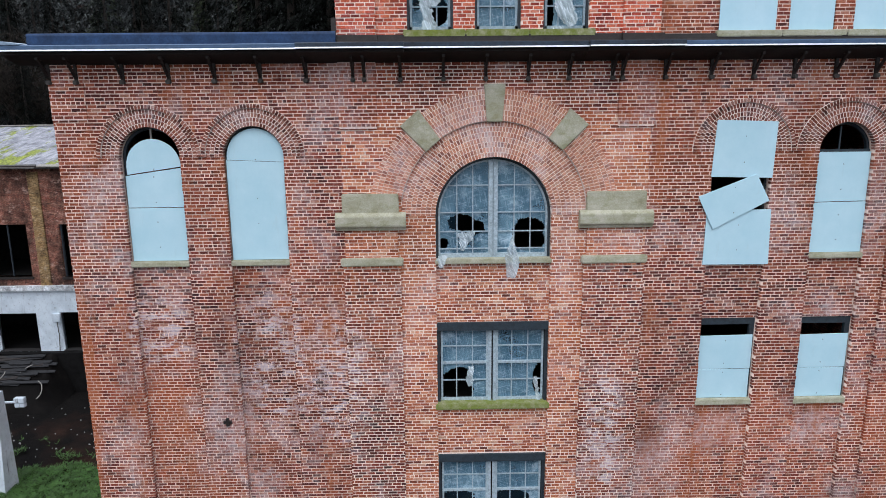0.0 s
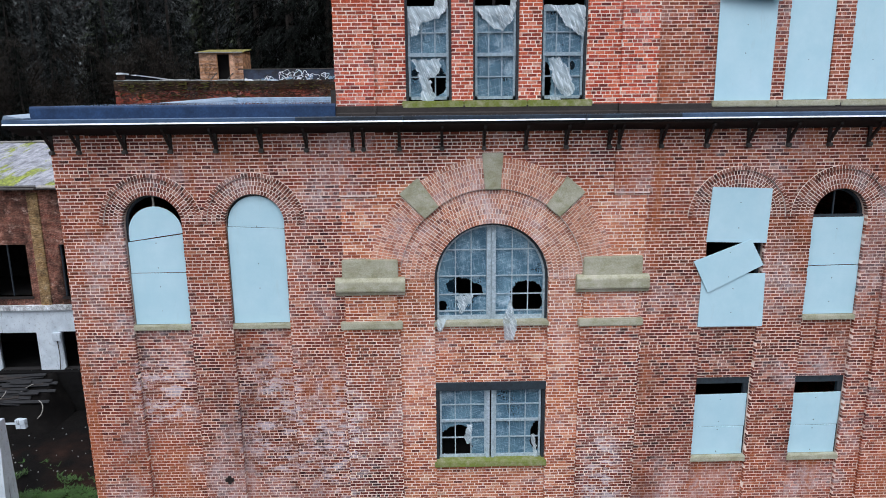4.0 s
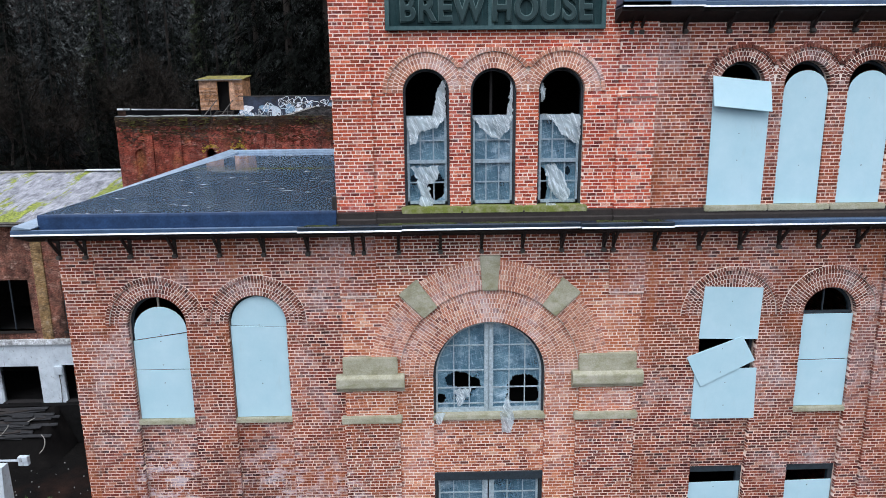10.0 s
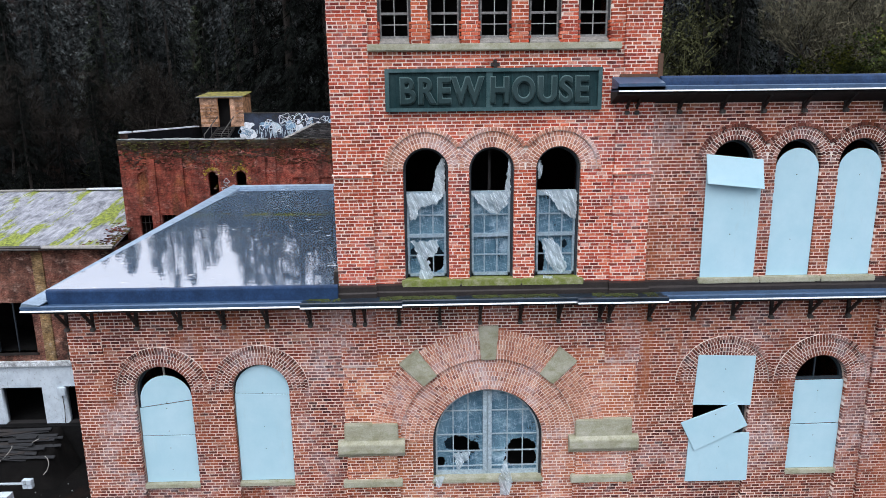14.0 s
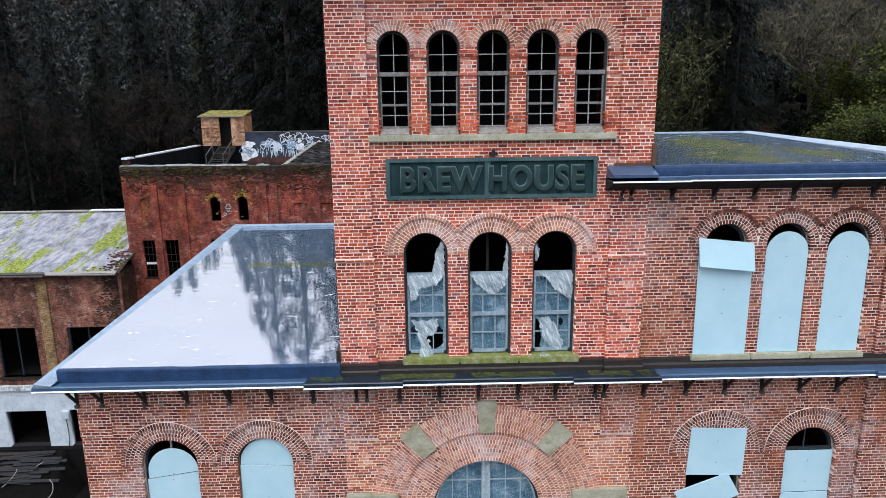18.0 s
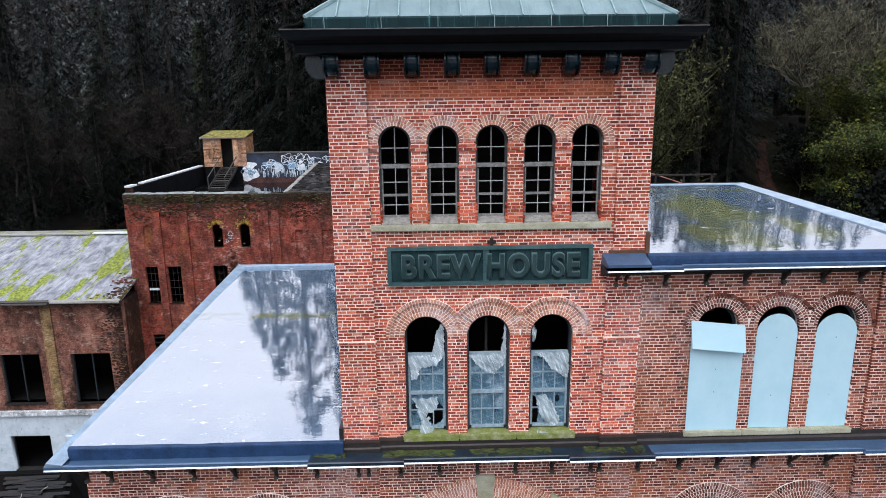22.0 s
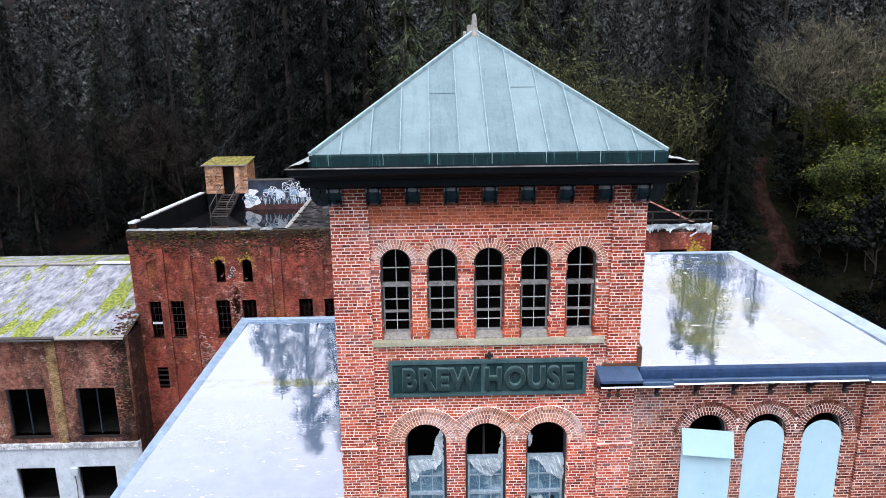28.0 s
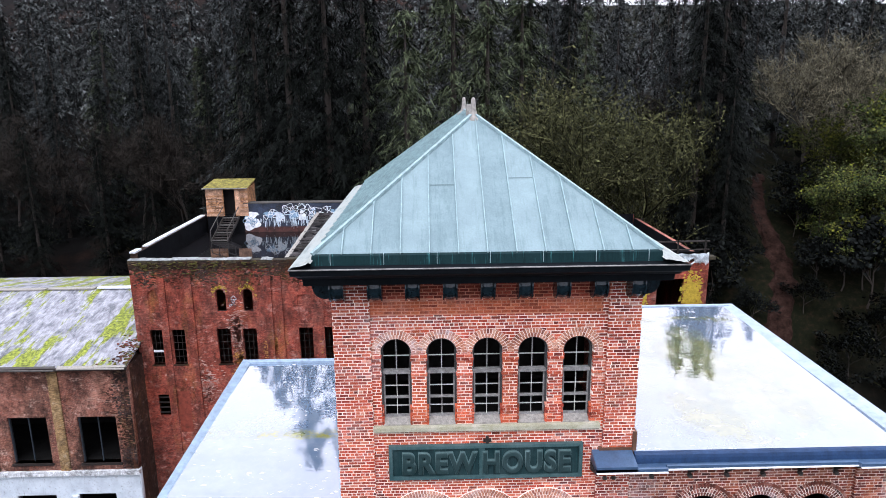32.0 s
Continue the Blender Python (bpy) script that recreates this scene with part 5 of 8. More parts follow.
def rag(w, pts, y, seed=0, label="hanging scrap of white plastic"):
    """A torn flap: a crumpled strip between two edges given as (left x, right x, z), from the top down."""
    bm = bmesh.new()
    rows = []
    dense = []
    for (a, b, z), (a2, b2, z2) in zip(pts[:-1], pts[1:]):
        for k in range(8):
            f = k / 8
            dense.append((a + (a2 - a) * f, b + (b2 - b) * f, z + (z2 - z) * f))
    dense.append(pts[-1])
    for j, (a, b, z) in enumerate(dense):
        row = []
        for i in range(25):
            x = a + (b - a) * i / 24
            n = noise.noise(Vector((x * 5 + seed + z * 2, z * 2.5, seed)))
            m = noise.noise(Vector((x * 17 + z * 6, z * 3, seed + 9)))
            x += 0.05 * noise.noise(Vector((z * 13, seed, i // 24))) * (abs(i - 12) / 12) ** 3
            row.append(bm.verts.new((x, y - 0.02 - 0.09 * abs(n) - 0.03 * m, z + 0.06 * noise.noise(Vector((x * 11, z * 3, seed))))))
        rows.append(row)
    for r0, r1 in zip(rows[:-1], rows[1:]):
        for i in range(24):
            bm.faces.new((r0[i], r0[i + 1], r1[i + 1], r1[i]))
    return part("plastic_rag", bm, M_RAG, w, label, True)


def sill(w, x0, x1, z0, z1, y0, y1, mat=None, seed=0, label="mossy stone sill"):
    return soft_box("sill", mat or M_STONE, w, x0, x1, y0, y1, z0, z1, 0.018, label, 0.008, seed)


def board(w, corners, y, thick=0.02, label="", name="board", lean=0.0):
    """A plywood sheet with four corners (x, z), and the bolt heads that hold it."""
    bm = bmesh.new()
    low = min(z for _, z in corners) + 0.5 * (max(z for _, z in corners) - min(z for _, z in corners))
    vs = [bm.verts.new((x, yy - (lean if z < low else 0.0), z)) for yy in (y - thick, y) for x, z in corners]
    for f in HEX:
        bm.faces.new([vs[i] for i in f])
    bmesh.ops.recalc_face_normals(bm, faces=bm.faces)
    bmesh.ops.bevel(bm, geom=bm.edges[:], offset=0.004, segments=1, affect="EDGES")
    ob = part(name, bm, M_BOARD, w, label)
    cx, cz = sum(c[0] for c in corners) / 4, sum(c[1] for c in corners) / 4
    for s in (-0.3, 0.3) if not lean else ():
        Pack().box(cx - 0.009, cx + 0.009, y - thick - 0.008, y - thick, cz + s - 0.009, cz + s + 0.009).put("bolt", M_IRON, ob)
    return ob


def arched_board(w, uc, r, z0, vs, y, cut=None, lean=0.0, label="", z1=None):
    """A board cut to the arch; lean tips its lower edge."""
    n = 18
    pts = [(uc - r, z0 + lean), (uc + r, z0 - lean)] + [(uc + r * math.cos(math.pi * k / n), vs + r * math.sin(math.pi * k / n)) for k in range(n + 1)]
    p = Pack()
    m = len(pts)
    p.v = [(x, y - 0.02, z) for x, z in pts] + [(x, y, z) for x, z in pts]
    p.f = [tuple(range(m)), tuple(range(2 * m - 1, m - 1, -1))] + [(i, i + m, (i + 1) % m + m, (i + 1) % m) for i in range(m)]
    ob = p.put("board", M_BOARD, w, label)
    for z in (z0 + 0.35 * (vs - z0), vs - 0.1):
        Pack().box(uc - 0.009, uc + 0.009, y - 0.028, y - 0.02, z - 0.009, z + 0.009).put("bolt", M_IRON, ob)
    return ob


def dark_arch_frame(w, uc, r, z0, vs, y, t=0.06):
    p = Pack()
    arch_ring(p, uc, vs, r, t, y, y + 0.1)
    p.box(uc - r, uc - r + t, y, y + 0.1, z0, vs).box(uc + r - t, uc + r, y, y + 0.1, z0, vs).box(uc - r, uc + r, y, y + 0.1, z0, z0 + t)
    return p.put("frame", M_DARK_WOOD, w, "dark blue-grey window frame")


# left wing, boarded
w = window_thing("window", "arched window with three pale blue boards, the top one slipped")
dark_arch_frame(w, -8.02, 0.69, 5.98, 8.44, 0.2)
Pack().box(-8.03, -7.99, 0.16, 0.2, 8.6, 9.1).put("glazing_bar", M_OLD_WOOD, w)
arched_board(w, -7.98, 0.625, 8.14, 8.24, 0.10, lean=-0.09, label="slipped round-headed pale blue board")
board(w, [(-8.66, 7.28), (-7.35, 7.28), (-7.35, 8.20), (-8.66, 8.02)], 0.115, label="pale blue plywood board")
board(w, [(-8.67, 6.0), (-7.35, 6.0), (-7.35, 7.265), (-8.67, 7.265)], 0.115, label="pale blue plywood board")
sill(w, -8.73, -7.32, 5.86, 5.99, -0.0, 0.3, seed=1)
w = window_thing("window", "arched window with two pale blue boards")
dark_arch_frame(w, -5.65, 0.69, 5.98, 8.44, 0.2)
arched_board(w, -5.63, 0.66, 8.34, 8.42, 0.115, lean=0.03, label="round-headed pale blue board")
board(w, [(-6.31, 6.0), (-4.98, 6.0), (-4.98, 8.30), (-6.31, 8.36)], 0.105, label="scuffed pale blue plywood board")
sill(w, -6.36, -4.94, 5.86, 5.99, -0.0, 0.3, seed=2)
# right wing, boarded
w = window_thing("window", "arched window behind three loose pale blue boards, one hanging askew")
dark_arch_frame(w, 5.72, 0.70, 5.98, 8.44, 0.2)
board(w, [(4.99, 7.86), (6.44, 7.82), (6.47, 9.12), (5.05, 9.17)], -0.012, label="pale blue plywood board")
board(w, [(5.10, 6.62), (6.40, 7.29), (6.05, 7.92), (4.71, 7.40)], -0.05, label="askew pale blue plywood board")
board(w, [(4.93, 5.75), (6.52, 5.74), (6.48, 7.08), (4.95, 7.06)], -0.012, label="pale blue plywood board")
sill(w, 5.0, 6.44, 5.86, 5.99, 0.0, 0.3, seed=3)
w = window_thing("window", "arched window with two pale blue boards below an open head")
dark_arch_frame(w, 8.16, 0.65, 5.98, 8.44, 0.2)
Pack().box(7.52, 8.80, 0.15, 0.22, 8.40, 8.46).box(8.05, 8.08, 0.16, 0.2, 8.46, 9.0).put("transom", M_DARK_WOOD, w)
board(w, [(7.54, 7.22), (8.80, 7.24), (8.80, 8.40), (7.54, 8.40)], 0.115, label="pale blue plywood board")
board(w, [(7.54, 6.0), (8.80, 6.0), (8.80, 7.225), (7.54, 7.205)], 0.10, label="pale blue plywood board")
sill(w, 7.48, 8.84, 5.86, 5.99, -0.0, 0.3, seed=4)
for a, b in ((5.03, 6.40), (7.52, 8.80)):
    w = window_thing("window", "square window with a pale blue board below a dark gap")
    Pack().box(a - 0.02, b + 0.02, 0.15, 0.26, 4.18, 4.37).box(b - 0.10, b + 0.02, 0.16, 0.26, 2.25, 4.2).box(a - 0.02, a + 0.05, 0.16, 0.26, 2.25, 4.2).put("frame", M_DARK_WOOD, w, "dark blue-grey lintel and jambs")
    board(w, [(a, 2.26), (b - 0.04, 2.26), (b - 0.04, 3.02), (a, 3.02)], 0.12, label="pale blue plywood board")
    board(w, [(a, 3.025), (b - 0.02, 3.035), (b - 0.02, 3.92), (a, 3.90)], 0.125, label="pale blue plywood board")
    sill(w, a - 0.04, b + 0.04, 2.10, 2.25, -0.01, 0.3, seed=a)

# the great arched window
w = window_thing("window", "great arched window with torn plastic sheeting over its panes")
UC, VS, R0 = -0.10, 7.0, 1.37
p = Pack()
arch_ring(p, UC, VS, R0, 0.06, 0.17, 0.32, 28)
p.box(UC - R0, UC - R0 + 0.06, 0.17, 0.32, 5.95, VS).box(UC + R0 - 0.06, UC + R0, 0.17, 0.32, 5.95, VS)
p.put("frame", M_DARK_WOOD, w, "dark weathered arched frame")
p = Pack()
arch_ring(p, UC, VS, R0 - 0.06, 0.045, 0.20, 0.30, 28)
p.box(UC - 1.31, UC - 1.265, 0.20, 0.30, 5.96, VS).box(UC + 1.265, UC + 1.31, 0.20, 0.30, 5.96, VS).box(UC - 1.265, UC + 1.265, 0.20, 0.30, 5.96, 6.06)
p.put("sash", M_SASH, w, "flaking pale blue sash")
Pack().box(UC - 0.11, UC - 0.012, 0.17, 0.3, 6.05, 8.28).box(UC + 0.012, UC + 0.11, 0.165, 0.3, 6.05, 8.28).box(UC - 0.025, UC + 0.025, 0.2, 0.3, 6.05, 8.28).split("mullion", M_SASH, w, "peeling pale double mullion")
gx = [UC - 1.28, UC - 0.86, UC - 0.48, UC - 0.10]
hx = [UC + 0.10, UC + 0.51, UC + 0.90, UC + 1.28]
gz = [6.06, 6.17, 6.59, 7.05, 7.70, 8.26]
for xs in (gx, hx):
    p = Pack()
    for x in xs[1:-1]:
        p.box(x - 0.013, x + 0.013, 0.225, 0.26, 6.05, VS + math.sqrt(1.28 ** 2 - (x - UC) ** 2))
    for z in gz[1:-1]:
        lim = math.sqrt(max(1.28 ** 2 - max(z - VS, 0) ** 2, 0))
        p.box(max(xs[0], UC - lim), min(xs[-1], UC + lim), 0.228, 0.263, z - 0.013, z + 0.013)
    p.split("glazing_bar", M_SASH, w)
panes(w, gx, gz, 0.24, UC, VS, 1.27, {(1, 2), (2, 2), (0, 1)})
panes(w, hx, gz, 0.24, UC, VS, 1.27, {(0, 1), (1, 1), (1, 2), (2, 1), (2, 2)})
sheet(w, gx[0], UC - 0.08, 6.04, 8.27, 0.272, [(-0.86, 6.80, 0.34, 0.20), (-0.58, 6.69, 0.28, 0.19), (-1.28, 6.30, 0.11, 0.13)], UC, VS, 1.28, 1, 0.012)
sheet(w, UC + 0.08, hx[-1], 6.04, 8.27, 0.272, [(0.76, 6.58, 0.40, 0.33), (0.66, 6.34, 0.32, 0.19), (0.95, 6.34, 0.24, 0.19)], UC, VS, 1.28, 2, 0.012)
rag(w, [(0.31, 0.36, 6.50), (0.24, 0.42, 6.25), (0.17, 0.50, 6.0), (0.19, 0.51, 5.78), (0.22, 0.42, 5.52)], -0.03, 3)
rag(w, [(-0.96, -0.52, 6.58), (-0.92, -0.58, 6.42), (-0.90, -0.72, 6.28), (-0.88, -0.82, 6.12)], 0.2, 4)
rag(w, [(-1.42, -1.18, 6.06), (-1.44, -1.24, 5.95), (-1.40, -1.34, 5.78)], -0.04, 5)
sill(w, -1.50, 1.30, 5.84, 5.96, -0.03, 0.3, seed=6, label="stained stone sill")

# square windows of the centre bay
for k, (z0, z1) in enumerate(((2.25, 4.36), (-1.27, 0.84), (-4.79, -2.68))):
    w = window_thing("window", "wide double window with cloudy torn plastic on its panes")
    Pack().box(-1.47, 1.27, 0.05, 0.30, z1 - 0.21, z1 - 0.005).box(-1.47, -1.40, 0.13, 0.3, z0, z1 - 0.21).box(1.20, 1.27, 0.13, 0.3, z0, z1 - 0.21).put("frame", M_DARK_WOOD, w, "dark blue-grey frame")
    Pack().box(-0.20, -0.12, 0.16, 0.29, z0, z1 - 0.21).box(-0.08, 0.0, 0.155, 0.29, z0, z1 - 0.21).split("mullion", M_SASH, w, "pale weathered mullion")
    zm = z0 + 1.02
    for x0, x1 in ((-1.38, -0.20), (0.0, 1.18)):
        xs = [x0, x0 + 0.39, x0 + 0.79, x1]
        zs = [z0 + 0.08, z0 + 0.55, zm, zm + 0.43, z1 - 0.21]
        bars(w, xs[1:-1], [zs[1], zs[3]], x0, x1, zs[0], zs[-1], 0.21)
        Pack().box(x0, x1, 0.195, 0.25, zm - 0.03, zm + 0.03).box(x0, x0 + 0.05, 0.2, 0.25, zs[0], zs[-1]).box(x1 - 0.05, x1, 0.2, 0.25, zs[0], zs[-1]).box(x0, x1, 0.2, 0.25, z0, zs[0]).split("sash_rail", M_SASH, w)
        broken = {(0, 0), (1, 0), (0, 1), (1, 1)} if x0 < -1 else {(2, 0), (2, 1)}
        panes(w, xs, zs, 0.225, skip=broken if k == 0 else {(0, 0), (1, 0)})
        tear = [(-0.92, z0 + 0.62, 0.32, 0.26), (-1.15, z0 + 0.40, 0.36, 0.34), (-0.82, z0 + 0.26, 0.27, 0.22)] if x0 < -1 else [(1.08, z0 + 0.55, 0.15, 0.40)]
        if k == 1:
            tear = [(x0 + 0.4, z0 + 0.72, 0.5, 0.26)]
        sheet(w, x0 + 0.02, x1 - 0.02, zs[0], zs[-1], 0.26, tear, None, None, None, 7 + k * 3 + x0, 0.012)
    if k == 0:
        rag(w, [(-0.70, -0.56, z0 + 0.92), (-0.74, -0.58, z0 + 0.72), (-0.76, -0.58, z0 + 0.52), (-0.70, -0.60, z0 + 0.40)], 0.2, 70, "torn edge of white plastic")
        rag(w, [(0.92, 1.02, z0 + 0.62), (0.96, 1.06, z0 + 0.40), (1.0, 1.08, z0 + 0.2), (1.02, 1.12, z0 - 0.02)], 0.2, 71, "torn edge of white plastic")
    sill(w, -1.52, 1.31, z0 - 0.14, z0 + 0.01, -0.05, 0.3, M_MOSS_STONE, k, "green moss-covered stone sill")

# three tall arched lights of the tower
for k, h in enumerate(T3):
    w = window_thing("window", "tall arched tower window with shredded plastic sheeting")
    uc, r, vs = h[1], 0.515, 13.74
    dark = Pack()
    arch_ring(dark, uc, vs, r, 0.05, 0.14, 0.30, 18)
    dark.box(uc - r, uc - r + 0.05, 0.14, 0.3, 11.2, vs).box(uc + r - 0.05, uc + r, 0.14, 0.3, 11.2, vs)
    dark.put("frame", M_DARK_WOOD, w, "dark green-grey arched frame")
    x0, x1 = uc - 0.455, uc + 0.455
    Pack().box(x0, x0 + 0.05, 0.19, 0.27, 11.22, 13.2).box(x1 - 0.05, x1, 0.19, 0.27, 11.22, 13.2).box(x0, x1, 0.19, 0.27, 11.22, 11.29).box(x0, x1, 0.18, 0.27, 12.16, 12.24).box(x0, x1, 0.18, 0.28, 13.12, 13.24).put("sash", M_SASH_BLUE, w, "dull blue peeling sash")
    xs = [x0 + 0.05, uc - 0.15, uc + 0.15, x1 - 0.05]
    zs = [11.29, 11.72, 12.16, 12.24, 12.68, 13.12]
    bars(w, xs[1:-1], [11.72, 12.68], xs[0], xs[-1], 11.29, 13.12, 0.215, 0.03, M_SASH_BLUE)
    if k == 1:
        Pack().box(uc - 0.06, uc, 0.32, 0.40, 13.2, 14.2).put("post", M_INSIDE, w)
    panes(w, xs, zs, 0.23, skip=({(1, 0), (2, 0)}, set(), {(0, 0), (0, 1)})[k])
    tear = ([(uc + 0.20, 11.62, 0.20, 0.33), (uc - 0.28, 11.78, 0.10, 0.12), (uc + 0.02, 11.5, 0.12, 0.14)], [], [(uc - 0.36, 11.6, 0.11, 0.42), (uc + 0.22, 11.95, 0.06, 0.10)])[k]
    sheet(w, x0 + 0.01, x1 - 0.01, 11.24, 13.16, 0.262, tear, None, None, None, 20 + k, 0.012)
    flap = ([(-0.45, 0.42, 13.22), (-0.44, 0.36, 13.08), (-0.43, 0.22, 12.96), (-0.41, -0.16, 12.88), (-0.38, -0.26, 12.6)],
            [(-0.45, 0.45, 13.22), (-0.36, 0.40, 13.05), (-0.20, 0.34, 12.88), (0.0, 0.16, 12.72)],
            [(-0.45, 0.46, 13.24), (-0.18, 0.46, 13.1), (-0.04, 0.46, 12.92), (0.10, 0.46, 12.76), (0.34, 0.45, 12.6)])[k]
    rag(w, [(uc + a, uc + b, z) for a, b, z in flap], 0.15, 30 + k, "drooping fold of white plastic")
    up = ([(0.36, 0.44, 14.02), (0.22, 0.44, 13.7), (0.20, 0.44, 13.45), (0.1, 0.44, 13.2)], [(0.40, 0.44, 14.0), (0.36, 0.44, 13.6), (0.30, 0.44, 13.2)], [(-0.46, -0.40, 13.95), (-0.46, -0.34, 13.75), (-0.45, -0.40, 13.5)])[k]
    rag(w, [(uc + a, uc + b, z) for a, b, z in up], 0.17, 40 + k)
    if k == 0:
        rag(w, [(uc - 0.40, uc + 0.26, 12.1), (uc - 0.30, uc + 0.26, 11.95), (uc - 0.24, uc + 0.24, 11.8), (uc - 0.22, uc + 0.02, 11.66), (uc - 0.18, uc - 0.06, 11.54)], 0.14, 60)
    if k == 2:
        rag(w, [(uc - 0.34, uc - 0.1, 12.1), (uc - 0.3, uc + 0.1, 11.9), (uc - 0.22, uc + 0.2, 11.6), (uc - 0.1, uc + 0.28, 11.42), (uc + 0.0, uc + 0.2, 11.28)], 0.15, 61)
    if k != 1:
        drop = [(-0.12, 0.04, 11.62), (-0.16, 0.08, 11.4), (-0.2, 0.16, 11.25), (-0.02, 0.06, 11.1)] if k == 0 else [(-0.34, -0.10, 11.26), (-0.26, -0.14, 11.1), (-0.24, -0.18, 10.9)]
        rag(w, [(uc + a, uc + b, z) for a, b, z in drop], -0.06 if k == 2 else 0.06, 50 + k)
for a, b, s in ((-2.14, -0.76, 1), (-0.75, 0.66, 2), (0.67, 2.13, 3)):
    sill(brew, a, b, 11.03, 11.19, -0.13, 0.3, M_MOSS_STONE, s, "long green moss-covered stone sill")

# five small arched lights at the tower head
for k, h in enumerate(T5):
    w = window_thing("window", "small arched tower window with grey sashes")
    uc, r, vs = h[1], 0.365, 18.37
    p = Pack()
    arch_ring(p, uc, vs, r, 0.045, 0.15, 0.27, 16)
    p.box(uc - r, uc - r + 0.05, 0.15, 0.27, 16.62, vs).box(uc + r - 0.05, uc + r, 0.15, 0.27, 16.62, vs)
    p.put("frame", M_FRAME, w, "weathered dark grey wooden frame")
    Pack().box(uc - r + 0.03, uc + r - 0.03, 0.14, 0.28, 17.785, 17.875).put("transom", M_GREY_WOOD, w, "grey wooden transom")
    Pack().box(uc - 0.31, uc + 0.31, 0.17, 0.24, 17.135, 17.185).box(uc - 0.31, uc + 0.31, 0.17, 0.24, 16.64, 16.69).box(uc - 0.315, uc - 0.285, 0.175, 0.235, 16.69, 17.76).box(uc + 0.285, uc + 0.315, 0.175, 0.235, 16.69, 17.76).split("sash_rail", M_GREY_WOOD, w)
    bars(w, [uc], [16.93, 17.46], uc - 0.31, uc + 0.31, 16.68, 17.78, 0.19, 0.017, M_BAR)
    bars(w, [uc], [18.24], uc - 0.31, uc + 0.31, 17.9, 18.68, 0.19, 0.017, M_BAR)
    Pack().hexa([(uc - 0.33, -0.02, 16.49), (uc + 0.33, -0.02, 16.49), (uc + 0.33, -0.02, 16.53), (uc - 0.33, -0.02, 16.53), (uc - 0.33, 0.2, 16.49), (uc + 0.33, 0.2, 16.49), (uc + 0.33, 0.2, 16.66), (uc - 0.33, 0.2, 16.66)]).put("sill", M_OLD_WOOD, w, "sloping grey wooden sill")
# added near-black sheet standing for the shade inside the tower head
Pack().box(-3.3, 3.3, 3.4, 3.5, 16.1, 19.6).put("partition", M_INSIDE, brew, "near-black sheet that keeps the tower windows dark")
soft_box("string_course", M_STONE, brew, -2.76, 2.80, -0.12, 0.1, 16.35, 16.50, 0.02, "mossy stone string course", 0.006, 7)

# boarded lights of the upper right storey
for k, h in enumerate(R3):
    uc = h[1]
    w = window_thing("window", ("arched window behind a wide board and a slipped crosswise board", "arched window closed by a pale blue board", "arched window closed by a pale blue board")[k])
    dark_arch_frame(w, uc, 0.52, 11.14, 13.83, 0.2)
    if k == 0:
        board(w, [(4.92, 11.13), (6.20, 11.13), (6.20, 13.80), (4.90, 13.80)], -0.012, label="tall pale blue plywood board")
        board(w, [(4.87, 13.38), (6.19, 13.24), (6.18, 13.90), (4.86, 14.04)], -0.035, label="slipped pale blue plywood board leaning out", lean=0.16)
    else:
        arched_board(w, uc, 0.505, 11.14, 13.64 - 0.02 * (k - 1), 0.05, label="round-headed pale blue board")
for a, b in ((4.86, 6.34), (6.35, 7.8), (7.81, 9.12)):
    sill(brew, a, b, 10.99, 11.13, -0.10, 0.2, M_STONE, a, "pale stone sill")

# the sign
sign = tagged(new("sign"), "dark green metal sign with raised letters")
sign.parent = brew
soft_box("sign_panel", M_SIGN, sign, -2.38, 2.37, -0.07, 0.0, 15.10, 15.95, 0.01)
fr = Pack()
for x0, x1, z0, z1 in ((-2.40, 2.39, 15.06, 15.14), (-2.40, 2.39, 15.90, 15.98), (-2.40, -2.31, 15.14, 15.90), (2.30, 2.39, 15.14, 15.90)):
    fr.box(x0, x1, -0.13, -0.02, z0, z1)
fr.put("sign_frame", M_SIGN_FRAME, sign)
def lettering(name, grow, thick, y, mat, label):
    cu = bpy.data.curves.new(name, "FONT")
    cu.body, cu.size, cu.extrude, cu.bevel_depth, cu.align_x, cu.offset, cu.space_character = "BREW HOUSE", 0.76, thick, 0.018, "CENTER", grow, 1.15
    cu.space_word = 0.35
    tmp = new(name, cu)
    bpy.context.view_layer.update()
    me = bpy.data.meshes.new_from_object(tmp.evaluated_get(bpy.context.evaluated_depsgraph_get()))
    bpy.data.objects.remove(tmp)
    xs = [v.co.x for v in me.vertices]
    sx = (4.14 + 2 * grow) / (max(xs) - min(xs))
    me.transform(Matrix(((sx, 0, 0, 0.0), (0, 0, -1, y), (0, 1, 0, 15.245), (0, 0, 0, 1))))
    me.materials.clear()
    me.materials.append(mat)
    return child(name, me, sign, label)


lettering("lettering", 0.004, 0.05, -0.10, M_SIGN_LETTER, "raised green letters")
# a wider copy behind the letters, painted as their edge highlight
lettering("letter_rim", 0.022, 0.03, -0.088, M_LETTER_HIGHLIGHT, "pale rim drawn as the highlight on the letter edges")
soft_box("sign_joint", M_SIGN_FRAME, sign, -0.17, -0.03, -0.10, -0.06, 15.12, 15.93, 0.01)
# iron tie plates
for x, z in ((0.03, 16.06), (-6.72, 1.88)):
    t = tagged(new("tie_plate"), "small mossy iron wall tie")
    t.parent = brew
    Pack().box(x - 0.10, x + 0.10, -0.06, 0.0, z - 0.035, z + 0.035).box(x - 0.035, x + 0.035, -0.065, 0.0, z - 0.10, z + 0.10).put("cross", M_IRON, t)

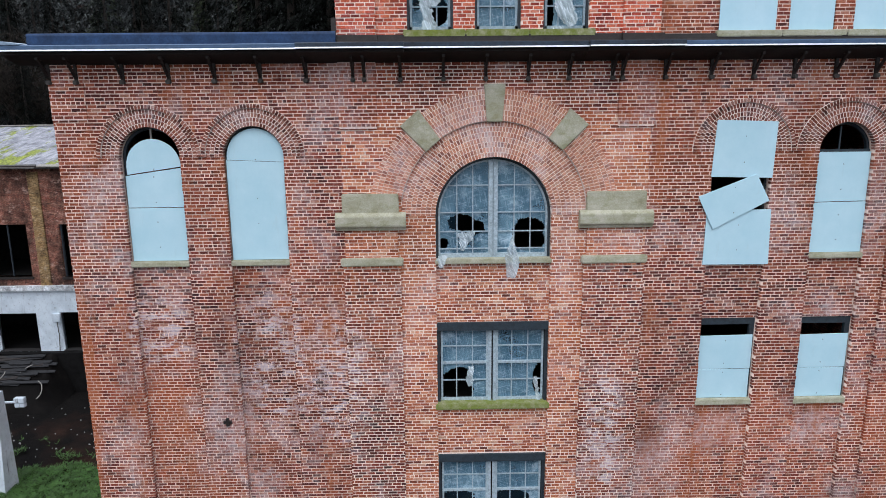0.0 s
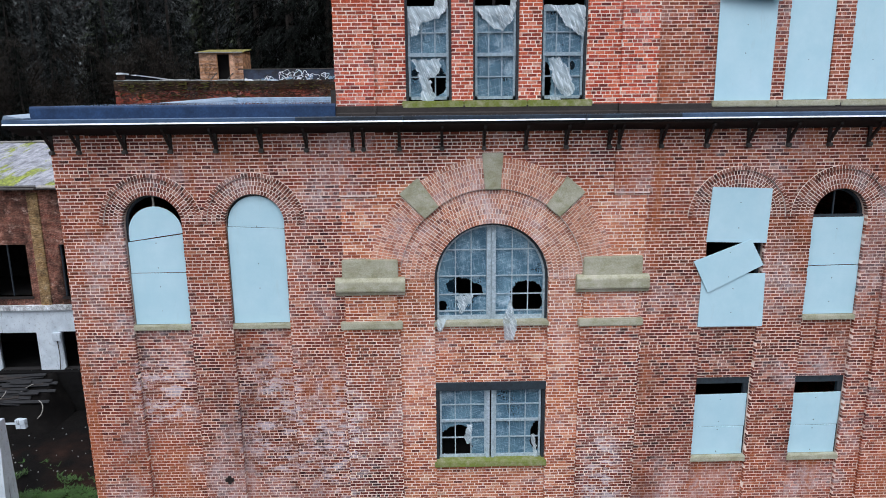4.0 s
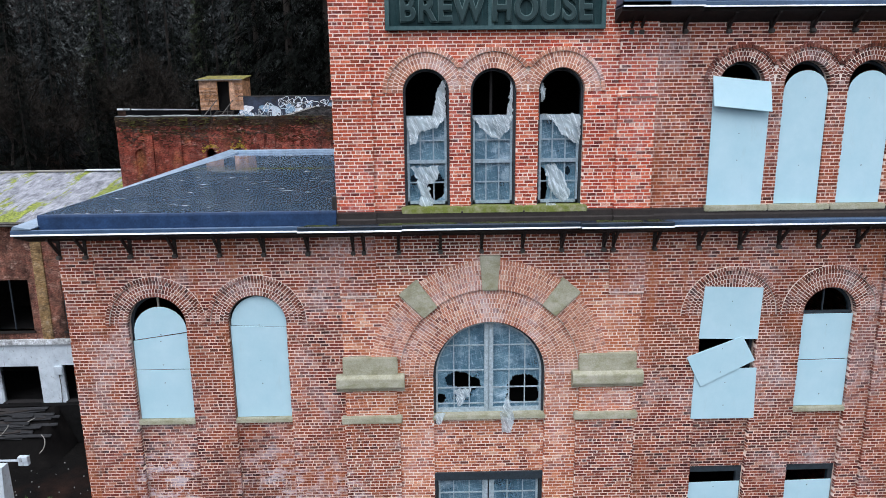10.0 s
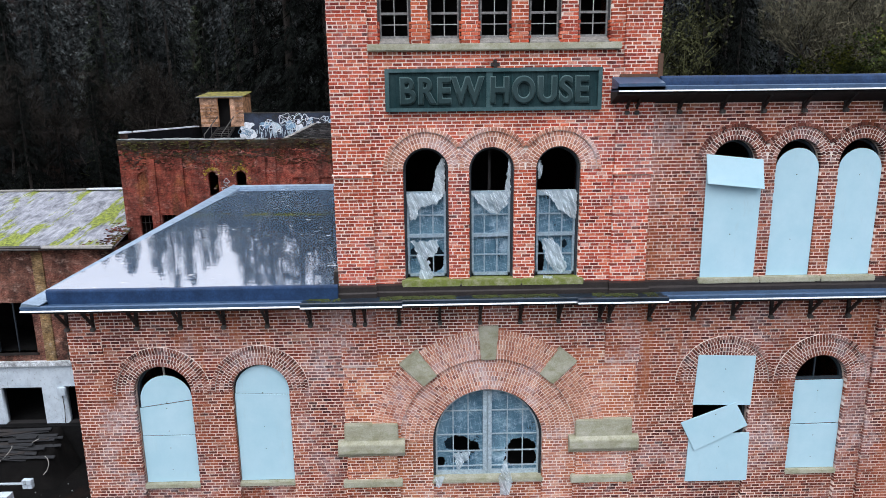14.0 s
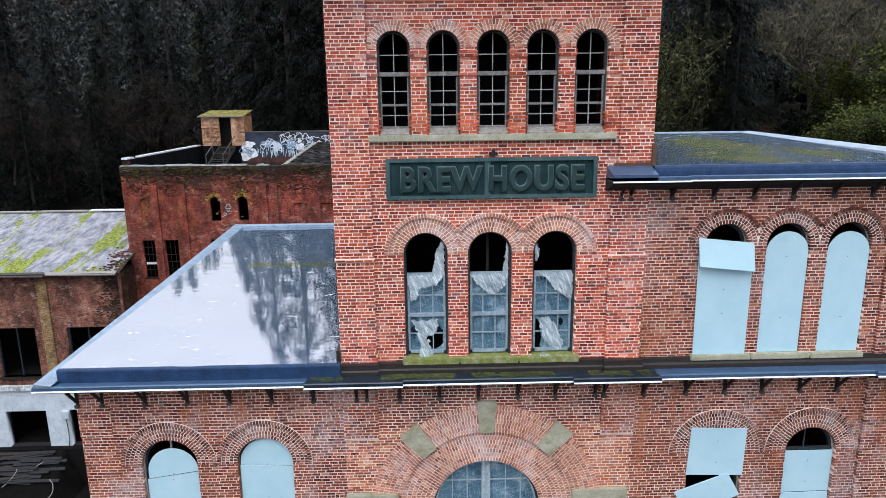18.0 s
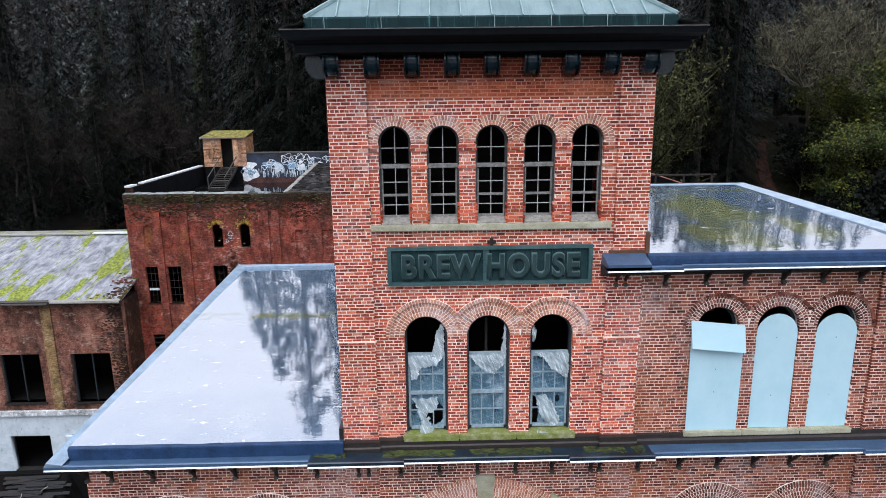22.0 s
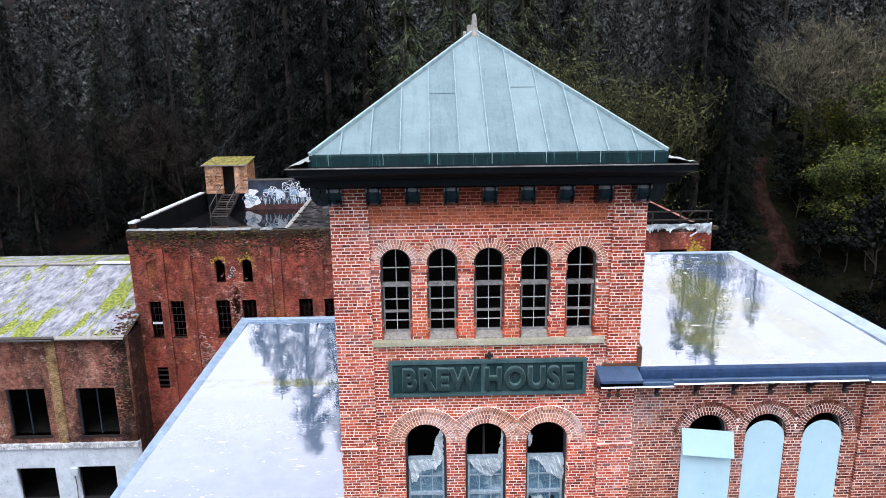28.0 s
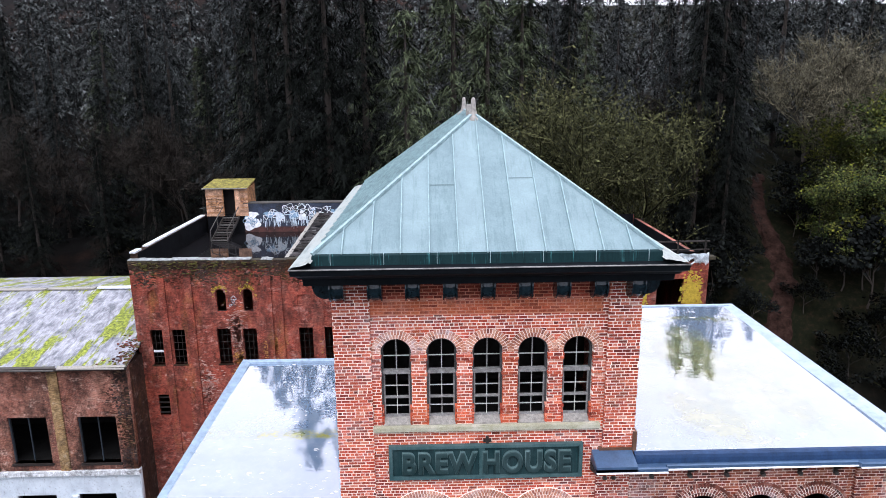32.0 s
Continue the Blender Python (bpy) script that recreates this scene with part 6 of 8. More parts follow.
# ---- ground ----
def height(x, y):
    """The yard is level; behind the buildings a wooded slope climbs, steeper to the right."""
    t = max(0.0, y - 49)
    k = min(max((x + 5) / 35, 0.0), 1.0)
    lift = t * (0.25 + 0.33 * k)
    lift = min(lift, 12 + 5 * k + 0.10 * t)
    bank = min(max((x - 22) / 10, 0.0), 1.0) * min(max((y - 41) / 12, 0.0), 1.0)
    lift += 9.0 * bank * min(max((102 - y) / 30, 0.0), 1.0)
    lift += max(0.0, min(y, 235) - 180) * (0.78 - 0.24 * k)
    return YARD + lift + (0.5 * noise.noise(Vector((x * 0.06, y * 0.06, 3))) if y > 50 else 0.0)


bm = bmesh.new()
xs = [-900, -300, -200, -160] + [-120 + 4 * k for k in range(61)] + [160, 200, 300, 900]
ys = [-900, -200, -60, -20, 0, 10, 20, 30, 40] + [44 + 3 * k for k in range(34)] + [160, 180, 200, 220, 240, 900]
grid = [[bm.verts.new((x, y, height(x, min(y, 250)))) for x in xs] for y in ys]
for j in range(len(ys) - 1):
    for i in range(len(xs) - 1):
        bm.faces.new((grid[j][i], grid[j][i + 1], grid[j + 1][i + 1], grid[j + 1][i]))
me = bpy.data.meshes.new("ground")
bm.to_mesh(me)
bm.free()
me.materials.append(M_GROUND)
me.shade_smooth()
PATH_EARTH = [(35.5 + 0.38 * (0.5 * k) + 1.2 * math.sin(k * 0.13), 50 + 0.5 * k) for k in range(46)]
tagged(new("ground", me), "dark wet yard rising to a leaf-strewn wooded slope", "ground", "", "structure")

v, f = [], []
for k, (x, y) in enumerate(PATH_EARTH):
    for j in range(7):
        u = x + (j - 3) * (0.55 - 0.006 * k) + 1.1 * noise.noise(Vector((y * 0.7, 4 * (j > 3), 1))) * (abs(j - 3) == 3)
        v.append((u, y, height(u, y) + (0.3 if abs(j - 3) < 3 else -0.1) + 0.2 * noise.noise(Vector((u, y, 0)))))
    if k:
        f += [(7 * k - 7 + j, 7 * k - 6 + j, 7 * k + 1 + j, 7 * k + j) for j in range(6)]
M_EARTH = plain("red_brown_leaf_litter", (0.022, 0.012, 0.0095), 0.95, 0, 0.8, 1.2, 0.8, 0.05)
tagged(new("dirt_path", mesh_of("dirt_path", v, f, M_EARTH)), "steep red-brown dirt path through the wood", "path", "", "structure")

# ---- rear building: long crimson brick block ----
rear = thing("rear_building", "derelict crimson brick building with a flooded roof and arched windows", "building")
RYW = 30.6
small = [("arch", -16.46, 0.37, 9.24, 10.59), ("arch", -14.53, 0.37, 9.24, 10.59)]
tall = [("rect", a, b, 5.25, 7.95) for a, b in ((-21.80, -20.92), (-20.24, -19.28), (-16.97, -15.97), (-15.07, -14.06), (-10.99, -9.97), (-9.13, -8.20))]
low = [("rect", -21.79, -20.93, 1.1, 2.85), ("rect", 15.2, 17.2, 9.0, 11.2)]
blind = [("arch", -21.29, 0.38, 9.24, 10.6), ("rect", -10.99, -10.01, 8.25, 10.47), ("rect", -9.11, -8.26, 8.25, 10.44), ("rect", -20.31, -19.39, -0.3, 3.1)]
plate("wall", [(-22.75, YARD), (18.9, YARD), (18.9, 12.55), (8, 12.7), (-4, 12.85), (-12.7, 12.95), (-22.75, 13.05)], small + tall + low + blind, RYW, RYW + 0.5, M_FAR_RED, rear, 0.0, "weathered crimson brick wall streaked with yellow lichen")
for h in blind[:3]:
    a, b = (h[1] - h[2] - 0.05, h[1] + h[2] + 0.05) if h[0] == "arch" else (h[1] - 0.05, h[2] + 0.05)
    Pack().box(a, b, RYW + 0.12, RYW + 0.4, h[3] - 0.05, h[4] + 0.5).put("blind_panel", M_FAR_RED, rear, "walled-up window recess")
M_LIME = brick_material("lime_bled_brick", ((0.0, (0.28, 0.09, 0.065)), (0.5, (0.36, 0.19, 0.155)), (1.0, (0.50, 0.36, 0.32))), 0.4, (0.60, 0.44, 0.38), 0.5, 0.3, 0.2)
M_OCHRE = brick_material("ochre_stained_brick", ((0.0, (0.20, 0.07, 0.025)), (0.5, (0.40, 0.19, 0.04)), (1.0, (0.50, 0.28, 0.07))), 0.1, (0.42, 0.20, 0.04), 0.5, 0.3, 0.2)
random.seed(52)
for mat, cx, cz, rx, rz, n, label in ((M_LIME, -15.45, 7.7, 0.5, 1.6, 420, "lime run bled out between the windows"), (M_LIME, -18.0, 3.6, 0.9, 1.4, 260, "lime bloom on the lower wall"), (M_OCHRE, -15.4, 5.2, 0.4, 1.0, 200, "ochre stain between the windows"), (M_OCHRE, -12.9, 6.3, 0.6, 0.7, 160, "ochre stain"), (M_OCHRE, -8.6, 6.3, 0.5, 0.7, 130, "ochre stain")):
    stain = Pack()
    for _ in range(n):
        x, z, w = cx + max(-1.8, min(1.8, random.gauss(0, 0.6))) * rx, random.gauss(cz, rz * 0.55), random.uniform(0.05, 0.11)
        if not any(h[0] == "rect" and h[1] - 0.1 < x < h[2] + 0.1 and h[3] < z < h[4] for h in small + tall):
            z = 0.075 * round(z / 0.075)
            stain.box(x - w, x + w, RYW - 0.008, RYW + 0.01, z, z + 0.06)
    tagged(stain.put("wall_stain", mat, rear, label), kind="stuff")
Pack().box(-20.3, -19.4, RYW + 0.08, RYW + 0.14, -0.28, 3.08).put("boarded_door", plain("rust_red_door_boards", (0.20, 0.040, 0.022), 0.8, 0, 0.5, 3), rear, "rust-red boarded doorway")
for z in (1.3, 1.7, 2.1, 2.5):
    Pack().box(-21.79, -20.93, RYW + 0.15, RYW + 0.2, z, z + 0.12).put("shutter_slat", M_IRON, rear)
Pack().box(-21.7, -21.0, RYW + 0.12, RYW + 0.16, 6.18, 6.34).put("broken_board", M_LIP, rear, "pale broken board in the window")
for x in (-20.86, -18.95, -13.3, -12.55, -7.4, -4.2, 0, 4):
    Pack().box(x, x + 0.52, RYW - 0.13, RYW + 0.02, YARD, 11.9).put("pilaster", M_FAR_RED, rear)
M_WALL_MOSS = plain("dark_wall_moss", (0.075, 0.07, 0.010), 0.95, 0, 0.7, 3, 0.8)
M_WORN_CAP = plain("worn_wet_cap_paint", (0.20, 0.22, 0.22), 0.35, 0, 0.8, 3, 0.4)
M_COPING = plain("soot_black_mossy_coping", (0.028, 0.024, 0.013), 0.95, 0, 0.8, 2.2, 0.8)
random.seed(31)
x = -22.8
while x < 18.8:
    w = random.uniform(0.3, 1.0)
    z = 13.16 - 0.008 * (x + 22.9)
    up = random.uniform(-0.05, 0.05) + (random.uniform(-0.06, 0.16) if x > -12.4 else 0.0)
    out = RYW - random.uniform(0.0, 0.09)
    Pack().hexa([(x, out, z - 0.2), (x + w, out, z - 0.2), (x + w, out + 0.05, z + up), (x, out + 0.05, z + up * 0.5), (x, RYW + 0.55, z - 0.2), (x + w, RYW + 0.55, z - 0.2), (x + w, RYW + 0.52, z + up), (x, RYW + 0.52, z + 0.03 + up * 0.5)]).put("coping_stone", M_COPING, rear)
    if x < -12.6 and random.random() > 0.12:
        Pack().hexa([(x, out + 0.02, z + 0.02), (x + w, out + 0.03, z + 0.02), (x + w, out + 0.05, z + 0.045 + up), (x, out + 0.05, z + 0.035 + up * 0.5), (x, RYW + 0.5, z), (x + w, RYW + 0.5, z), (x + w, RYW + 0.5, z + 0.09 + up), (x, RYW + 0.5, z + 0.09 + up * 0.5)]).put("parapet_cap", M_WORN_CAP, rear, "worn grey-white wall cap")
    x += w
# left side wall in the same dark brick as the wall head
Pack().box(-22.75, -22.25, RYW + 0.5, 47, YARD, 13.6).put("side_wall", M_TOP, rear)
Pack().box(-22.25, 18.4, 46.7, 47, YARD, 13.0).put("back_wall", M_FAR_RED, rear)
Pack().box(18.4, 18.9, RYW + 0.5, 47, YARD, 12.6).put("side_wall", M_FAR_RED, rear)
Pack().box(-22.78, 18.9, RYW - 0.03, RYW - 0.002, 12.5, 13.0).put("upper_band", M_TOP, rear, "soot-blackened upper courses")
M_STRATA = brick_material("flaking_mossy_wall_head", ((0.0, (0.004, 0.003, 0.003)), (0.5, (0.016, 0.008, 0.006)), (0.78, (0.042, 0.018, 0.010)), (0.93, (0.075, 0.045, 0.018)), (1.0, (0.20, 0.14, 0.085))), 0.1, (0.05, 0.045, 0.010), 0.5, 0.5, 0.2)
random.seed(66)
rubble = Pack()
for row in range(27):
    z = 13.02 - 0.075 * row
    x = -22.75
    while x < -4.0:
        w = random.uniform(0.07, 0.22)
        if random.random() < 1.15 - (row / 25) - 0.45 * noise.noise(Vector((x * 0.55, row * 0.11, 3.0))):
            o = 0.012 + 0.07 * random.random() ** 2 + 0.04 * max(0.0, noise.noise(Vector((x * 0.8, row * 0.3, 9.0))))
            rubble.box(x, x + w - 0.015, RYW - o, RYW + 0.02, z + 0.02 * random.random(), z + 0.05 + 0.015 * random.random())
        x += w
tagged(rubble.put("wall_head_rubble", M_STRATA, rear, "flaking sooty and mossy courses of the wall head"), kind="stuff")
moss = Pack()
for _ in range(150):
    x, z = random.choice((-21.4, -18.6, -16.9, -13.9, -9.8)) + random.gauss(0, 0.55), 13.02 - abs(random.gauss(0, 0.5))
    w, h = random.uniform(0.03, 0.12), random.uniform(0.02, 0.05)
    moss.box(x - w, x + w, RYW - 0.12 - random.uniform(0, 0.04), RYW, z, z + h)
tagged(moss.put("wall_moss", M_WALL_MOSS, rear, "cushions of moss on the wall head"), kind="stuff")
Pack().box(-22.75, -22.35, RYW + 0.4, RYW + 1.5, 13.6, 13.72).put("parapet_cap", M_LIP, rear, "pale parapet capping")
Pack().box(-22.75, -22.35, RYW + 2.6, 46.0, 13.6, 13.7).put("parapet_cap", M_LIP, rear, "pale parapet capping")
M_BLACK_WALL = plain("blackened_parapet_paint", (0.005, 0.0055, 0.007), 0.9, 0, 0.6, 1.5, 0.15, 0.08)
Pack().box(18.34, 18.4, RYW + 0.56, 46.6, 12.05, 12.7).box(-22.2, 18.3, 46.6, 46.69, 12.05, 13.1).box(-22.1, 18.3, RYW + 0.56, RYW + 0.62, 12.05, 13.1).split("parapet_lining", M_BLACK_WALL, rear)
Pack().box(-22.25, 18.4, RYW + 0.5, 46.5, 11.7, 12.05).put("roof", M_DARK_WET, rear, "flooded flat roof")
for h in small + tall:
    w = new("window")
    w.parent = rear
    a, b, c, d = (h[1], h[2], h[3], h[4]) if h[0] == "rect" else (h[1] - h[2], h[1] + h[2], h[3], h[4])
    if h[0] == "rect":
        bars(w, [a + (b - a) / 3, a + 2 * (b - a) / 3], [c + (d - c) * f for f in (0.2, 0.4, 0.6, 0.8)], a, b, c, d, RYW + 0.2, 0.03, M_IRON)
    if h[0] == "rect":
        Pack().box(a - 0.06, b + 0.06, RYW - 0.05, RYW + 0.3, c - 0.1, c).put("sill", M_TOP, w)
    else:
        Pack().box(a + 0.02, b - 0.02, RYW + 0.2, RYW + 0.24, c + 0.02, c + 0.06).put("frame", M_IRON, w)

# ---- left annex with the mossy roof ----
annex = thing("annex_building", "old brick annex with white ground floor and mossy roof", "building")
AY = 28.0
wins = [("rect", -31.34, -28.60, -1.05, 2.52), ("rect", -26.45, -23.73, -1.1, 2.5), ("rect", -36.8, -34.0, -1.05, 2.5)]
plate("wall", rect(-60, -22.55, -1.7, 6.2), wins, AY, AY + 0.45, M_FAR_OLD, annex, 0.0, "worn brown brick wall")
base = [("rect", -31.5, -28.7, -6.33, -3.62), ("rect", -27.15, -24.4, -6.34, -3.58), ("rect", -37.2, -34.2, -6.28, -3.6)]
plate("ground_floor", rect(-60, -22.55, -6.35, -1.7), base, AY - 0.05, AY + 0.45, M_WHITE, annex, 0.0, "streaked white painted ground floor")
Pack().box(-60, -22.55, AY - 0.5, AY + 0.45, YARD, -6.36).put("dock", plain("black_wet_concrete", (0.007, 0.007, 0.007), 0.95, 0, 0.5, 2, 0.2, 0.1), annex, "black loading dock")
# black strips added over the lit white reveals, so the openings stay dark
for h in base:
    Pack().box(h[1] + 0.01, h[2] - 0.01, AY - 0.06, AY + 0.46, -6.345, -6.3).put("threshold", M_INSIDE, annex)
Pack().box(-60, -22.45, AY - 0.25, AY + 0.1, -2.0, -1.66).put("ledge", plain("flaking_white_ledge_paint", (0.50, 0.53, 0.55), 0.7, 0, 0.8, 2),  annex, "flaking white ledge")
# side wall in a much darker brick than the front
Pack().box(-23.0, -22.55, AY + 0.45, 31, YARD, 6.2).put("side_wall", M_BLACK_BRICK, annex)
Pack().box(-28.05, -27.35, AY - 0.09, AY + 0.02, -1.66, 6.0).box(-33.2, -32.4, AY - 0.09, AY + 0.02, -1.66, 6.0).split("pier", M_FAR_YELLOW, annex, "ochre brick pier")
Pack().hexa([(-60, AY - 0.4, 6.25), (-22.4, AY - 0.4, 6.25), (-22.4, AY - 0.4, 6.4), (-60, AY - 0.4, 6.4), (-60, 38.5, 8.7), (-22.8, 38.5, 8.7), (-22.8, 38.5, 8.85), (-60, 38.5, 8.85)]).put("roof", M_MOSS_ROOF, annex, "pale weathered roof with strips of bright moss")
Pack().hexa([(-60, 38.5, 8.7), (-22.8, 38.5, 8.7), (-22.8, 38.5, 8.85), (-60, 38.5, 8.85), (-60, 47, 7.5), (-22.8, 47, 7.5), (-22.8, 47, 7.6), (-60, 47, 7.6)]).put("roof", M_MOSS_ROOF, annex)
Pack().box(-60, -22.3, AY - 0.55, AY - 0.4, 6.22, 6.42).put("gutter", M_IRON, annex)
for h in wins:
    w = new("window")
    w.parent = annex
    m = (h[1] + h[2]) / 2
    Pack().box(m - 0.03, m + 0.03, AY + 0.2, AY + 0.3, h[3], h[4]).box(h[1], h[1] + 0.1, AY + 0.15, AY + 0.3, h[3], h[4]).put("frame", M_DARK_WOOD, w, "dark wooden post")
    Pack().box(h[1] - 0.1, h[2] + 0.1, AY - 0.12, AY + 0.4, h[3] - 0.16, h[3]).put("sill", M_IRON, w)
# floors and inner wall coloured near-black to stand for unlit rooms
Pack().box(-59.5, -23, AY + 0.5, 44, -6.6, -6.4).box(-59.5, -23, AY + 0.5, 44, -1.3, -1.1).box(-59.5, -23, 34, 34.2, YARD, 6).split("floor_slab", plain("unlit_room_plaster", (0.006, 0.006, 0.006), 0.95, 0, 0.6, 2, 0.2, 0.1), annex)
for a, b, z in ((-60, -33.5, 8.84), (-33.3, -29.4, 8.86), (-29.2, -25.6, 8.90), (-25.5, -22.9, 8.83)):
    Pack().box(a, b, 38.2, 38.75, z, z + 0.10).put("ridge_board", M_LIP if z > 8.87 else M_OLD_WOOD, annex)
for a, b, o in ((-60, -36, 0.0), (-35.8, -31.2, 0.05), (-31.0, -27.2, -0.04), (-27.0, -22.4, 0.03)):
    Pack().hexa([(a, AY - 0.62, 6.30 + o), (b, AY - 0.62, 6.26 + o), (b, AY - 0.62, 6.34 + o), (a, AY - 0.62, 6.38 + o), (a, AY - 0.3, 6.42), (b, AY - 0.3, 6.42), (b, AY - 0.3, 6.50), (a, AY - 0.3, 6.50)]).put("eave_plank", M_OLD_WOOD if o > 0 else M_STEP, annex)
corner = Pack()
random.seed(41)
for row in range(104):
    z = -1.6 + 0.075 * row
    x = -22.56
    while x > -25.2:
        w = random.uniform(0.09, 0.24)
        if random.random() < 1.1 - (-22.56 - x) / 1.5 - 0.7 * noise.noise(Vector((x * 0.6, row * 0.05, 7.0))) and not (x - w < -23.7 and z < 2.55):
            corner.box(x - w + 0.014, x, AY - 0.012 - 0.03 * random.random(), AY + 0.02, z, z + 0.06)
        x -= w
tagged(corner.put("damp_corner", M_STRATA, annex, "black damp brickwork of the wall corner"), kind="stuff")
random.seed(8)
for k in range(120):
    x, y = -22.45 - abs(random.gauss(0, 0.75)), AY - 0.3 + 3.6 * random.random() ** 1.3
    a = random.uniform(0.06, 0.15)
    z = 6.42 + 0.235 * (y - AY + 0.4)
    soft_box("fallen_brick", (M_FAR_RED, M_FAR_OLD, M_WALL_MOSS)[k % 3], annex, x, x + 1.4 * a, y, y + a, z - 0.01, z + 0.03 + 0.4 * a * random.random(), 0.01, "", 0.012, k)

# ---- roof hut, stair and clutter on the rear building ----
M_BRICK_TAG = plain("dull_red_spray_paint", (0.20, 0.045, 0.035), 0.6)
M_HUT = plain("tagged_ochre_planks", (0.34, 0.17, 0.08), 0.85, 0, 0.8, 2.6)
M_HUT_PALE = plain("peeling_pale_planks", (0.42, 0.25, 0.16), 0.85, 0, 0.8, 1.8)
M_TAG_DARK = plain("black_spray_paint", (0.02, 0.018, 0.018), 0.6)
M_TAG_PALE = plain("pale_blue_spray_paint", (0.55, 0.66, 0.74), 0.6, 0, 0.25)
M_YELLOW = plain("yellow_lichen_crust", (0.40, 0.29, 0.03), 0.95, 0, 0.4, 4)
hut = thing("roof_hut", "small ochre plank hut with mossy roof and black doorway", "hut")
HY, HX0, HX1, HZ0, HZ1 = 45.6, -22.0, -18.15, 13.6, 16.2
plate("front_wall", rect(HX0, HX1, HZ0, HZ1), [("rect", -20.4, -19.35, HZ0, HZ1 - 0.1)], HY, HY + 0.12, M_HUT, hut, 0.0, "tagged ochre plank front")
Pack().box(HX0, HX0 + 0.12, HY + 0.12, HY + 2.6, HZ0, HZ1).box(HX1 - 0.12, HX1, HY + 0.12, HY + 2.6, HZ0, HZ1).box(HX0, HX1, HY + 2.6, HY + 2.72, HZ0, HZ1 + 0.3).split("side_wall", M_HUT, hut)
Pack().hexa([(HX0 - 0.2, HY - 0.3, HZ1), (HX1 + 0.12, HY - 0.3, HZ1), (HX1 + 0.12, HY - 0.3, HZ1 + 0.06), (HX0 - 0.2, HY - 0.3, HZ1 + 0.06), (HX0, HY + 2.9, HZ1 + 0.5), (HX1 + 0.1, HY + 2.9, HZ1 + 0.5), (HX1 + 0.1, HY + 2.9, HZ1 + 0.56), (HX0, HY + 2.9, HZ1 + 0.56)]).put("roof", M_MOSS, hut, "roof covered in yellow-green moss")
Pack().box(HX0 - 0.2, HX1 + 0.12, HY - 0.34, HY - 0.3, HZ1 - 0.02, HZ1 + 0.07).put("fascia", M_GREY_WOOD, hut, "grey eave board")
Pack().box(HX0, HX1, HY, HY + 2.6, 12.0, HZ0).put("plinth", M_BLACK_WALL, hut)
# added near-black sheet standing for the shade behind the doorway
Pack().box(HX0 + 0.14, HX1 - 0.14, HY + 1.0, HY + 1.1, HZ0, HZ1).put("partition", M_INSIDE, hut)
Pack().box(-19.3, -18.85, HY - 0.07, HY - 0.045, HZ0 + 0.1, HZ1 - 0.15).put("door_panel", M_HUT_PALE, hut, "pale peeling door leaf")
random.seed(4)
for a, b in ((HX0, -20.5), (-18.98, HX1)):
    z = HZ0 + 0.01
    while z < HZ1 - 0.1:
        h = random.uniform(0.12, 0.17)
        Pack().hexa([(a, HY - 0.04 - 0.01 * random.random(), z), (b, HY - 0.04, z), (b, HY - 0.015, z + h - 0.006), (a, HY - 0.015, z + h - 0.006), (a, HY, z), (b, HY, z), (b, HY, z + h - 0.006), (a, HY, z + h - 0.006)]).put("plank", M_HUT_PALE if random.random() < 0.45 else M_HUT, hut)
        z += h
tag = Pack()
for cx, cz, r in ((-21.62, 15.0, 0.20), (-21.25, 15.05, 0.24), (-20.88, 15.0, 0.20), (-21.35, 14.35, 0.18), (-21.0, 14.4, 0.17)):
    for x0, z0, x1, z1 in ((-1, 1, 1, 0.8), (-1, 1, -0.7, 0.1), (-0.7, 0.1, 0.9, -0.1), (0.9, -0.1, 0.5, -1.3), (0.5, -1.2, -0.8, -0.9)):
        j = random.uniform(-0.3, 0.3)
        tag.beam((cx + r * (x0 + j), HY - 0.06, cz + r * 1.2 * z0), (cx + r * (x1 - j), HY - 0.06, cz + r * 1.2 * z1), 0.05, 0.01)
tag.beam((-20.75, HY - 0.06, 15.2), (-20.5, HY - 0.06, 15.2), 0.16, 0.01)
tagged(tag.put("scrawl", M_TAG_DARK, hut, "dark scrawled strokes"), kind="stuff")
tag = Pack()
for cx, cz in ((-18.75, 15.5), (-18.45, 15.55), (-18.7, 15.0), (-18.4, 14.95), (-18.6, 14.5)):
    tag.beam((cx - 0.08, HY - 0.06, cz + 0.15), (cx + 0.1, HY - 0.06, cz - 0.05), 0.045, 0.01).beam((cx + 0.1, HY - 0.06, cz - 0.05), (cx - 0.06, HY - 0.06, cz - 0.2), 0.045, 0.01)
tagged(tag.put("scrawl", M_BRICK_TAG, hut, "dull red scrawled strokes"), kind="stuff")
stair = thing("roof_stair", "dark steel stair up to the roof hut", "stair")
n = 10
for k in range(n):
    f = k / n
    Pack().box(-20.45, -19.1, 41.6 + (HY - 41.6) * f, 41.6 + (HY - 41.6) * f + 0.3, 12.1 + 1.5 * f, 12.17 + 1.5 * f).put("step", M_STEP if k % 3 == 0 else M_IRON, stair)
for x in (-20.5, -19.05):
    Pack().beam((x, 41.6, 12.05), (x, HY, 13.5), 0.07, 0.25).put("stringer", M_IRON, stair)
    Pack().beam((x, 41.6, 13.05), (x, HY, 14.5), 0.06, 0.06).beam((x, 41.6, 12.05), (x, 41.6, 13.1), 0.06).beam((x, 43.6, 12.7), (x, 43.6, 13.8), 0.06).put("handrail", M_STEP, stair, "dull worn handrail")
gw = thing("graffiti_wall", "black parapet wall with pale blue spray-painted loops", "wall")
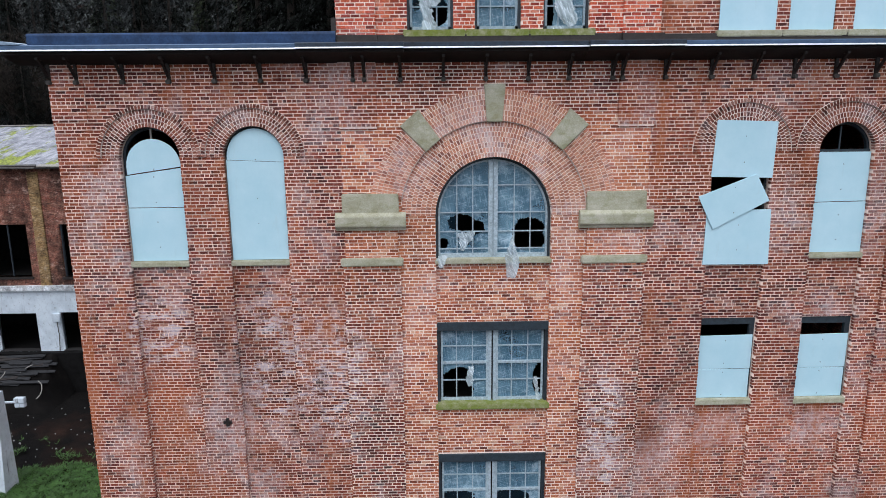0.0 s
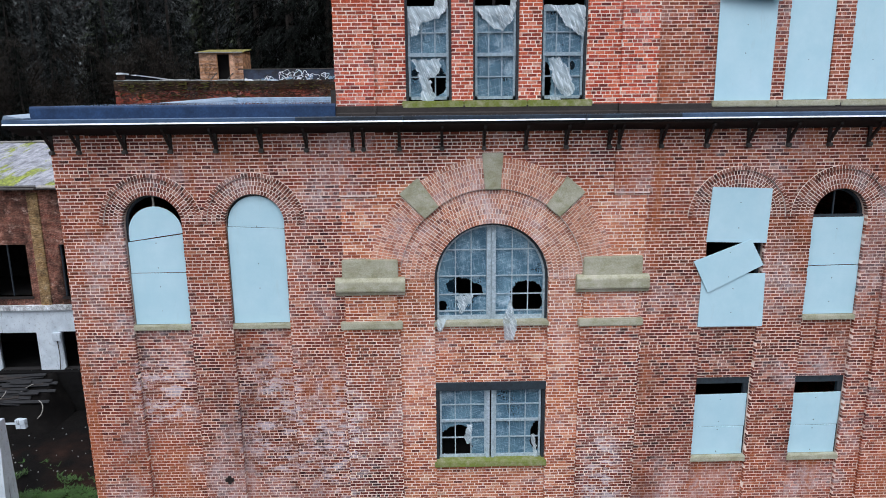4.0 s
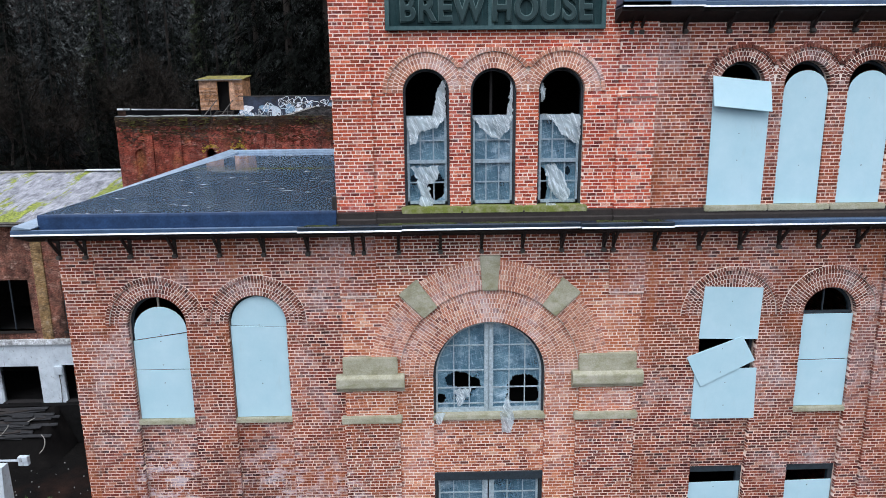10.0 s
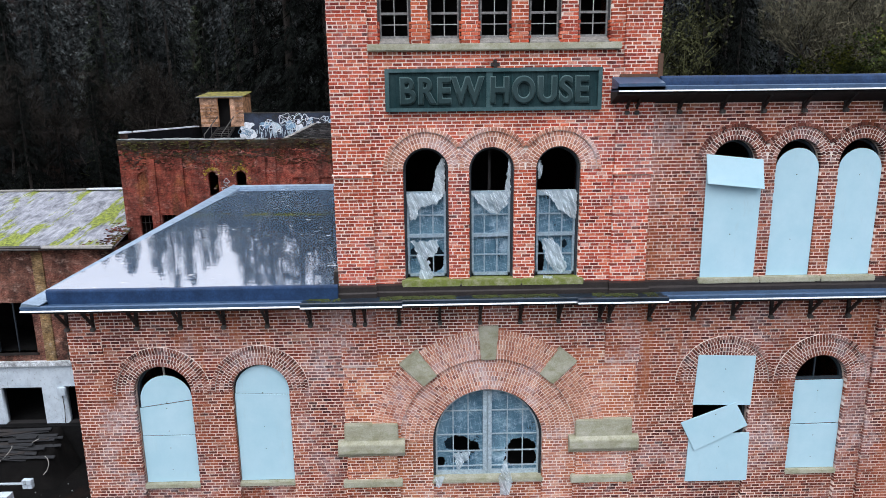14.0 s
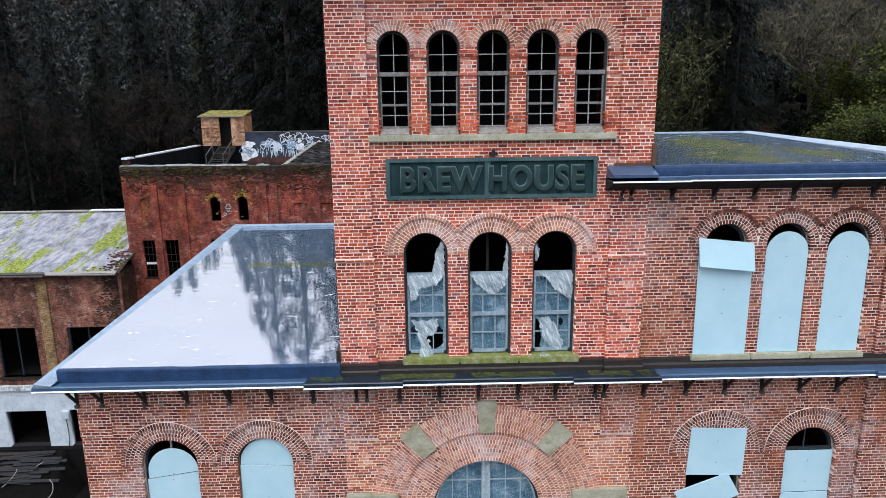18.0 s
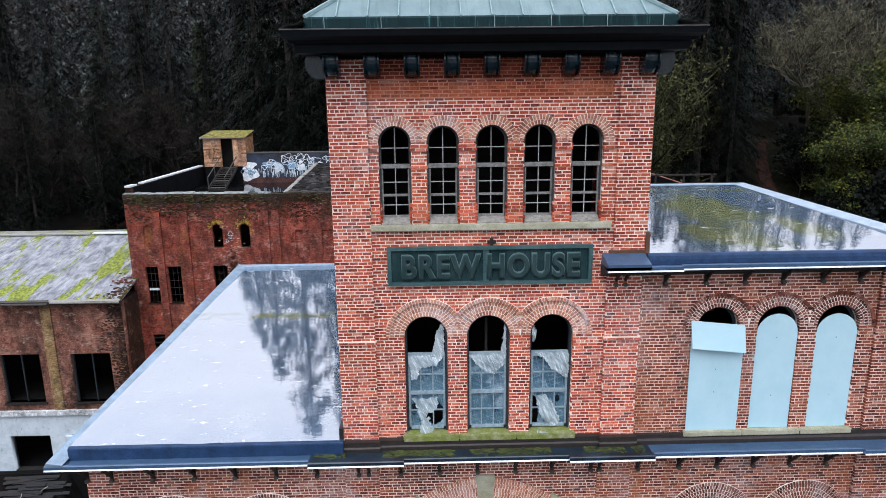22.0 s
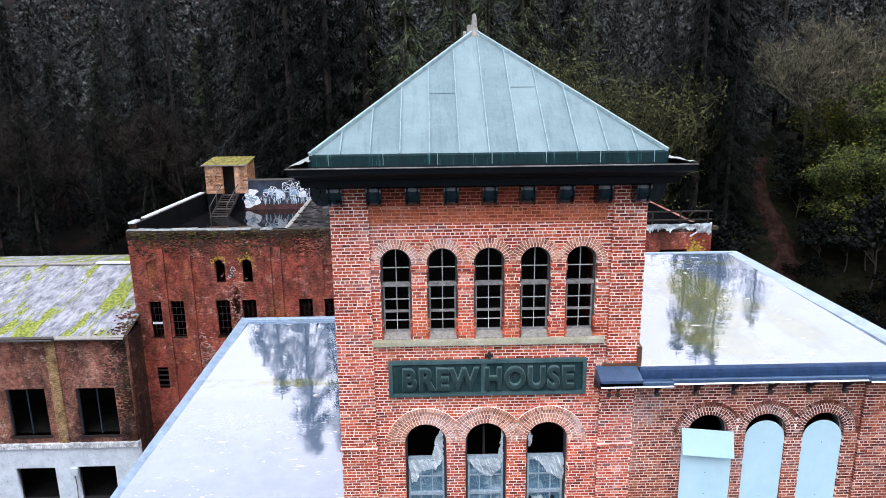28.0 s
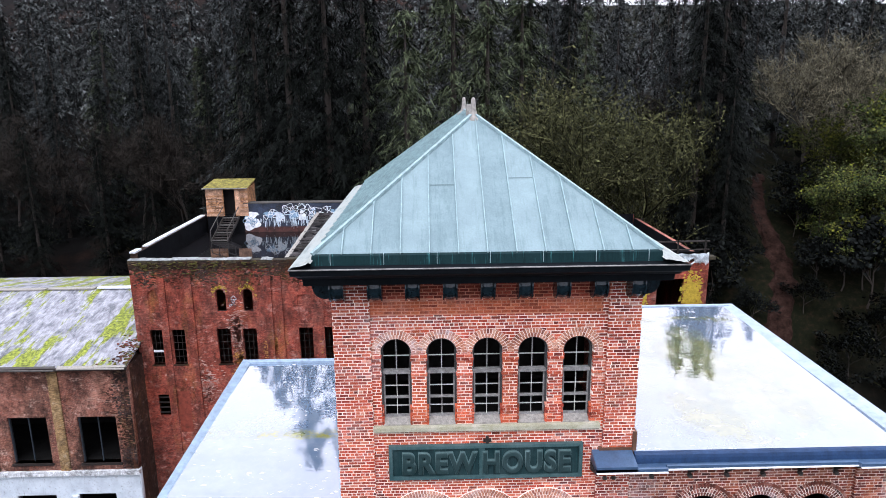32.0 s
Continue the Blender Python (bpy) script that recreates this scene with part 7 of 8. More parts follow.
Pack().box(-18.6, -6.0, 45.61, 46.45, 12.0, 14.75).put("panel", plain("blue_black_wall_paint", (0.02, 0.03, 0.055), 0.7, 0, 0.7, 1.2), gw)
Pack().box(-18.6, -6.0, 45.55, 46.55, 14.75, 14.83).put("coping", M_STEP, gw)
Pack().box(-18.6, -6.0, 45.595, 45.61, 12.05, 12.55).put("base_band", plain("rusty_red_band", (0.06, 0.022, 0.018), 0.8, 0, 0.7, 2), gw)
M_TAG_WHITE = plain("white_spray_paint", (0.74, 0.78, 0.82), 0.6, 0, 0.3, 3)
M_TAG_BLUE = plain("faded_blue_spray_paint", (0.20, 0.33, 0.46), 0.6, 0, 0.5, 2)


def lobe(cx, cz, rx, rz, s, mat, y, label=""):
    """A sprayed fill with a wavy rim."""
    n = 26
    rim = [(cx + rx * (1 + 0.22 * math.sin(3 * t + s) + 0.1 * math.sin(7 * t + 2 * s)) * math.cos(t), cz + rz * (1 + 0.22 * math.sin(3 * t + s)) * math.sin(t)) for t in (math.tau * k / n for k in range(n))]
    p = Pack()
    p.v = [(x, y, z) for x, z in rim] + [(x, 45.61, z) for x, z in rim]
    p.f = [tuple(range(n))] + [(k, (k + 1) % n, n + (k + 1) % n, n + k) for k in range(n)]
    p.put("sprayed_shape", mat, gw, label)


def loop(cx, cz, r, s, mat, w, y=45.585, owner=None):
    pts = []
    for k in range(19):
        t = math.tau * k / 18
        q = r * (1 + 0.28 * math.sin(3 * t + s))
        pts.append((cx + q * math.cos(t), y, cz + q * 0.85 * math.sin(t)))
    p = Pack()
    for a, b in zip(pts[:-1], pts[1:]):
        p.beam(a, b, 0.012, w)
    p.put("sprayed_loop", mat, owner or gw)


random.seed(12)
for k in range(9):
    lobe(-16.2 + 1.05 * k + random.uniform(-0.2, 0.2), 13.55 + random.uniform(-0.35, 0.45), random.uniform(0.3, 0.6), random.uniform(0.25, 0.5), k, (M_TAG_BLUE, M_TAG_PALE, M_TAG_BLUE, M_TAG_WHITE)[k % 4], 45.602 - 0.0006 * k, "pale blue sprayed shape" if k == 0 else "")
lobe(-17.95, 12.95, 0.72, 0.72, 2.0, M_TAG_WHITE, 45.59, "large white sprayed shape")
lobe(-17.75, 13.7, 0.42, 0.3, 0.6, M_TAG_WHITE, 45.588)
for k in range(6):
    loop(-18.1 + random.uniform(-0.3, 0.5), 13.0 + random.uniform(-0.3, 0.4), random.uniform(0.12, 0.34), k, M_TAG_BLUE, 0.05, 45.582)
for k in range(62):
    loop(-16.4 + 0.15 * k + random.uniform(-0.2, 0.2), 13.75 + random.uniform(-0.55, 0.7), random.uniform(0.14, 0.4), k * 1.7, (M_TAG_WHITE, M_TAG_PALE, M_TAG_WHITE, M_TAG_DARK)[k % 4], random.uniform(0.035, 0.07), 45.585 - 0.0003 * k)
for k in range(7):
    loop(-15.66 + random.uniform(-0.14, 0.14), 10.05 + random.uniform(-0.3, 0.25), random.uniform(0.08, 0.2), k, M_TAG_PALE if k % 2 else M_TAG_DARK, 0.03, RYW - 0.02 - 0.001 * k, rear)
drips = Pack()
for k in range(90):
    x = random.uniform(-17.2, -9.0)
    z = random.uniform(12.75, 13.3)
    drips.box(x, x + random.uniform(0.02, 0.06), 45.595, 45.61, z - random.uniform(0.1, 0.6), z + 0.2)
tagged(drips.put("paint_drips", M_TAG_PALE, gw, "runs of pale paint"), kind="stuff")
# low dark roof behind the parapet
low_roof = thing("lean_roof", "dark mossy shingle roof with a broken pale edge", "roof")
M_SHINGLE = brick_material("blackened_wet_shingles", ((0.0, (0.006, 0.006, 0.007)), (0.6, (0.018, 0.018, 0.019)), (0.9, (0.045, 0.045, 0.046)), (1.0, (0.11, 0.11, 0.11))), 0.12, (0.018, 0.020, 0.012), 0.5, 0.4, 0.0)
Pack().hexa([(-11.6, 31.2, 12.6), (6, 31.2, 12.6), (6, 31.2, 12.95), (-11.6, 31.2, 12.95), (-11.6, 45.8, 13.4), (6, 45.8, 13.4), (6, 45.8, 14.1), (-11.6, 45.8, 13.75)]).put("roof_deck", M_BLACK_WALL, low_roof)
shingles = Pack()
random.seed(17)
for row in range(34):
    y = 31.25 + 0.43 * row
    x = -11.55 - random.uniform(0, 0.2)
    while x < -3.0:
        w = random.uniform(0.25, 0.5)
        z = 12.97 + (y - 31.2) * 0.055 + 0.024 * (x + 11.6) * (y - 31.2) / 14.6
        t = random.uniform(0.03, 0.10)
        if random.random() > 0.05:
            shingles.hexa([(x, y, z), (x + w, y, z), (x + w, y, z + t), (x, y, z + t * random.uniform(0.6, 1.2)), (x, y + 0.48, z), (x + w, y + 0.48, z), (x + w, y + 0.48, z + 0.035), (x, y + 0.48, z + 0.035)])
        x += w + 0.015
tagged(shingles.put("shingles", M_SHINGLE, low_roof, "curled black wet shingles"), kind="stuff")
random.seed(18)
for k in range(17):
    y0, y1 = 31.2 + 0.86 * k, 32.04 + 0.86 * k
    o, h = random.uniform(-0.05, 0.05), random.uniform(0.0, 0.06)
    z0, z1 = 13.0 + 0.055 * (y0 - 31.2) + h, 13.0 + 0.055 * (y1 - 31.2) + h
    Pack().hexa([(-11.88 + o, y0, z0 - 0.3), (-11.58, y0, z0 - 0.3), (-11.58, y0, z0), (-11.88 + o, y0, z0), (-11.88 - o, y1, z1 - 0.3), (-11.58, y1, z1 - 0.3), (-11.58, y1, z1), (-11.88 - o, y1, z1)]).put("edge_board", M_OLD_WOOD, low_roof, "pale broken roof edge board")
# ruin at the right end: rail with white shreds, yellow lichen
rail = thing("roof_rail", "rusted roof rail hung with white plastic shreds", "railing")
for x in (12.6, 14.6, 16.6, 18.6):
    Pack().box(x - 0.05, x + 0.05, 30.7, 30.8, 12.6, 14.0).put("post", M_IRON, rail)
Pack().box(12.4, 18.9, 30.7, 30.8, 13.9, 14.0).box(12.4, 18.9, 30.7, 30.8, 13.3, 13.38).put("bar", M_BROWN_TRIM, rail)
bm = bmesh.new()
cols = []
for i in range(80):
    x = 13.2 + 5.5 * i / 79
    d = 0.35 + 0.5 * abs(noise.noise(Vector((x * 5, 0, 2)))) + (0.3 if x > 17.6 else 0)
    cols.append([bm.verts.new((x, 30.25 - 0.16 * noise.noise(Vector((x * 1.6, j * 0.6, 5))), 13.15 - d * j / 4 + 0.12 * noise.noise(Vector((x * 2, 1, 0))))) for j in range(5)])
for c0, c1 in zip(cols[:-1], cols[1:]):
    for j in range(4):
        bm.faces.new((c0[j], c1[j], c1[j + 1], c0[j + 1]))
tagged(part("plastic_shred", bm, M_RAG, rail, "white plastic shred", True), kind="stuff")
rag(rail, [(12.7, 13.35, 15.2), (12.6, 13.3, 14.9), (12.65, 13.4, 14.5), (12.6, 13.3, 14.1)], 31.2, 91, "crumpled blue tarpaulin").data.materials[0] = plain("blue_tarpaulin", (0.03, 0.13, 0.36), 0.45, 0, 0.6, 6)
Pack().beam((17.2, 30.3, 12.2), (18.7, 30.3, 13.2), 0.08).put("brace", M_LIP, rail)
for a, b, c, d in ((17.1, 18.4, 8.6, 11.3), (13.2, 14.4, 8.9, 10.5)):
    crust = Pack()
    for _ in range(900):
        x, z, w = random.gauss((a + b) / 2, (b - a) * 0.27), random.gauss((c + d) / 2, (d - c) * 0.27), random.uniform(0.02, 0.09)
        if a - 0.2 < x < min(b + 0.2, 18.7):
            crust.box(x - w, x + w, 30.54 + 0.03 * random.random(), 30.6, z - w * 0.7, z + w * 0.7)
    tagged(crust.put("lichen_crust", M_YELLOW, rear, "bright yellow lichen crust"), kind="stuff")
for x in (-16.46, -14.53):
    crust = Pack()
    for k in range(70):
        a = random.gauss(1.57, 0.75)
        r, w = 0.46 + abs(random.gauss(0, 0.13)), random.uniform(0.012, 0.05)
        cx, cz = x + r * math.cos(a), 10.59 + r * math.sin(a)
        crust.box(cx - w, cx + w, RYW - 0.012, RYW + 0.01, cz - w, cz + w * random.uniform(0.6, 1.4))
    tagged(crust.put("lichen_crust", M_YELLOW, rear, "yellow lichen round the window head"), kind="stuff")
Pack().box(-22.25, -22.2, RYW + 0.63, 46, 12.05, 13.6).put("parapet_lining", M_BLACK_WALL, rear, "blackened parapet lining")
for a, b, c in (((-22.2, 46.0, 14.8), (-52, 47, 14.0), 1.0), ((-22.2, 46.1, 15.5), (-60, 50, 16.0), 1.2), ((-17.3, 46.3, 15.9), (16, 62, 21), 1.0), ((-22.2, 46.0, 13.8), (-60, 46, 11.0), 1.5)):
    wire = thing("overhead_cable", "thin black overhead cable", "cable", group="cables over the rear roof")
    pts = [tuple(Vector(a).lerp(Vector(b), k / 14) - Vector((0, 0, c * math.sin(math.pi * k / 14)))) for k in range(15)]
    Pack().tube(pts, 0.009, 4).put("wire", M_BLACK_WALL, wire)

# ---- yard clutter beside the annex ----
butt = thing("white_buttress", "leaning white painted concrete buttress in the yard", "buttress")
Pack().hexa([(-25.5, 14.8, YARD), (-23.2, 14.8, YARD), (-23.1, 15.1, -3.9), (-25.5, 15.1, -3.9), (-25.5, 15.9, YARD), (-23.2, 15.9, YARD), (-23.1, 15.6, -3.9), (-25.5, 15.6, -3.9)]).put("body", M_WHITE, butt)
lamp = thing("flood_lamp", "white flood lamp box on a short white arm", "lamp")
Pack().beam((-28.6, 22.2, -7.5), (-27.0, 22.2, -7.5), 0.10).put("arm", M_WHITE, lamp)
soft_box("housing", M_WHITE, lamp, -27.05, -26.45, 22.0, 22.3, -7.5, -7.18, 0.02)
soft_box("reflector", M_WHITE, lamp, -27.05, -26.45, 22.02, 22.3, -7.78, -7.53, 0.02)
box2 = thing("junction_box", "white electrical box on the annex pier", "box")
soft_box("case", M_WHITE, box2, -27.55, -27.0, AY - 0.3, AY - 0.05, -4.2, -3.6, 0.03)
Pack().tube([(-27.3, AY - 0.15, -4.2), (-27.25, AY - 0.16, -5.2), (-27.35, AY - 0.14, -6.3)], 0.03, 5).put("conduit", M_STEP, box2)
heap = thing("spoil_heap", "black heap of earth and rubble against the loading dock", "heap")
bm = bmesh.new()
rowsv = []
for j in range(15):
    y = AY - 0.55 - 3.3 * j / 14
    rowsv.append([])
    for i in range(31):
        x = -33.0 + 6.6 * i / 30
        side = min(1.0, (30 - i) / 5)
        z = YARD + 2.75 * side * (1 - j / 14) ** 0.8 + 0.25 * noise.noise(Vector((x * 1.3, y * 1.3, 2))) * (j < 14)
        rowsv[-1].append(bm.verts.new((x, y, max(z, YARD - 0.02))))
for r0, r1 in zip(rowsv[:-1], rowsv[1:]):
    for i in range(30):
        bm.faces.new((r0[i], r1[i], r1[i + 1], r0[i + 1]))
part("earth", bm, M_GROUND, heap, "", True)
random.seed(21)
for k in range(22):
    pl = thing("plank", "loose dark weathered plank on the spoil heap", "plank", group="planks by the annex")
    f = (k % 11) / 11
    soft_box("board", (M_IRON, M_PLANK, M_PLANK, M_PLANK)[k % 4], pl, -1.5, 1.5, -0.12, 0.12, 0, 0.07, 0.008, "", 0.006, k)
    pl.matrix_world = pose(-29.4 + random.uniform(-1.3, 0.9), AY - 0.8 - 1.8 * f, YARD + 2.75 * (1 - (0.25 + 1.8 * f) / 3.3) ** 0.8 + 0.10 + 0.05 * (k // 11), 24, random.uniform(-5, 5), random.uniform(-11, 11))
for k, (x, y) in enumerate(((-27.7, 25.6), (-30.6, 26.2), (-29.0, 26.6))):
    hose = thing("hose", "pale loop of hose on the spoil heap", "hose", group="hoses by the annex")
    Pack().tube([(x + 0.5 * math.sin(0.5 * q + k), y - 0.18 * q, YARD + 2.75 * max(0.02, 1 - (AY - 0.55 - y + 0.18 * q) / 3.3) ** 0.8 + 0.22 + 0.1 * math.sin(q)) for q in range(6)], 0.03, 5).put("tube", M_OLD_WOOD, hose)
litter = Pack()
for k in range(120):
    x, y = random.uniform(-29, -14), random.gauss(21, 2.5)
    s = random.uniform(0.015, 0.06)
    z = YARD + 0.03
    a = random.uniform(0, 3)
    c, d = math.cos(a) * s, math.sin(a) * s
    litter.hexa([(x - c, y - d, z), (x + d, y - c, z), (x + c, y + d, z + 0.02), (x - d, y + c, z + 0.03), (x - c, y - d, z - 0.03), (x + d, y - c, z - 0.03), (x + c, y + d, z - 0.03), (x - d, y + c, z - 0.03)])
tagged(new("yard_litter", litter.mesh("yard_litter", M_GREY_WOOD)), "small pale scraps scattered over the dark yard", "litter", "", "stuff")


def blades(n, x0, x1, y0, y1, h, seed):
    rnd = random.Random(seed)
    v, f = [], []
    for _ in range(n):
        x, y = rnd.uniform(x0, x1), rnd.uniform(y0, y1)
        tuft = noise.noise(Vector((x * 0.9, y * 0.9, 4))) + 0.5 * noise.noise(Vector((x * 2.7, y * 2.7, 8)))
        edge = 17.3 + 1.2 * noise.noise(Vector((x * 0.5, 2, 2)))
        if y > edge and (tuft < 0.42 or rnd.random() < 0.6):
            continue
        a, q = rnd.uniform(0, math.tau), h * rnd.uniform(0.5, 1.2)
        w = 0.02
        k = len(v)
        z = height(x, y) + 0.22 * max(0.0, tuft + 0.4)
        v += [(x - w * math.sin(a), y + w * math.cos(a), z), (x + w * math.sin(a), y - w * math.cos(a), z), (x + 1.1 * q * math.cos(a), y + 1.1 * q * math.sin(a), z + 0.6 * q)]
        f.append((k, k + 1, k + 2))
    return v, f


v, f = blades(70000, -26, -13, 9, 20.5, 0.24, 3)
tagged(new("grass", mesh_of("grass", v, f, M_GRASS)), "patch of wet green grass and weeds in the yard", "grass", "", "stuff")

# ---- the wooded slope ----
def conifer(name, seed, h, spread, droop, mat, label, sprays=5, fat=1.0):
    """A tapered trunk and whorls of boughs, each hung with many needle sprays."""
    rnd = random.Random(seed)
    t = thing(name, label, "tree", (0, 0, -500), "trees on the wooded slope")
    Pack().tube([(0.15 * noise.noise(Vector((k, seed, 0))), 0, h * k / 8) for k in range(9)], [0.45 * (1 - k / 8.4) + 0.02 for k in range(9)], 7).put("trunk", M_BARK, t)
    v, f = [], []
    levels = int(h * 1.2)
    for lv in range(levels):
        s = lv / levels
        z = h * (0.05 + 0.95 * s)
        reach = spread * (1 - s) ** 0.75 * rnd.uniform(0.7, 1.15) + 0.3
        for b in range(rnd.randint(5, 7)):
            a = rnd.uniform(0, math.tau)
            r = reach * rnd.uniform(0.55, 1.15)
            m = max(3, int(r * 2.1))
            for k in range(m):
                q = (k + 0.6) / m
                c = Vector((math.cos(a) * r * q, math.sin(a) * r * q, z - droop * r * q * q + 0.3 * r * q))
                for _ in range(sprays):
                    w, ln = rnd.uniform(0.04, 0.11) * fat * (5 / sprays) ** 0.55, rnd.uniform(0.25, 0.7) * (0.6 + 0.5 * q)
                    ang = a + rnd.uniform(-1.3, 1.3)
                    d = Vector((math.cos(ang), math.sin(ang), -droop * rnd.uniform(0.2, 2.2)))
                    sd = Vector((-math.sin(ang), math.cos(ang), rnd.uniform(-0.8, 0.8))) * w
                    i = len(v)
                    o = c + Vector((rnd.uniform(-0.25, 0.25), rnd.uniform(-0.25, 0.25), rnd.uniform(-0.3, 0.3)))
                    v += [tuple(o - sd), tuple(o + sd), tuple(o + d * ln)]
                    f.append((i, i + 1, i + 2))
    child("crown", mesh_of("crown", v, f, mat), t)
    return t


def bare_tree(name, seed, h, wide, mat, label, leaves=0, leaf_mat=None, size=1.0, deep=5, fine=0.028):
    """Trunk, limbs and fine twigs; some trees carry ivy or the last leaves."""
    rnd = random.Random(seed)
    t = thing(name, label, "tree", (0, 0, -500), "trees on the wooded slope")
    trunk, twigs, tips = Pack(), Pack(), []

    def grow(p, d, ln, r, depth):
        pts, q = [p], p
        dd = d.copy()
        for _ in range(3):
            dd = (dd + Vector((rnd.uniform(-1, 1), rnd.uniform(-1, 1), rnd.uniform(-0.5, 0.8))) * 0.22).normalized()
            q = q + dd * ln / 3
            pts.append(q)
        (trunk if depth < 2 else twigs).tube([tuple(x) for x in (pts if depth < 4 else pts[::3])], [r, r * 0.85, r * 0.7, r * 0.55] if depth < 4 else [r, r * 0.55], 5 if depth < 2 else 3)
        if depth >= 3:
            tips.append(pts[-1])
        if depth == deep:
            return
        for _ in range((4, 4, 4, 4, 3)[depth]):
            side = Vector((rnd.uniform(-1, 1), rnd.uniform(-1, 1), rnd.uniform(-0.25, 0.7)))
            nd = (dd * 0.75 + side * wide).normalized()
            grow(pts[rnd.choice((1, 2, 3, 3))], nd, ln * rnd.uniform(0.52, 0.78), max(r * 0.52, fine), depth + 1)

    grow(Vector((0, 0, 0)), Vector((0, 0, 1)), h * 0.38, h * 0.012, 0)
    trunk.put("trunk", M_BARK, t)
    for c in tips:
        for _ in range(2):
            d = Vector((rnd.gauss(0, 1), rnd.gauss(0, 1), rnd.gauss(0.7, 0.7))).normalized() * rnd.uniform(0.5, 1.5)
            sd = d.orthogonal().normalized() * min(fine, 0.026)
            i = len(twigs.v)
            twigs.v += [tuple(c - sd), tuple(c + sd), tuple(c + d)]
            twigs.f.append((i, i + 1, i + 2))
    me = mesh_of("crown", twigs.v, twigs.f, mat)
    child("crown", me, t)
    if leaves:
        v, f = [], []
        for _ in range(leaves):
            c = rnd.choice(tips) + Vector((rnd.gauss(0, 0.35), rnd.gauss(0, 0.35), rnd.gauss(0, 0.35)))
            a = Vector((rnd.uniform(-1, 1), rnd.uniform(-1, 1), rnd.uniform(-1, 1))).normalized() * rnd.uniform(0.08, 0.2) * size
            b = a.orthogonal().normalized() * rnd.uniform(0.06, 0.14) * size
            i = len(v)
            v += [tuple(c - a), tuple(c + b), tuple(c + a), tuple(c - b)]
            f.append((i, i + 1, i + 2, i + 3))
        child("foliage", mesh_of("foliage", v, f, leaf_mat), t)
    return t


firs = [conifer("conifer_tree", 1, 31, 5.6, 0.45, M_FIR_GREY, "tall dark fir with drooping boughs", 7), conifer("conifer_tree", 2, 34, 6.0, 0.6, M_FIR_GREY, "tall dark fir with drooping boughs", 7), conifer("conifer_tree", 3, 27, 5.8, 0.5, M_FIR_LIGHT, "olive green cedar with drooping boughs", 16), conifer("conifer_tree", 4, 33, 5.0, 0.7, M_FIR_MID, "slender dark fir with short boughs", 7), conifer("conifer_tree", 5, 33, 7.4, 0.7, M_FIR_FAR, "distant fir on the ridge with lightened needles", 2, 1.7), conifer("conifer_tree", 6, 34, 5.6, 0.6, M_FIR, "very tall dark fir behind the rear building", 13)]
bares = [bare_tree("bare_tree", 11, 19, 0.75, M_TWIG_PALE, "leafless grey-brown winter tree"), bare_tree("bare_tree", 12, 22, 0.8, M_TWIG_MOSS, "leafless tree with moss-green twigs", 5000, M_TWIG_MOSS, 0.7, fine=0.022), bare_tree("bare_tree", 13, 17, 0.8, M_TWIG, "leafless grey-brown winter tree")]
# the bush takes the shaded needles too, keeping the forest foot dark
ivy = [bare_tree("ivy_tree", 14, 15, 0.8, M_TWIG_MOSS, "ivy-clad tree with yellow-green leaves", 8000, M_IVY), bare_tree("undergrowth_bush", 15, 9, 0.95, M_TWIG_MOSS, "dark evergreen undergrowth bush", 2000, M_FIR_MID, 1.5, 3)]
rnd = random.Random(77)


def plant(src, x, y, s):
    copy_thing(src, pose(x, y, height(x, y) - 0.3, 0, 0, rnd.uniform(0, 360)) @ Matrix.Scale(s, 4))


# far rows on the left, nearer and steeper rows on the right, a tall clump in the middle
# near low rows get the shaded needles, far high rows the lightened ones
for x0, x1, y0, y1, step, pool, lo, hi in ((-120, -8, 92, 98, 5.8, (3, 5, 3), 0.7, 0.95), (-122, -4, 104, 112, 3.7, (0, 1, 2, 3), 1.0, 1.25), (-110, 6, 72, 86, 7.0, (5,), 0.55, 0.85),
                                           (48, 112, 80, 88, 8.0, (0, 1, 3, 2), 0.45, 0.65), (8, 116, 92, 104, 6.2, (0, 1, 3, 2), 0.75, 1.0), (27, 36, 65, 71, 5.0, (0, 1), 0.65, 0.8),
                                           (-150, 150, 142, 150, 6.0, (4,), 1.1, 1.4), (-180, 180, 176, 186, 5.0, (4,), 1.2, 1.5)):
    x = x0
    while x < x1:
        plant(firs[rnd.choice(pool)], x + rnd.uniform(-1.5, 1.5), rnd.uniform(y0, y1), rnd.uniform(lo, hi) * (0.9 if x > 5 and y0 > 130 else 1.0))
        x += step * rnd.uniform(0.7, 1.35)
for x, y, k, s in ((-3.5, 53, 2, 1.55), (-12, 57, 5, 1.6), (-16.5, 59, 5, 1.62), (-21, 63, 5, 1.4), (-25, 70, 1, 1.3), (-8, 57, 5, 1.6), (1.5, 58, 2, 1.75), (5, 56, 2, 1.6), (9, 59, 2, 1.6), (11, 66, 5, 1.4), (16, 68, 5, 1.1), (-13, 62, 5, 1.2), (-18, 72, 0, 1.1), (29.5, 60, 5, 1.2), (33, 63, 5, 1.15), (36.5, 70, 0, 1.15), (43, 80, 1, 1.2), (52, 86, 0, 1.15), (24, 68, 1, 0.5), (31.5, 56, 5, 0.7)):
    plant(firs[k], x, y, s)
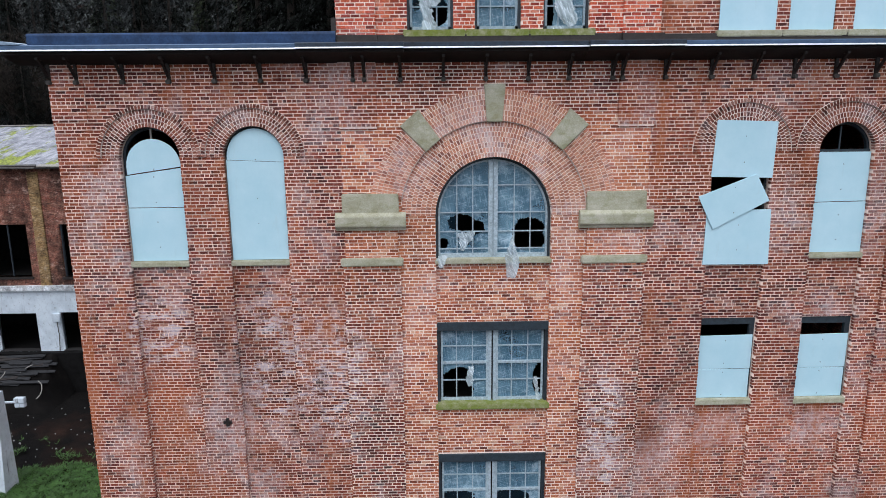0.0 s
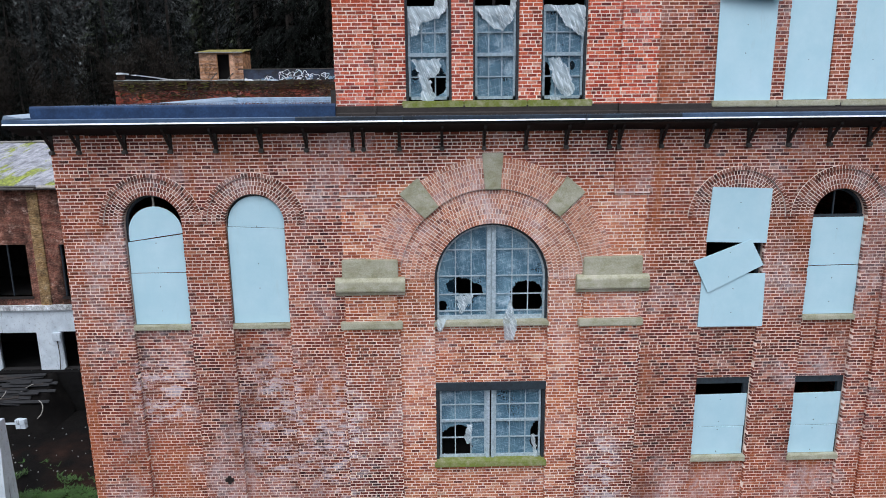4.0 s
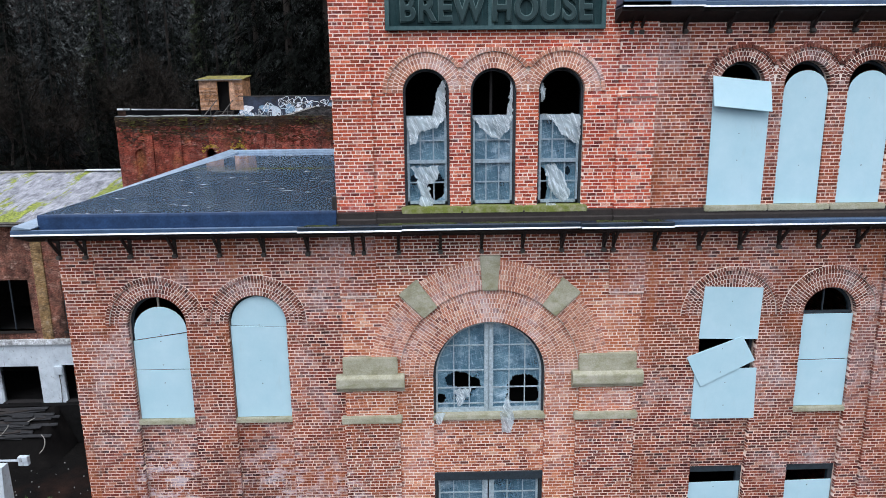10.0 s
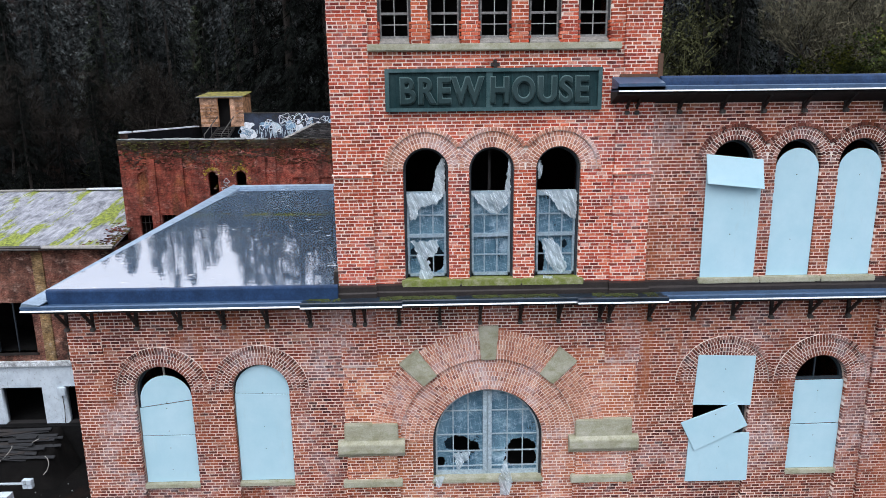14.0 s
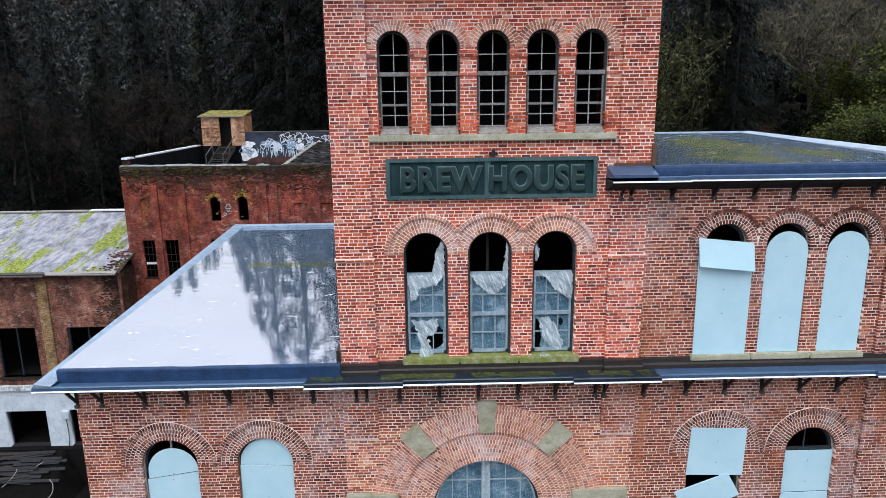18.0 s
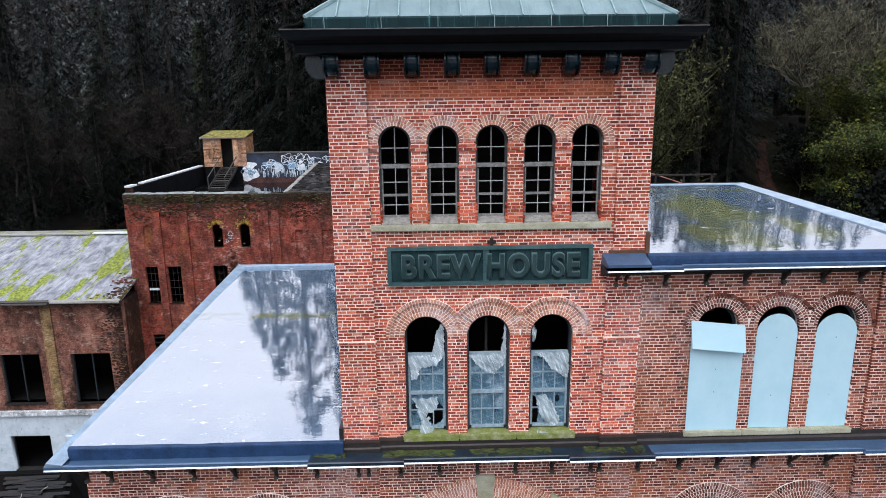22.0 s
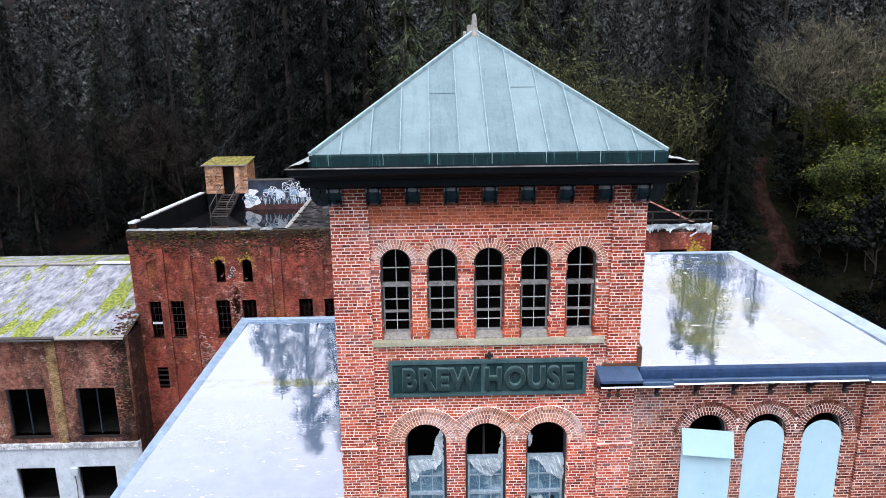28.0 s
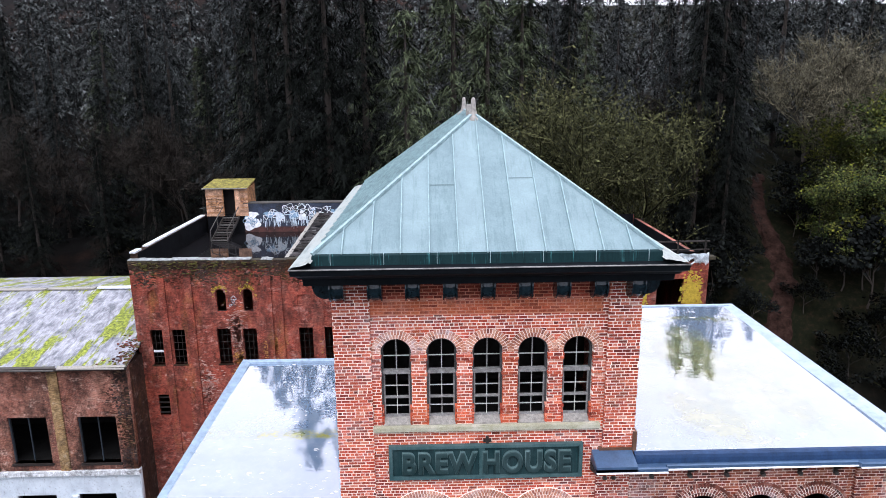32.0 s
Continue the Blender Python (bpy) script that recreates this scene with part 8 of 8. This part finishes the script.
# bare trees on the left take dark twigs, for shade low down
for x, y, k, s in ((-38, 84, 2, 1.4), (-30, 80, 2, 1.3), (-24, 72, 2, 1.4), (-52, 86, 2, 1.4), (-12, 54, 2, 1.1), (8, 52, 1, 1.6), (12, 53, 1, 1.7), (16, 53, 1, 1.55), (19, 55, 1, 1.3), (-66, 88, 2, 1.4), (49, 72, 0, 1.25), (53, 70, 0, 1.2), (57, 76, 0, 1.4), (62, 73, 0, 1.3), (70, 77, 0, 1.4), (52, 66, 0, 1.0), (60, 68, 0, 1.1), (3, 56, 0, 1.3), (-16, 62, 2, 1.3), (31, 70, 2, 1.0), (-45, 84, 2, 1.4), (-75, 90, 2, 1.5), (-60, 84, 2, 1.3)):
    plant(bares[k], x, y, s)
for x, y, s in ((47, 60, 1.15), (52, 61, 1.25), (43.5, 57, 0.9), (57, 62, 1.3), (49, 56, 1.0), (55, 57, 1.1)):
    plant(ivy[0], x, y, s)
for k in range(56):
    x = -100 + 3.7 * k + rnd.uniform(-2, 2)
    if not 31 < x < 43 and (x > -12 or k % 2):
        plant(ivy[1], x, rnd.uniform(76, 84) if x < -12 else rnd.uniform(51, 62), rnd.uniform(0.7, 1.3))
for x, y, s in ((46, 49, 0.9), (50, 48, 1.0), (54, 50, 1.0), (58, 51, 1.1), (42, 47, 0.8), (50, 43, 0.9), (56, 45, 1.0), (44, 43, 0.8), (38, 45, 0.7), (62, 47, 1.1), (33, 51, 0.6), (39.5, 52, 0.6), (42, 55, 0.7), (43, 62, 0.7), (34, 57, 0.6), (44, 67, 0.7), (44.5, 54, 0.9), (47, 54, 1.0), (49.5, 54, 1.0), (52, 59, 1.3), (56, 60, 1.4), (30, 56, 1.0), (27, 54, 1.0)):
    plant(ivy[1], x, y, s)
for k in range(26):
    x, y = rnd.uniform(33, 52), rnd.uniform(56, 86)
    if abs(x - 35.5 - 0.38 * (y - 50)) > 2.2:
        plant(ivy[1], x, y, rnd.uniform(0.35, 0.6))
for src in firs + bares + ivy:
    for o in (*src.children_recursive, src):
        bpy.data.objects.remove(o)

# ---- the bricks themselves, course by course ----
random.seed(11)


def brick_mesh(w, h, deep, mat):
    """One brick with softened front edges, origin at its lower front corner."""
    c = 0.004
    p = Pack()
    p.v = [(c, 0, c), (w - c, 0, c), (w - c, 0, h - c), (c, 0, h - c), (0, c, 0), (w, c, 0), (w, c, h), (0, c, h), (0, deep, 0), (w, deep, 0), (w, deep, h), (0, deep, h)]
    p.f = [(0, 1, 2, 3)] + [(i, (i + 1) % 4, (i + 1) % 4 + 4, i + 4)[::-1] for i in range(4)] + [(i + 4, (i + 1) % 4 + 4, (i + 1) % 4 + 8, i + 8)[::-1] for i in range(4)]
    return p.mesh("brick", mat)


shared = {}
for parent, mat, u0, u1, v0, v1, y, holes, pick, deep in BRICKWORK:
    rest, singles = [], 0
    for p, q, a, b in course_bricks(u0, u1, v0, v1, holes):
        f = y + random.uniform(-0.003, 0.0015) - (0.007 if random.random() < 0.04 else 0)
        whole = abs(q - p - (LONG - JOINT)) < 0.002 and abs(b - a - (COURSE - JOINT)) < 0.002
        if pick and whole and singles < 300 and pick[0] < p and q < pick[1] and pick[2] < a and b < pick[3] and (round(a / COURSE) + round(p / LONG * 2)) % 4 == 0:
            key = (mat.name, deep)
            if key not in shared:
                shared[key] = brick_mesh(LONG - JOINT, COURSE - JOINT, deep, mat)
            ob = child("brick", shared[key], parent)
            ob.location = (p, f, a)
            singles += 1
            continue
        j = [random.uniform(-0.0075, 0.006), random.uniform(-0.0035, 0.003), random.uniform(-0.006, 0.0075), random.uniform(-0.0035, 0.003), random.uniform(-0.0045, 0.0035), random.uniform(-0.002, 0.002)]
        rest.append(((p + j[0], f, a + j[1]), (q + j[2], f + j[5], a + j[3]), (q + j[2], f + j[5], b + j[4]), (p + j[0], f, b + j[4] + j[5]), (p, y + deep, a), (q, y + deep, a), (q, y + deep, b), (p, y + deep, b)))
    verts = [c for r in rest for c in r]
    faces = [tuple(8 * k + i for i in q) for k in range(len(rest)) for q in ((0, 1, 2, 3), (0, 4, 5, 1), (1, 5, 6, 2), (2, 6, 7, 3), (3, 7, 4, 0))]
    child("brickwork", mesh_of("brickwork", verts, faces, mat), parent, "", "stuff")
